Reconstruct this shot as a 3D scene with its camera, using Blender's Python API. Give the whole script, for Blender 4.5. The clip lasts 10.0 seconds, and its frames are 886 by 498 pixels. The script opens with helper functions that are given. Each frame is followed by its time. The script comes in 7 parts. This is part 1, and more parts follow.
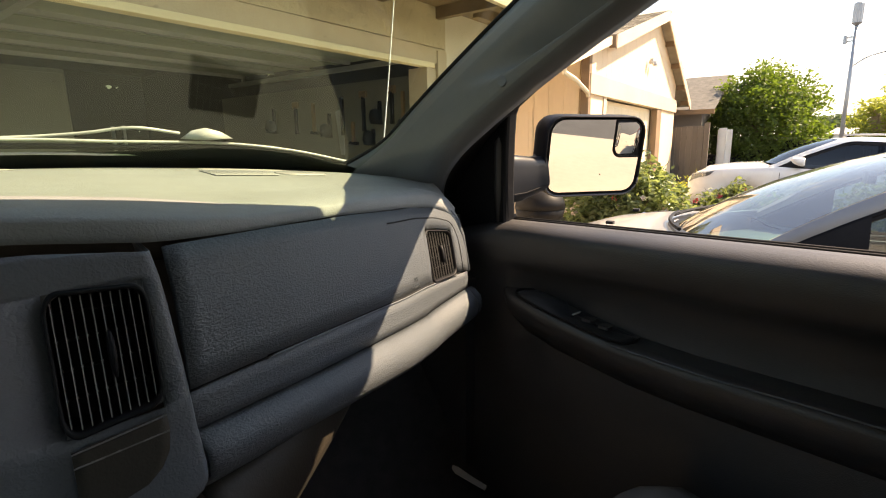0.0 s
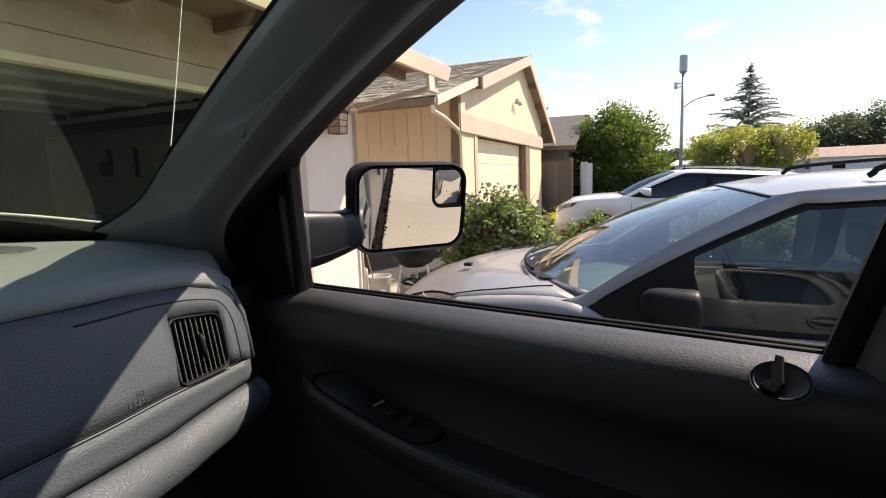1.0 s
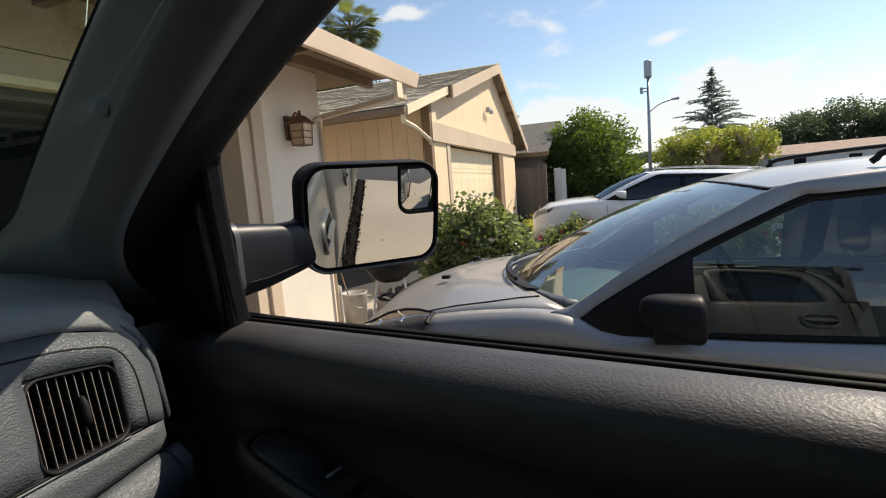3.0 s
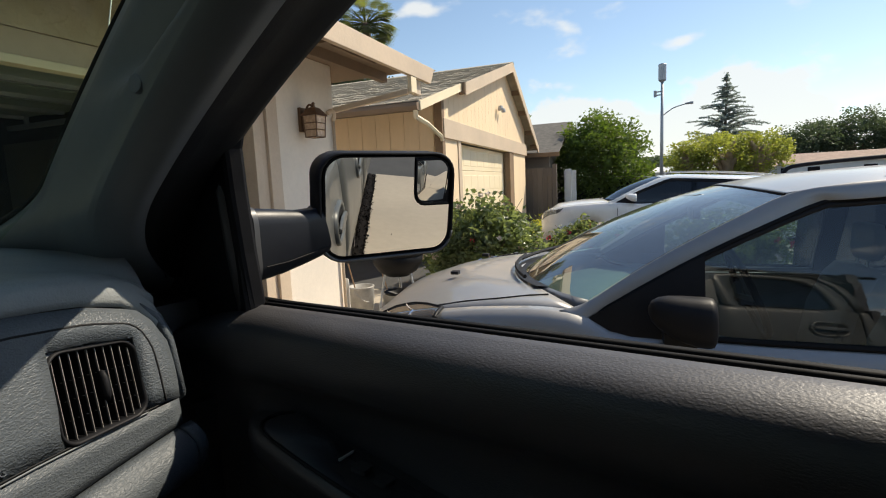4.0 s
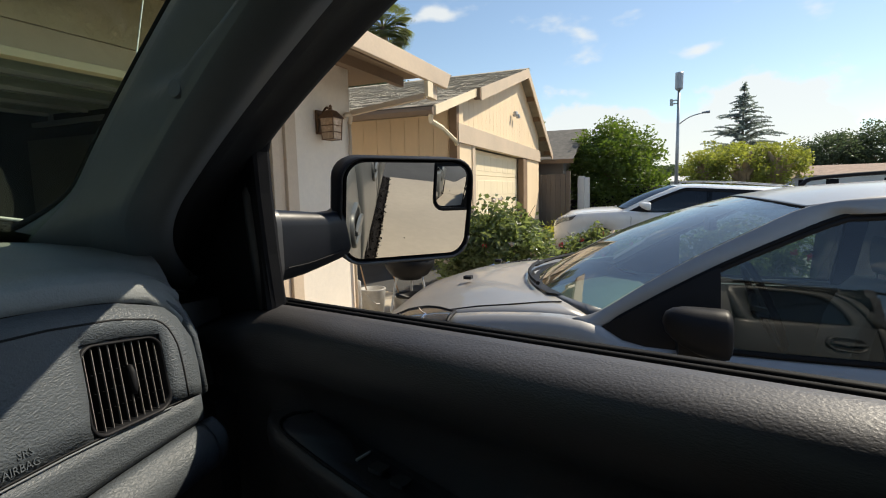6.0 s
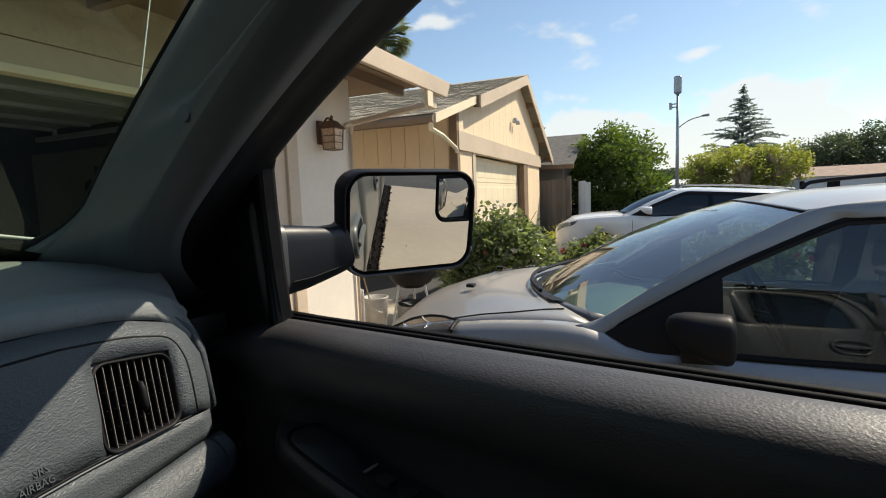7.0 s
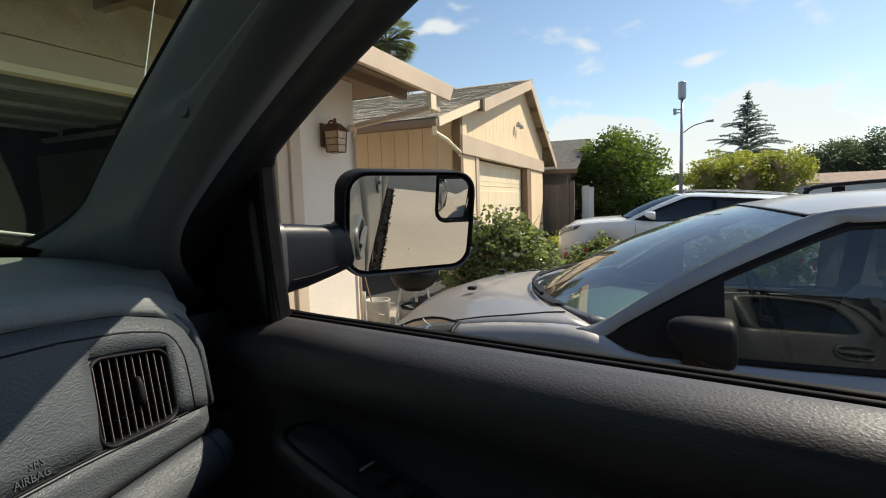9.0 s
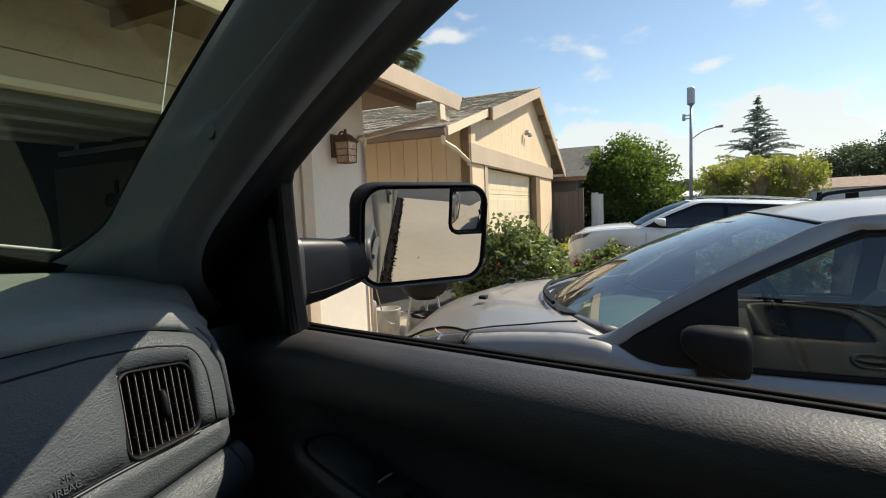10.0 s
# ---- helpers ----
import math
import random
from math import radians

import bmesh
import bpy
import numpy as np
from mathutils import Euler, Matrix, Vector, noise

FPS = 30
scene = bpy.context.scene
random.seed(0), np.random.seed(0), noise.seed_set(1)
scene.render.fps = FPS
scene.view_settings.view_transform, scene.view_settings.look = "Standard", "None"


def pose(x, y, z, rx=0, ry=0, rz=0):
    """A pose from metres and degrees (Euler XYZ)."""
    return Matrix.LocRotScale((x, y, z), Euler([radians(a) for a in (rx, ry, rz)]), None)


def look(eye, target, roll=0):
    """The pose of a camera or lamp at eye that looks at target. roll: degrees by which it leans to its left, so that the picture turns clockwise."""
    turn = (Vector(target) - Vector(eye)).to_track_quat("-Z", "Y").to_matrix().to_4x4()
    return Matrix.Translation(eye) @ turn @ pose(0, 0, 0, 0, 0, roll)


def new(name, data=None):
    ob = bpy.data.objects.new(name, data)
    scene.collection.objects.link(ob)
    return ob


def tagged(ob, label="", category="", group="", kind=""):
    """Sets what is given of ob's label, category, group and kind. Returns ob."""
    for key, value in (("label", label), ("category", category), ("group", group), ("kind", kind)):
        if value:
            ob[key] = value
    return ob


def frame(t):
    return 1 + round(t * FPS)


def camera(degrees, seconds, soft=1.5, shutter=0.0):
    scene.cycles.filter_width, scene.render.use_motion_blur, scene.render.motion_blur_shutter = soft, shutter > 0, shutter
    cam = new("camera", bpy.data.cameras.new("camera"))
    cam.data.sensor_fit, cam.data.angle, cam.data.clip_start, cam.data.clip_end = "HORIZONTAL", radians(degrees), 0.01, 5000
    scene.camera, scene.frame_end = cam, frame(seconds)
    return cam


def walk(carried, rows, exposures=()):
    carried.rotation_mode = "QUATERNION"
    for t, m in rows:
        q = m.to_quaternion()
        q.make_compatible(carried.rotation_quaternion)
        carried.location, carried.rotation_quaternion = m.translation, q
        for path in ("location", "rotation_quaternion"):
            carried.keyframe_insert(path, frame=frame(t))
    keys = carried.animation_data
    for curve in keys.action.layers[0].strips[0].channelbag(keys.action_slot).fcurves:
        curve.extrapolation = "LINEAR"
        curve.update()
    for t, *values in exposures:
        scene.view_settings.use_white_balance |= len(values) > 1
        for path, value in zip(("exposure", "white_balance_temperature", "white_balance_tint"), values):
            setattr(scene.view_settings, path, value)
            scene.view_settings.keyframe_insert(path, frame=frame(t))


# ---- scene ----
cam = camera(82.9, 10.0, soft=1.1)
PATH = [
    (0, (0.124, 0.08, 1.544), (1.365, 1.596, 1.142), -1.0),
    (0.3, (0.155, 0.088, 1.543), (1.422, 1.590, 1.160), 0.7),
    (0.5, (0.225, 0.059, 1.564), (1.624, 1.446, 1.217), 1.3),
    (1, (0.411, 0.074, 1.58), (1.968, 1.298, 1.3), -2.1),
    (1.5, (0.47, 0.098, 1.564), (2.071, 1.26, 1.272), -3.4),
    (2, (0.522, 0.173, 1.576), (2.101, 1.374, 1.318), -2.8),
    (2.5, (0.586, 0.188, 1.564), (2.203, 1.341, 1.325), -4.8),
    (4, (0.571, 0.201, 1.543), (2.169, 1.377, 1.296), -2.6),
    (4.5, (0.562, 0.205, 1.538), (2.149, 1.394, 1.281), -1.6),
    (5, (0.557, 0.205, 1.545), (2.142, 1.394, 1.279), -1.2),
    (5.5, (0.558, 0.206, 1.543), (2.134, 1.413, 1.302), -1.1),
    (7, (0.545, 0.201, 1.558), (2.118, 1.42, 1.355), -2.2),
    (7.5, (0.56, 0.192, 1.553), (2.133, 1.415, 1.378), -3.0),
    (8, (0.55, 0.194, 1.551), (2.127, 1.412, 1.376), -2.3),
    (8.5, (0.55, 0.192, 1.549), (2.123, 1.414, 1.373), -2.1),
    (9, (0.548, 0.194, 1.55), (2.115, 1.423, 1.363), -1.8),
    (9.5, (0.539, 0.193, 1.561), (2.104, 1.426, 1.383), -1.9),
    (10, (0.533, 0.195, 1.56), (2.08, 1.452, 1.406), -2.3),
]
walk(cam, [(t, look(eye, target, roll)) for t, eye, target, roll in PATH],
     [(0.0, 1.64, 8900, 17), (0.5, 1.24, 7950, 17), (1.0, 0.75, 6980, 16), (1.5, 0.52, 6900, 15), (2.5, 0.34, 6900, 11), (5.0, 0.28, 6800, 7), (10.0, 0.25, 6780, 6)])

# ---- sky and sun ----
SUN = Vector((1.0, -0.468, 1.16)).normalized()
world = bpy.data.worlds.new("sky")
scene.world = world
world.use_nodes = True
wn, wl = world.node_tree.nodes, world.node_tree.links
sky = wn.new("ShaderNodeTexSky")
sky.sky_type = "NISHITA"
sky.sun_disc = False
sky.sun_elevation = math.asin(SUN.z)
sky.sun_rotation = math.atan2(SUN.x, SUN.y)
sky.air_density, sky.dust_density, sky.ozone_density = 1.0, 0.25, 1.1
wgeo = wn.new("ShaderNodeTexCoord")
wsep = wn.new("ShaderNodeSeparateXYZ")
wl.new(wgeo.outputs["Generated"], wsep.inputs["Vector"])


def wmath(kind, a, b):
    n = wn.new("ShaderNodeMath")
    n.operation = kind
    for k, v in enumerate((a, b)):
        if isinstance(v, float):
            n.inputs[k].default_value = v
        else:
            wl.new(v, n.inputs[k])
    return n.outputs["Value"]


def wrange(value, a, b, c=0.0, d=1.0):
    n = wn.new("ShaderNodeMapRange")
    n.interpolation_type = "SMOOTHSTEP"
    for key, v in (("From Min", a), ("From Max", b), ("To Min", c), ("To Max", d)):
        n.inputs[key].default_value = v
    wl.new(value, n.inputs["Value"])
    return n.outputs["Result"]


def wnoise(scale, detail, stretch, shift, rough):
    m = wn.new("ShaderNodeMapping")
    m.inputs["Scale"].default_value, m.inputs["Location"].default_value = (1.0, 1.0, stretch), shift
    wl.new(wgeo.outputs["Generated"], m.inputs["Vector"])
    n = wn.new("ShaderNodeTexNoise")
    n.inputs["Scale"].default_value, n.inputs["Detail"].default_value, n.inputs["Roughness"].default_value = scale, detail, rough
    wl.new(m.outputs["Vector"], n.inputs["Vector"])
    return n.outputs["Fac"]


# a bank of cumulus low over the roofs, and small puffs above it
height = wsep.outputs["Z"]
low_cut = wmath("MULTIPLY", wmath("SUBTRACT", height, 0.155), 2.6)
bank = wrange(wmath("SUBTRACT", wnoise(5.5, 9.0, 1.6, (0.37, 0.1, 0.0), 0.52), low_cut), 0.48, 0.56)
puffs = wmath("MULTIPLY", wrange(wnoise(8.0, 6.0, 2.0, (1.3, 0.4, 0.2), 0.45), 0.585, 0.73), wrange(height, 0.62, 0.34))
wfac = wmath("MULTIPLY", wmath("MAXIMUM", bank, puffs), 0.82)
wmix = wn.new("ShaderNodeMix")
wmix.data_type = "RGBA"
wl.new(wfac, wmix.inputs["Factor"])
wl.new(sky.outputs["Color"], wmix.inputs["A"])
wmix.inputs["B"].default_value = (6.0, 6.15, 6.3, 1)
wbg = wn["Background"]
wbg.inputs["Strength"].default_value = 0.125
wl.new(wmix.outputs["Result"], wbg.inputs["Color"])

sun_data = bpy.data.lights.new("sun", "SUN")
sun_data.energy, sun_data.angle, sun_data.color = 5.0, radians(0.53), (1.0, 0.90, 0.76)
sun = new("sun", sun_data)
sun.matrix_world = look(SUN * 40, (0, 0, 0))

# ---- materials ----
def material(name, base, rough=0.5, metal=0.0, var=0.12, scale=6.0, bump=0.0, bscale=200.0, dirt=None, dirt_amount=0.0, per_piece=0.0, coat=0.0, voronoi=False, spec=0.5, stretch=(1, 1, 1), island=False):
    m = bpy.data.materials.new(name)
    m.use_nodes = True
    n, l = m.node_tree.nodes, m.node_tree.links
    p = n["Principled BSDF"]
    p.inputs["Metallic"].default_value = metal
    p.inputs["Coat Weight"].default_value = coat
    p.inputs["Coat Roughness"].default_value = 0.04
    p.inputs["Specular IOR Level"].default_value = spec
    tc = n.new("ShaderNodeTexCoord")
    mp = n.new("ShaderNodeMapping")
    mp.inputs["Scale"].default_value = stretch
    l.new(tc.outputs["Object"], mp.inputs["Vector"])
    big = n.new("ShaderNodeTexNoise")
    big.inputs["Scale"].default_value, big.inputs["Detail"].default_value = scale, 5
    fine = n.new("ShaderNodeTexNoise")
    fine.inputs["Scale"].default_value, fine.inputs["Detail"].default_value = scale * 14, 3
    for t in (big, fine):
        l.new(mp.outputs["Vector"], t.inputs["Vector"])
    add = n.new("ShaderNodeMath")
    add.operation = "MULTIPLY_ADD"
    l.new(fine.outputs["Fac"], add.inputs[0])
    add.inputs[1].default_value = 0.45
    l.new(big.outputs["Fac"], add.inputs[2])
    value = add.outputs["Value"]
    if per_piece:
        info = n.new("ShaderNodeNewGeometry" if island else "ShaderNodeObjectInfo")
        more = n.new("ShaderNodeMath")
        more.operation = "MULTIPLY_ADD"
        l.new(info.outputs["Random Per Island" if island else "Random"], more.inputs[0])
        more.inputs[1].default_value = per_piece
        l.new(value, more.inputs[2])
        value = more.outputs["Value"]
    rng = n.new("ShaderNodeMapRange")
    rng.inputs["From Min"].default_value, rng.inputs["From Max"].default_value = 0.45, 1.0 + per_piece
    rng.inputs["To Min"].default_value, rng.inputs["To Max"].default_value = 1 - var, 1 + var
    l.new(value, rng.inputs["Value"])
    mul = n.new("ShaderNodeMix")
    mul.data_type, mul.blend_type = "RGBA", "MULTIPLY"
    mul.inputs["Factor"].default_value = 1.0
    mul.inputs["A"].default_value = (*base, 1)
    l.new(rng.outputs["Result"], mul.inputs["B"])
    colour = mul.outputs["Result"]
    if dirt:
        dn = n.new("ShaderNodeTexNoise")
        dn.inputs["Scale"].default_value, dn.inputs["Detail"].default_value, dn.inputs["Roughness"].default_value = scale * 0.6, 8, 0.65
        l.new(mp.outputs["Vector"], dn.inputs["Vector"])
        dr = n.new("ShaderNodeMapRange")
        dr.inputs["From Min"].default_value, dr.inputs["From Max"].default_value = 0.5, 0.75
        dr.inputs["To Max"].default_value = dirt_amount
        l.new(dn.outputs["Fac"], dr.inputs["Value"])
        dm = n.new("ShaderNodeMix")
        dm.data_type = "RGBA"
        l.new(dr.outputs["Result"], dm.inputs["Factor"])
        l.new(colour, dm.inputs["A"])
        dm.inputs["B"].default_value = (*dirt, 1)
        colour = dm.outputs["Result"]
    l.new(colour, p.inputs["Base Color"])
    rr = n.new("ShaderNodeMapRange")
    rr.inputs["From Min"].default_value, rr.inputs["From Max"].default_value = 0.3, 0.7
    rr.inputs["To Min"].default_value, rr.inputs["To Max"].default_value = max(rough - 0.07, 0.02), min(rough + 0.07, 1)
    l.new(big.outputs["Fac"], rr.inputs["Value"])
    l.new(rr.outputs["Result"], p.inputs["Roughness"])
    if bump:
        if voronoi:
            bt = n.new("ShaderNodeTexVoronoi")
            bt.inputs["Scale"].default_value = bscale
            wob = n.new("ShaderNodeTexNoise")
            wob.inputs["Scale"].default_value = bscale * 0.5
            l.new(mp.outputs["Vector"], wob.inputs["Vector"])
            va = n.new("ShaderNodeMix")
            va.data_type = "VECTOR"
            va.inputs["Factor"].default_value = 0.012
            l.new(mp.outputs["Vector"], va.inputs["A"])
            l.new(wob.outputs["Color"], va.inputs["B"])
            l.new(va.outputs["Result"], bt.inputs["Vector"])
            height = bt.outputs["Distance"]
        else:
            bt = n.new("ShaderNodeTexNoise")
            bt.inputs["Scale"].default_value, bt.inputs["Detail"].default_value = bscale, 4
            l.new(mp.outputs["Vector"], bt.inputs["Vector"])
            height = bt.outputs["Fac"]
        bn = n.new("ShaderNodeBump")
        bn.inputs["Strength"].default_value, bn.inputs["Distance"].default_value = min(bump, 1.0), 0.35 / bscale
        l.new(height, bn.inputs["Height"])
        l.new(bn.outputs["Normal"], p.inputs["Normal"])
    return m


def glass(name, tint, gloss=1.0, dust_haze=0.0, specks=6.0):
    m = bpy.data.materials.new(name)
    m.use_nodes = True
    n, l = m.node_tree.nodes, m.node_tree.links
    n.remove(n["Principled BSDF"])
    out = n["Material Output"]
    tr = n.new("ShaderNodeBsdfTransparent")
    tr.inputs["Color"].default_value = (*tint, 1)
    gl = n.new("ShaderNodeBsdfGlossy")
    gl.inputs["Roughness"].default_value = 0.0
    lw = n.new("ShaderNodeLayerWeight")
    lw.inputs["Blend"].default_value = 0.5
    pw = n.new("ShaderNodeMath")
    pw.operation = "POWER"
    l.new(lw.outputs["Facing"], pw.inputs[0])
    pw.inputs[1].default_value = 5.0
    fr = n.new("ShaderNodeMath")
    fr.operation = "MULTIPLY_ADD"
    l.new(pw.outputs["Value"], fr.inputs[0])
    fr.inputs[1].default_value, fr.inputs[2].default_value = 1.0 - 0.075 * gloss, 0.075 * gloss
    mx = n.new("ShaderNodeMixShader")
    l.new(fr.outputs["Value"], mx.inputs["Fac"])
    l.new(tr.outputs["BSDF"], mx.inputs[1])
    l.new(gl.outputs["BSDF"], mx.inputs[2])
    last = mx.outputs["Shader"]
    if dust_haze:
        df = n.new("ShaderNodeBsdfDiffuse")
        df.inputs["Color"].default_value = (0.6, 0.58, 0.52, 1)
        tc = n.new("ShaderNodeTexCoord")
        a = n.new("ShaderNodeTexNoise")
        a.inputs["Scale"].default_value, a.inputs["Detail"].default_value = 90, 6
        b = n.new("ShaderNodeTexNoise")
        b.inputs["Scale"].default_value, b.inputs["Detail"].default_value = 7, 4
        l.new(tc.outputs["Object"], a.inputs["Vector"])
        l.new(tc.outputs["Object"], b.inputs["Vector"])
        ra = n.new("ShaderNodeMapRange")
        ra.inputs["From Min"].default_value, ra.inputs["From Max"].default_value, ra.inputs["To Max"].default_value = 0.62, 0.74, dust_haze * specks
        l.new(a.outputs["Fac"], ra.inputs["Value"])
        rb = n.new("ShaderNodeMapRange")
        rb.inputs["From Min"].default_value, rb.inputs["From Max"].default_value = 0.35, 0.7
        l.new(b.outputs["Fac"], rb.inputs["Value"])
        pm = n.new("ShaderNodeMath")
        pm.operation = "MULTIPLY_ADD"
        l.new(ra.outputs["Result"], pm.inputs[0])
        l.new(rb.outputs["Result"], pm.inputs[1])
        pm.inputs[2].default_value = dust_haze
        m2 = n.new("ShaderNodeMixShader")
        l.new(pm.outputs["Value"], m2.inputs["Fac"])
        l.new(last, m2.inputs[1])
        l.new(df.outputs["BSDF"], m2.inputs[2])
        last = m2.outputs["Shader"]
    l.new(last, out.inputs["Surface"])
    return m


def leaf_material(name, base, glow, rough=0.5, var=0.45, scale=2.0):
    """A leaf: light shines through it."""
    m = material(name, base, rough, var=var, scale=scale)
    n, l = m.node_tree.nodes, m.node_tree.links
    p, out = n["Principled BSDF"], n["Material Output"]
    tl = n.new("ShaderNodeBsdfTranslucent")
    tint = n.new("ShaderNodeMix")
    tint.data_type, tint.blend_type = "RGBA", "MULTIPLY"
    tint.inputs["Factor"].default_value = 1.0
    l.new(p.inputs["Base Color"].links[0].from_socket, tint.inputs["A"])
    tint.inputs["B"].default_value = (*glow, 1)
    l.new(tint.outputs["Result"], tl.inputs["Color"])
    mx = n.new("ShaderNodeMixShader")
    mx.inputs["Fac"].default_value = 0.5
    l.new(p.outputs["BSDF"], mx.inputs[1])
    l.new(tl.outputs["BSDF"], mx.inputs[2])
    l.new(mx.outputs["Shader"], out.inputs["Surface"])
    return m


M = {}
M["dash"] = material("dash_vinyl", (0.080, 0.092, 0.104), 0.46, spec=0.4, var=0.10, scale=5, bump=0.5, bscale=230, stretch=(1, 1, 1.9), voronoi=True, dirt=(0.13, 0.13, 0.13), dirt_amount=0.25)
# lighter than the dash vinyl: part of the pad's sunlight is in its colour
M["dash_top_lit"] = material("lit_dash_top_vinyl", (0.235, 0.248, 0.250), 0.50, spec=0.3, var=0.12, scale=3, bump=0.35, bscale=280, voronoi=True, dirt=(0.22, 0.21, 0.19), dirt_amount=0.35)
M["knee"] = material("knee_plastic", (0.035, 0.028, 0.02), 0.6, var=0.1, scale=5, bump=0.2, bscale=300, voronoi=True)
M["stack"] = material("stack_plastic", (0.115, 0.125, 0.138), 0.45, var=0.08, scale=7, bump=0.4, bscale=270, voronoi=True)
M["pillar"] = material("pillar_plastic", (0.15, 0.163, 0.174), 0.43, var=0.06, scale=4, bump=0.2, bscale=500)
M["door"] = material("door_plastic", (0.046, 0.044, 0.047), 0.46, var=0.15, scale=6, spec=0.9, stretch=(1, 0.6, 1.3), bump=0.6, bscale=420, dirt=(0.085, 0.083, 0.08), dirt_amount=0.3)
M["black"] = material("black_plastic", (0.014, 0.014, 0.016), 0.5, var=0.15, scale=9, bump=0.2, bscale=400, spec=0.16)
M["black_gloss"] = material("satin_black_plastic", (0.009, 0.010, 0.014), 0.36, var=0.2, scale=9, bump=0.15, bscale=500, spec=0.3)
M["door_smooth"] = material("door_smooth_plastic", (0.05, 0.05, 0.056), 0.34, var=0.15, scale=7, bump=0.15, bscale=600)
M["collar"] = material("collar_plastic", (0.07, 0.07, 0.072), 0.4, var=0.1)
M["rubber"] = material("black_rubber", (0.010, 0.010, 0.011), 0.7, var=0.2, scale=12, bump=0.2, bscale=300, spec=0.15)
M["void"] = material("vent_void", (0.006, 0.006, 0.007), 0.8, var=0.1)
M["slat"] = material("vent_slat", (0.10, 0.105, 0.115), 0.35, var=0.1, scale=20)
# pale colour that paints the light caught on thin edges
M["lit_edge"] = material("lit_edge", (0.21, 0.20, 0.19), 0.32, var=0.1, scale=20)
M["carpet"] = material("carpet", (0.075, 0.068, 0.063), 0.95, var=0.3, scale=30, bump=0.8, bscale=400)
M["fabric"] = material("seat_fabric", (0.16, 0.145, 0.135), 0.9, var=0.2, scale=25, bump=0.8, bscale=600)
M["headliner"] = material("headliner", (0.40, 0.39, 0.365), 0.95, var=0.06, scale=8, bump=0.4, bscale=500)
M["chrome"] = material("chrome", (0.75, 0.76, 0.78), 0.12, 1.0, var=0.05)
M["mirror"] = material("mirror_glass", (0.66, 0.67, 0.67), 0.02, 1.0, var=0.02)
M["mirror"].node_tree.nodes["Principled BSDF"].inputs["Roughness"].default_value = 0.0
for lk in list(M["mirror"].node_tree.links):
    if lk.to_socket.name == "Roughness":
        M["mirror"].node_tree.links.remove(lk)
M["lens_grey"] = material("wiper_grey", (0.42, 0.42, 0.41), 0.45, 0.0, var=0.25, scale=20)
M["pewter"] = material("pewter_paint", (0.10, 0.102, 0.095), 0.40, 0.2, var=0.05, scale=2, coat=0.3)
M["van_paint"] = material("graphite_paint", (0.33, 0.322, 0.314), 0.43, 0.45, var=0.05, scale=2, coat=0.45, dirt=(0.34, 0.32, 0.29), dirt_amount=0.2)
M["white_paint"] = material("white_paint", (0.88, 0.88, 0.87), 0.3, 0.0, var=0.03, scale=2, coat=1.0)
M["tyre"] = material("tyre", (0.02, 0.02, 0.02), 0.85, var=0.25, scale=12, bump=0.3, bscale=80)
M["alloy"] = material("alloy", (0.5, 0.5, 0.52), 0.3, 1.0, var=0.08)
M["windshield"] = glass("windshield_glass", (0.69, 0.82, 0.66), 1.0, dust_haze=0.010, specks=26.0)
M["tint_glass"] = glass("tinted_glass", (0.44, 0.53, 0.55), 1.6)
# the diffuse veil here paints the brightness of reflected cloud
M["screen_glass"] = glass("green_windshield_glass", (0.60, 0.82, 0.76), 4.6, dust_haze=0.05)
M["shade_glass"] = glass("shade_band_glass", (0.30, 0.40, 0.55), 0.5)
M["peg"] = material("pegboard", (0.16, 0.155, 0.13), 0.8, var=0.15, scale=3)
M["dark_glass"] = glass("dark_glass", (0.06, 0.07, 0.08), 1.0)
M["lamp_lens"] = glass("lamp_lens", (0.75, 0.75, 0.72), 1.0)
M["amber"] = material("amber_lens", (0.75, 0.16, 0.03), 0.15, var=0.1, coat=1.0)
M["smoke"] = material("smoked_lens", (0.09, 0.09, 0.095), 0.15, var=0.1, coat=1.0)
M["red"] = material("red_lens", (0.5, 0.02, 0.02), 0.15, var=0.1, coat=1.0)
M["stucco"] = material("white_stucco", (0.76, 0.68, 0.58), 0.9, var=0.07, scale=2, bump=0.4, bscale=110, dirt=(0.5, 0.46, 0.4), dirt_amount=0.25)
M["header"] = material("troweled_stucco", (0.56, 0.46, 0.33), 0.85, var=0.10, scale=2.5, bump=1.0, bscale=16, dirt=(0.42, 0.34, 0.24), dirt_amount=0.3)
M["beige"] = material("beige_paint", (0.58, 0.46, 0.34), 0.7, var=0.08, scale=1.5, bump=0.4, bscale=40, dirt=(0.42, 0.34, 0.24), dirt_amount=0.3)
M["trim"] = material("tan_trim", (0.58, 0.46, 0.34), 0.65, var=0.08, scale=2.5, bump=0.3, bscale=60, dirt=(0.34, 0.27, 0.2), dirt_amount=0.35)
M["cream"] = material("cream_siding", (0.81, 0.63, 0.42), 0.75, var=0.07, scale=2.0, bump=0.35, bscale=50, stretch=(1, 1, 0.25), per_piece=0.25, dirt=(0.6, 0.48, 0.32), dirt_amount=0.25)
M["groove"] = material("groove_wood", (0.72, 0.59, 0.38), 0.85, var=0.15, scale=5)
M["gdoor"] = material("garage_door_paint", (0.84, 0.71, 0.49), 0.55, var=0.05, scale=2, dirt=(0.6, 0.52, 0.4), dirt_amount=0.2)
M["brown"] = material("brown_wood", (0.23, 0.15, 0.09), 0.8, var=0.2, scale=4, bump=0.4, bscale=60)
M["rafter"] = material("rafter_paint", (0.215, 0.15, 0.10), 0.75, var=0.12, scale=4, bump=0.3, bscale=60)
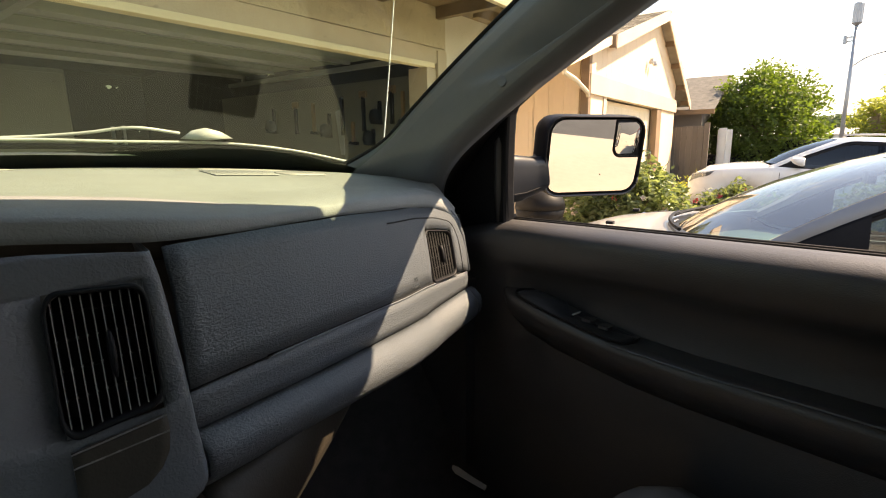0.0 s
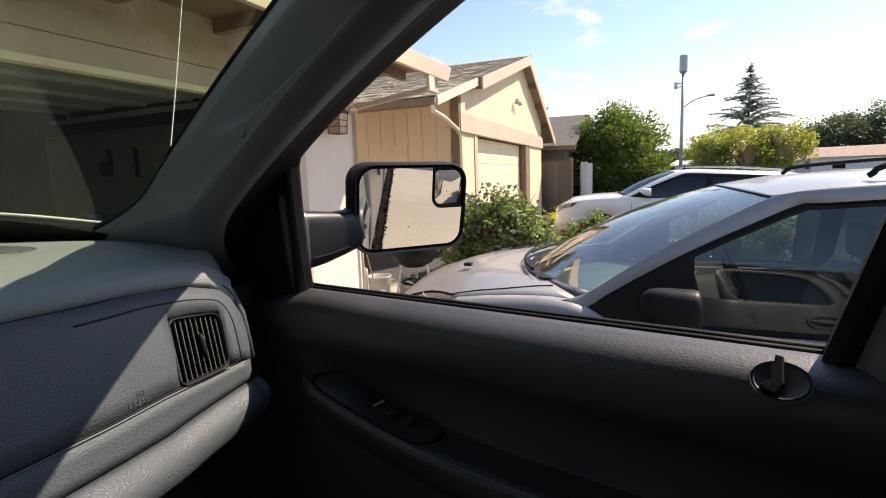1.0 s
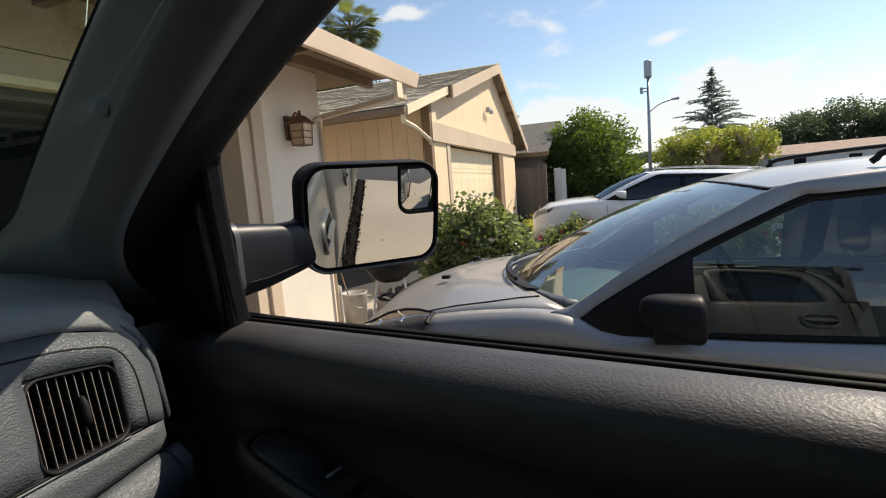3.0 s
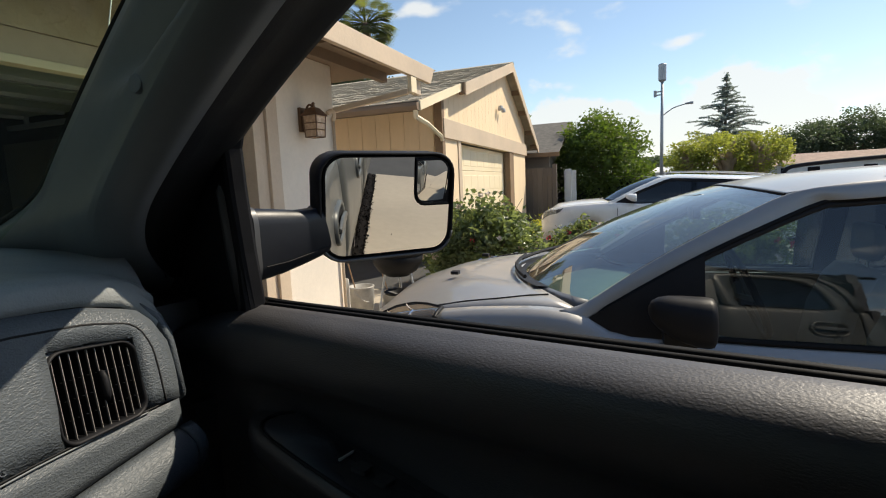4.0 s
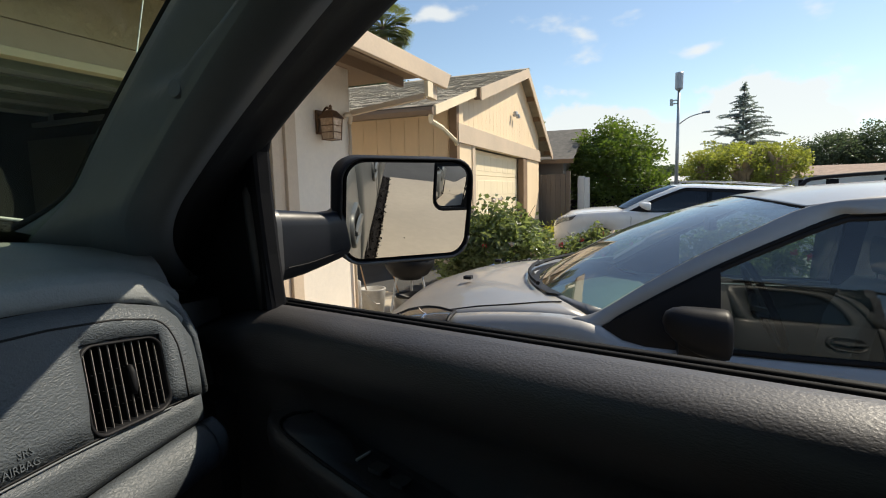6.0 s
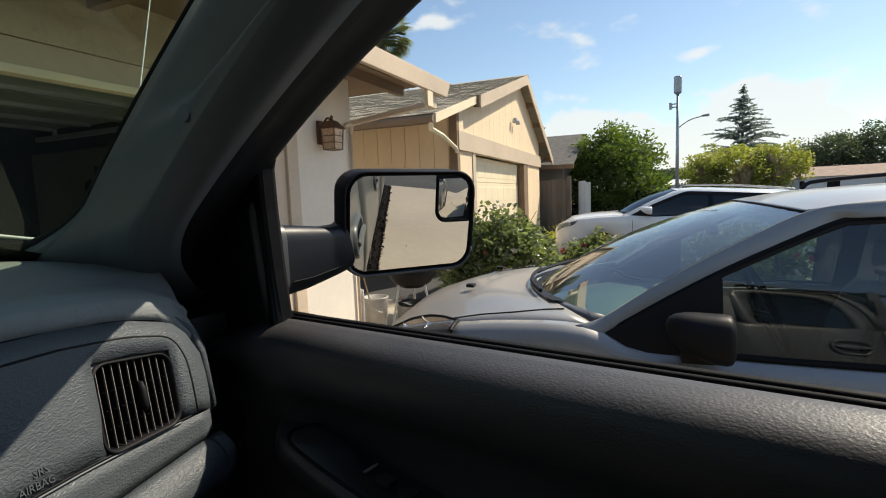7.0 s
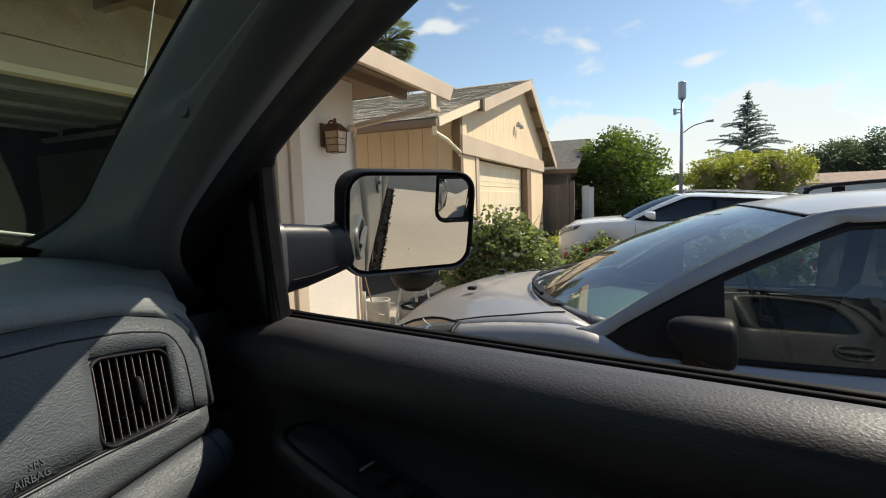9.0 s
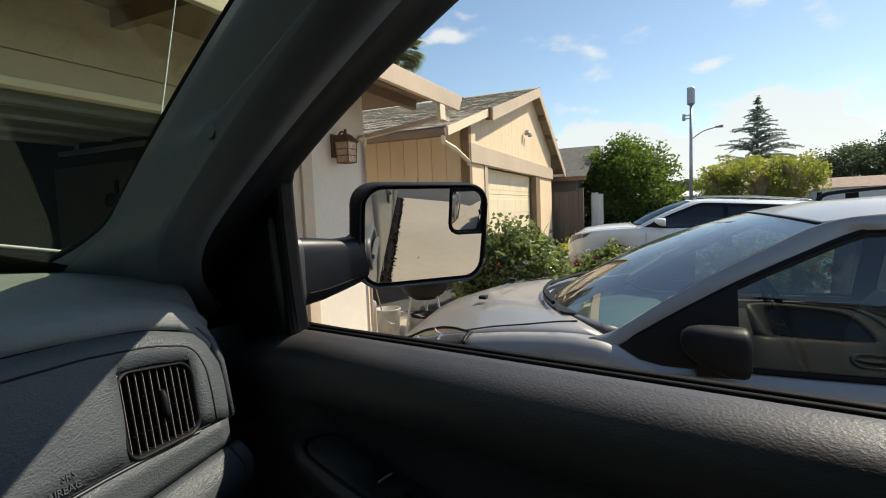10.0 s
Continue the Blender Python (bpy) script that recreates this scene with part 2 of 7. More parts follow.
M["shingle"] = material("asphalt_shingle", (0.43, 0.375, 0.29), 0.95, var=0.38, scale=5, bump=0.5, bscale=180, per_piece=0.9)
M["shingle_rest"] = material("asphalt_shingle_far", (0.43, 0.375, 0.29), 0.95, var=0.38, scale=5, bump=0.5, bscale=180, per_piece=0.9, island=True)
M["shingle_dark"] = material("dark_shingle", (0.12, 0.112, 0.10), 0.95, var=0.35, scale=6, bump=0.5, bscale=60)
M["concrete"] = material("concrete", (0.41, 0.355, 0.28), 0.9, var=0.12, scale=0.9, bump=0.5, bscale=60, dirt=(0.28, 0.25, 0.21), dirt_amount=0.4)
M["asphalt"] = material("asphalt", (0.06, 0.06, 0.06), 0.95, var=0.25, scale=3, bump=0.7, bscale=90)
M["soil"] = material("soil_strip", (0.012, 0.010, 0.009), 0.95, spec=0.1, var=0.8, scale=25, bump=1.0, bscale=60)
M["leaf_rose"] = leaf_material("rose_leaf", (0.165, 0.20, 0.105), (1.6, 1.6, 0.85), rough=0.22)
M["petal"] = material("pale_petal", (0.75, 0.62, 0.52), 0.6, var=0.2, scale=20)
M["red_petal"] = material("red_petal", (0.6, 0.05, 0.06), 0.6, var=0.2, scale=20)
M["leaf_tree"] = leaf_material("tree_leaf", (0.075, 0.115, 0.032), (2.3, 2.3, 0.8))
M["leaf_yellow"] = leaf_material("lime_leaf", (0.245, 0.275, 0.085), (1.9, 1.8, 0.8))
# these two are paled and greyed: distance haze is put into the leaf colour
M["leaf_dark"] = leaf_material("dark_leaf", (0.068, 0.095, 0.058), (1.6, 1.6, 1.1))
M["needle"] = leaf_material("conifer_needle", (0.20, 0.23, 0.21), (1.9, 2.0, 1.9))
M["palm"] = leaf_material("palm_frond", (0.10, 0.115, 0.045), (2.0, 2.0, 0.9))
M["grass"] = leaf_material("weed_grass", (0.26, 0.26, 0.05), (2.2, 2.2, 1.0))
M["bark"] = material("bark", (0.16, 0.11, 0.075), 0.95, var=0.35, scale=5, bump=1.0, bscale=30)
M["pale_bark"] = material("pale_bark", (0.36, 0.27, 0.18), 0.95, var=0.3, scale=3, bump=1.0, bscale=20)
M["galv"] = material("galvanised_steel", (0.42, 0.43, 0.44), 0.45, 0.6, var=0.1, scale=3)
M["fence"] = material("grey_fence_board", (0.125, 0.108, 0.095), 0.9, var=0.25, scale=3, bump=0.5, bscale=40, stretch=(1, 1, 0.2), per_piece=0.5)
M["grey_wall"] = material("grey_wall_paint", (0.20, 0.175, 0.155), 0.85, var=0.1, scale=2)
M["white_wall"] = material("white_wall_paint", (0.7, 0.69, 0.66), 0.85, var=0.08, scale=1.0)
M["clay"] = material("clay_roof_tile", (0.36, 0.26, 0.20), 0.9, var=0.25, scale=1.5, bump=0.6, bscale=8)
M["bucket"] = material("grey_bucket_plastic", (0.33, 0.32, 0.30), 0.5, var=0.2, scale=12, dirt=(0.6, 0.58, 0.55), dirt_amount=0.5)
M["enamel"] = material("black_enamel", (0.008, 0.008, 0.009), 0.5, var=0.15, coat=0.0, spec=0.15)
M["bronze"] = material("antique_bronze", (0.16, 0.09, 0.05), 0.45, 0.6, var=0.25, scale=20)
M["amber_glass"] = material("seeded_glass", (0.5, 0.34, 0.22), 0.25, var=0.2, scale=30)
# near-black boards: the garage's indoor shade is put into the colour
M["garage_shade"] = material("shaded_garage_board", (0.042, 0.043, 0.037), 0.9, var=0.2, scale=2)
M["garage_door_back"] = material("door_back_steel", (0.21, 0.24, 0.19), 0.38, 0.0, var=0.1, scale=3, spec=0.8)
M["cab_grey"] = material("cabinet_paint", (0.16, 0.17, 0.14), 0.6, var=0.1, scale=3)
M["slab"] = material("garage_slab", (0.25, 0.24, 0.22), 0.85, var=0.2, scale=1.5)
M["card"] = material("cardboard", (0.35, 0.24, 0.14), 0.9, var=0.15, scale=6)
M["plastic_blue"] = material("blue_plastic", (0.06, 0.12, 0.25), 0.5, var=0.1)
M["plastic_white"] = material("white_plastic", (0.7, 0.7, 0.68), 0.5, var=0.06)
M["van_inside"] = material("van_trim", (0.25, 0.25, 0.24), 0.8, var=0.15, scale=8, bump=0.3, bscale=300)
M["paper"] = material("white_paper", (0.75, 0.74, 0.72), 0.8, var=0.06, scale=30)
M["print"] = material("raised_print", (0.10, 0.112, 0.124), 0.42, var=0.05)


# ---- building helpers ----
def part(name, bm, mat, parent=None, label="", smooth=False, solid=0.0, bevel=0.0, offset=-1.0):
    me = bpy.data.meshes.new(name)
    bmesh.ops.recalc_face_normals(bm, faces=bm.faces)
    bm.to_mesh(me)
    bm.free()
    me.materials.append(M[mat])
    if smooth:
        me.shade_smooth()
    ob = new(name, me)
    ob.parent = parent
    if label:
        ob["label"] = label
    if solid:
        md = ob.modifiers.new("thickness", "SOLIDIFY")
        md.thickness, md.offset = solid, offset
    if bevel:
        md = ob.modifiers.new("edges", "BEVEL")
        md.width, md.segments, md.limit_method, md.angle_limit = bevel, 2, "ANGLE", radians(40)
    return ob


def thing(name, label, category, m=None, group="", kind=""):
    ob = new(name)
    ob.matrix_basis = m or Matrix()
    return tagged(ob, label, category, group, kind)


def box(bm, lo, hi, m=None):
    vs = [bm.verts.new((m @ Vector(c)) if m else c) for c in ((x, y, z) for x in (lo[0], hi[0]) for y in (lo[1], hi[1]) for z in (lo[2], hi[2]))]
    for f in ((0, 1, 3, 2), (4, 6, 7, 5), (0, 4, 5, 1), (2, 3, 7, 6), (0, 2, 6, 4), (1, 5, 7, 3)):
        bm.faces.new([vs[i] for i in f])
    return bm


def boxes(*rows):
    bm = bmesh.new()
    for lo, hi in rows:
        box(bm, lo, hi)
    return bm


def sheet(rows, bm=None, close=False):
    """A surface through rows of points."""
    bm = bm or bmesh.new()
    vs = [[bm.verts.new(p) for p in row] for row in rows]
    for a, b in zip(vs, vs[1:]):
        n = len(a)
        for i in range(n if close else n - 1):
            bm.faces.new((a[i], a[(i + 1) % n], b[(i + 1) % n], b[i]))
    return bm


def loft(rings, bm=None):
    """Closed rings joined into a solid with ends."""
    bm = bm or bmesh.new()
    vs = [[bm.verts.new(p) for p in ring] for ring in rings]
    n = len(vs[0])
    for a, b in zip(vs, vs[1:]):
        for i in range(n):
            bm.faces.new((a[i], a[(i + 1) % n], b[(i + 1) % n], b[i]))
    bm.faces.new(vs[0][::-1])
    bm.faces.new(vs[-1])
    return bm


def tube(points, radius, bm=None, sides=8):
    """A round bar along points; radius: a number or one for each point."""
    pts = [Vector(p) for p in points]
    rad = radius if isinstance(radius, (list, tuple)) else [radius] * len(pts)
    rings = []
    for i, p in enumerate(pts):
        d = (pts[min(i + 1, len(pts) - 1)] - pts[max(i - 1, 0)]).normalized()
        a = d.orthogonal().normalized() if abs(d.z) > 0.95 else d.cross(Vector((0, 0, 1))).normalized()
        b = d.cross(a)
        rings.append([p + (a * math.cos(k * math.tau / sides) + b * math.sin(k * math.tau / sides)) * rad[i] for k in range(sides)])
    return loft(rings, bm)


def curve(points, steps=6):
    """A smooth line through points."""
    p = [Vector(q) for q in points]
    p = [p[0] * 2 - p[1]] + p + [p[-1] * 2 - p[-2]]
    out = []
    for i in range(1, len(p) - 2):
        for k in range(steps):
            t = k / steps
            out.append(0.5 * ((2 * p[i]) + (p[i + 1] - p[i - 1]) * t + (2 * p[i - 1] - 5 * p[i] + 4 * p[i + 1] - p[i + 2]) * t * t + (3 * p[i] - p[i - 1] - 3 * p[i + 1] + p[i + 2]) * t ** 3))
    return out + [p[-2]]


def spin(profile, centre, bm=None, sides=24):
    """A turned solid round a vertical line: rows of radius and height."""
    c = Vector(centre)
    return sheet([[c + Vector((r * math.cos(k * math.tau / sides), r * math.sin(k * math.tau / sides), z)) for k in range(sides)] for r, z in profile], bm, close=True)


def round_rect(w, h, r, steps=5, cx=0.0, cy=0.0):
    out = []
    for sx, sy, a0 in ((1, 1, 0), (-1, 1, 90), (-1, -1, 180), (1, -1, 270)):
        for k in range(steps + 1):
            a = radians(a0 + 90 * k / steps)
            out.append((cx + sx * (w / 2 - r) + r * math.cos(a), cy + sy * (h / 2 - r) + r * math.sin(a)))
    return out


def from_arrays(name, verts, faces, mat, parent=None, label="", smooth=False):
    me = bpy.data.meshes.new(name)
    me.from_pydata(verts, [], faces)
    me.materials.append(M[mat])
    if smooth:
        me.shade_smooth()
    ob = new(name, me)
    ob.parent = parent
    if label:
        ob["label"] = label
    return ob


def leaves(name, centres, size, mat, parent, rng, droop=0.0, label="", narrow=0.55):
    """Many small bent leaves at the given places, in one mesh."""
    c = np.asarray(centres)
    n = len(c)
    d = rng.normal(size=(n, 3))
    d[:, 2] = d[:, 2] * 0.6 - droop
    d /= np.linalg.norm(d, axis=1)[:, None]
    s = rng.normal(size=(n, 3))
    s -= (s * d).sum(1)[:, None] * d
    s /= np.linalg.norm(s, axis=1)[:, None]
    up = np.cross(d, s)
    ln = size * rng.uniform(0.6, 1.4, n)[:, None]
    a, b = c - d * ln / 2, c + d * ln / 2
    mid = c + up * ln * 0.12
    v = np.stack([a, mid + s * ln * narrow / 2, b, mid - s * ln * narrow / 2], 1).reshape(-1, 3)
    f = [(4 * i, 4 * i + 1, 4 * i + 2, 4 * i + 3) for i in range(n)]
    return from_arrays(name, v.tolist(), f, mat, parent, label)


def clumps(rng, centre, radii, count, per, spread, flat=-1.0, hollow=0.55):
    """Places in clumps that fill an uneven rounded form."""
    out = []
    while len(out) < count:
        q = rng.uniform(-1, 1, 3)
        r = np.linalg.norm(q)
        if r > 1 or r < hollow or q[2] < flat:
            continue
        q = q * (1 + 0.22 * noise.noise(Vector(q * 2.3 + 7)))
        out.append(np.array(centre) + q * np.array(radii))
    return np.concatenate([o + np.clip(rng.normal(size=(per, 3)), -1.4, 1.4) * spread for o in out])


# ---- the pickup truck that the camera sits in ----
truck = thing("pickup_truck", "pewter pickup truck with a dark grey interior, parked on the driveway", "pickup truck")

# plan of the dashboard's front: x, y, and the heights of its seam, glovebox edge and roll crease
DASH = ((0.212, 0.570, 1.452, 1.322, 1.283), (0.353, 0.648, 1.446, 1.309, 1.262), (0.500, 0.742, 1.436, 1.289, 1.237), (0.626, 0.822, 1.424, 1.272, 1.217),
        (0.711, 0.876, 1.418, 1.264, 1.205), (0.752, 0.899, 1.412, 1.260, 1.206), (0.797, 0.922, 1.406, 1.256, 1.206), (0.868, 0.953, 1.385, 1.252, 1.208),
        (0.893, 0.962, 1.360, 1.251, 1.209), (0.906, 0.968, 1.330, 1.250, 1.210))
DX = [d[0] for d in DASH]


def dash_at(x, v, out=0.0):
    """A point of the dashboard's front: v 0 at the glovebox's lower edge, 1 at the seam under the pad."""
    y, seam, low = (float(np.interp(x, DX, [d[i] for d in DASH])) for i in (1, 2, 3))
    e, x0, x = 0.01, x, min(max(x, 0.226), 0.892)
    slope = (float(np.interp(x + e, DX, [d[1] for d in DASH])) - float(np.interp(x - e, DX, [d[1] for d in DASH]))) / (2 * e)
    nrm = Vector((slope, -1, 0)).normalized()
    z = low + v * (seam - low)
    return Vector((x0, y + 0.25 * (z - 1.32), z)) + nrm * out


VX0, VX1, VV = 0.742, 0.853, 0.74
xs = sorted(set([float(v) for v in np.linspace(0.212, 0.906, 40)] + [VX0, VX1]))
vs_rows = [0.02, 0.2, 0.4, 0.6, VV, 0.88, 1.03]
bm = bmesh.new()
grid = [[bm.verts.new(dash_at(x, v, 0.004 * math.sin(math.pi * v))) for v in vs_rows] for x in xs]
for i in range(len(xs) - 1):
    for j in range(len(vs_rows) - 1):
        if VX0 - 1e-6 <= xs[i] < VX1 - 1e-6 and vs_rows[j + 1] <= VV + 1e-6:
            continue
        bm.faces.new((grid[i][j], grid[i + 1][j], grid[i + 1][j + 1], grid[i][j + 1]))
dash_face = part("glovebox_panel", bm, "dash", truck, "grained grey vinyl panel", smooth=True, solid=0.006)

# bead along the glovebox's lower edge, and the band and padded roll under it
part("glovebox_bead", tube([dash_at(x, 0.008, 0.0058) for x in xs if 0.29 < x < 0.86], 0.0012, sides=6), "pillar", truck, smooth=True)
part("glovebox_groove", tube([dash_at(x, 0.028, 0.0058) for x in xs if 0.29 < x < 0.885], 0.0011, sides=6), "void", truck, smooth=True)
lip = lambda x, v: dash_at(x, v, 0.0058 + 0.004 * math.sin(math.pi * v))
bend = [lip(x, 0.90) for x in np.linspace(0.60, 0.845, 14)] + [lip(0.845 + 0.034 * math.sin(radians(a)), 0.90 - 0.30 * (1 - math.cos(radians(a)))) for a in (15, 30, 45, 60, 75, 90)] + [lip(0.879 + 0.006 * (0.6 - v), v) for v in (0.5, 0.35, 0.2, 0.05)]
part("panel_groove", tube(bend, 0.0016, sides=6), "void", truck, smooth=True)
PROFILE = ((0.0, -0.01, 0), (0.001, -0.35, 0), (0.002, -0.7, 0), (0.0025, -0.97, 0), (0.004, -1, -0.001), (0.016, -1, -0.005), (0.034, -1, -0.022), (0.038, -1, -0.040), (0.034, -1, -0.060), (0.020, -1, -0.076), (-0.004, -1, -0.088), (-0.06, -1, -0.096), (-0.12, -1, -0.09))


def roll_row(x, sub, squeeze=1.0):
    low, crease = (float(np.interp(x, DX, [d[i] for d in DASH])) for i in (3, 4))
    row = []
    for out, f, dz in sub:
        q = dash_at(x, 0.0, out * squeeze)
        row.append((q.x, q.y, low + f * (low - crease) + dz * squeeze if f > -0.01 else low + (low - crease) * f + dz * squeeze))
    return row


swell = lambda x: float(np.interp(x, (0.19, 0.34, 0.60), (0.72, 0.78, 1.0)))
part("dash_band", sheet([roll_row(x, PROFILE[:4]) for x in [0.206] + [v for v in xs if v < 0.9] + [0.906]]), "dash", truck, smooth=True, solid=0.004)
ends = [0.206] + [x for x in xs if x < 0.885] + [0.892, 0.897]
part("dash_roll", sheet([roll_row(x, PROFILE[4:], swell(x)) for x in ends]), "dash", truck, "padded grey vinyl knee roll", smooth=True, solid=0.004)
part("roll_end_cap", sheet([roll_row(0.899, PROFILE[4:]), roll_row(0.908, PROFILE[4:], 1.0), roll_row(0.915, PROFILE[4:], 0.95), roll_row(0.919, PROFILE[4:], 0.85), roll_row(0.920, PROFILE[4:], 0.6)]), "dash", truck, smooth=True, solid=0.004)

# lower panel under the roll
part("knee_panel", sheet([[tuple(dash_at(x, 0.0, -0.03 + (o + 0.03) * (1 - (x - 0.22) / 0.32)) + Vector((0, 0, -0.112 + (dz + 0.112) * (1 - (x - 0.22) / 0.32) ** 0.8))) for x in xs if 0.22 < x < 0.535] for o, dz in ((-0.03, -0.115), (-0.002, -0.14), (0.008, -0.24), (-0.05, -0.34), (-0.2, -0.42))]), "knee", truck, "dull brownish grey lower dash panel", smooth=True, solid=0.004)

# end panel that closes the dashboard beside the door
bm = bmesh.new()
rim = [(0.906, 0.949, 1.245), (0.906, 0.970, 1.330), (0.893, 0.973, 1.366), (0.868, 0.972, 1.391)]
sheet([[(x + dx, y + dy, z + dz) for x, y, z in rim] for dx, dy, dz in ((0.003, 0.0, 0.0), (0.012, -0.002, 0.006), (0.018, 0.008, 0.008), (0.022, 0.09, 0.006), (0.022, 0.3, 0.0))], bm)
part("dash_end_panel", bm, "dash", truck, smooth=True, solid=0.004)

# padded top, from the seam over the crest to the windshield
CREST = ((-0.90, 0.56, 1.503, 1.478), (0.0, 0.567, 1.500, 1.476), (0.10, 0.572, 1.496, 1.472), (0.21, 0.585, 1.484, 1.458), (0.31, 0.632, 1.471, 1.452), (0.40, 0.69, 1.466, 1.447), (0.485, 0.742, 1.462, 1.442),
         (0.60, 0.815, 1.458, 1.431), (0.688, 0.866, 1.454, 1.425), (0.79, 0.922, 1.446, 1.413), (0.85, 0.952, 1.432, 1.398), (0.885, 0.965, 1.412, 1.376), (0.905, 0.972, 1.388, 1.345))
rows = []
for x in sorted(set([float(v) for v in np.linspace(-0.9, 0.905, 70)])):
    y, z, s = (float(np.interp(x, [c[0] for c in CREST], [c[i] for c in CREST])) for i in (1, 2, 3))
    wy = 1.44 - 0.20 * ((x - 0.16) / 0.67) ** 2 if x < 0.83 else 1.24 - (x - 0.83) * 2.0
    wz = 1.515 - 0.028 * max(0.0, (x - 0.1) / 0.6) ** 2
    wy = max(wy, y + 0.05)
    hump = 0.006
    back = 0.20 * (s - 1.32)
    rows.append([(x, y + 0.012 + back, s), (x, y - 0.004 + back, s + 0.002), (x, y - 0.005 + back, s + 0.35 * (z - s)), (x, y + back * 0.8, s + 0.8 * (z - s)), (x, y + 0.013 + back * 0.5, z),
                 *[(x, y + f * (wy - y), z + f * (wz - z) + hump * math.sin(math.pi * f) - 0.010 * math.exp(-((f - 0.35) / 0.12) ** 2)) for f in (0.12, 0.22, 0.3, 0.38, 0.46, 0.6, 0.75, 0.9)], (x, wy, wz), (x, wy + 0.05, wz - 0.03)])
pad = part("dash_pad", sheet(rows), "dash_top_lit", truck, "grey vinyl dashboard top, coloured paler to look sunlit", smooth=True, solid=0.005)


def pad_point(x, f, lift=0.0):
    y, z = (float(np.interp(x, [c[0] for c in CREST], [c[i] for c in CREST])) for i in (1, 2))
    wy = 1.44 - 0.20 * ((x - 0.16) / 0.67) ** 2
    wz = 1.515 - 0.028 * max(0.0, (x - 0.1) / 0.6) ** 2
    return Vector((x, y + f * (wy - y), z + f * (wz - z) + 0.006 * math.sin(math.pi * f) + lift))


# defroster slots and a speaker grille in the padded top
for x0, x1, f in ((0.42, 0.60, 0.84), (0.42, 0.61, 0.80), (-0.1, 0.10, 0.84), (-0.1, 0.11, 0.80)):
    part("defroster_slot", tube([pad_point(x, f, 0.0005) for x in np.linspace(x0, x1, 8)], 0.0015, sides=5), "headliner", pad)
for k in range(5):
    part("grille_bar", tube([pad_point(x, 0.58 + 0.04 * k, 0.0012) for x in np.linspace(0.405, 0.535, 6)], 0.0014, sides=5), "pillar", pad)
for k in range(11):
    part("grille_bar", tube([pad_point(0.405 + 0.013 * k, f, 0.0008) for f in np.linspace(0.58, 0.74, 5)], 0.0010, sides=5), "pillar", pad)
part("grille_well", sheet([[pad_point(x, f, 0.0008) for x in np.linspace(0.405, 0.535, 6)] for f in np.linspace(0.58, 0.74, 5)]), "void", pad)
for k in range(9):
    w = 0.055 * math.sqrt(max(0.05, 1 - ((k - 4) / 4.6) ** 2))
    part("speaker_slot", tube([pad_point(x, 0.56 + 0.022 * k, 0.002) for x in np.linspace(0.60 - w, 0.60 + w, 6)], 0.0009, sides=5), "slat", pad)


# round-cornered air vent with upright slats
def vent(name, at, width, height, count, parent, corner, skin="dash"):
    """at(a, b, out): a point of the vent, a and b from 0 to 1."""
    holder = new(name)
    holder.parent = parent
    loop = round_rect(1, 1, corner, 8, 0.5, 0.5)
    bm = bmesh.new()
    sheet([[at(0.5 + (a - 0.5) * k, 0.5 + (b - 0.5) * k, o) for a, b in loop] for k, o in ((1.04, 0.001), (1.03, 0.004), (1.0, 0.005), (0.965, 0.002), (0.96, -0.03))], bm, close=True)
    part("bezel", bm, "black", holder, smooth=True)
    part("surround", sheet([[at(0.5 + (a - 0.5) * k, 0.5 + (b - 0.5) * k, 0.0005) for a, b in loop] for k in (1.0,)] + [[at(0.5 + (a - 0.5) * 0.535 / max(abs(a - 0.5), abs(b - 0.5)), 0.5 + (b - 0.5) * 0.535 / max(abs(a - 0.5), abs(b - 0.5)), -0.0042) for a, b in loop]], close=True), skin, holder)
    bm = bmesh.new()
    bm.faces.new([bm.verts.new(at(a, b, -0.028)) for a, b in loop])
    part("duct", bm, "void", holder)
    for k in range(count):
        a = (k + 0.7) / (count + 0.4)
        top = 0.965 if a < 0.75 else 0.965 - 0.10 * ((a - 0.75) / 0.25) ** 2
        bm = bmesh.new()
        t = 0.0006 / width
        ring = [[at(a - t + s, b, o) for s, o in ((0, -0.002), (2 * t, -0.002), (2 * t + 0.006, -0.024), (0.006, -0.024))] for b in (0.03, top)]
        loft(ring, bm)
        part("slat", bm, "black", holder)
        # added pale bar paints the lit front edge of the slat
        part("slat_lip", loft([[at(a - t + s, b, o) for s, o in ((0, 0.0), (1.3 * t, 0.0), (1.3 * t, -0.0025), (0, -0.0025))] for b in (0.03, top)]), "lit_edge", holder)
    # small pale ticks paint the light on the cross blades
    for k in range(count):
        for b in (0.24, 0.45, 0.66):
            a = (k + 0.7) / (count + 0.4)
            part("blade_tab", loft([[at(a - 0.012 + s2, b + 0.004 * q, o) for s2, o in ((0, -0.0035), (0.03, -0.0035), (0.03, -0.006), (0, -0.006))] for q in (-1, 1)]), "lit_edge", holder)
    for k in range(4):
        b = 0.18 + 0.21 * k
        part("cross_blade", loft([[at(a, b + s, o) for s, o in ((0, -0.016), (0.012, -0.016), (0.012, -0.024), (0, -0.024))] for a in (0.04, 0.96)]), "black", holder)
    part("knob", loft([[at(0.56 + 0.045 * math.cos(k * math.tau / 10) * s, 0.5 + 0.2 * math.sin(k * math.tau / 10) * s, o) for k in range(10)] for s, o in ((1, -0.004), (0.95, 0.004), (0.6, 0.007))]), "black", holder, smooth=True)
    return holder


vent("side_vent", lambda a, b, o: dash_at(VX0 + a * (VX1 - VX0), 0.03 + b * (VV - 0.045), o + 0.0045), 0.127, 0.11, 10, truck, 0.17)

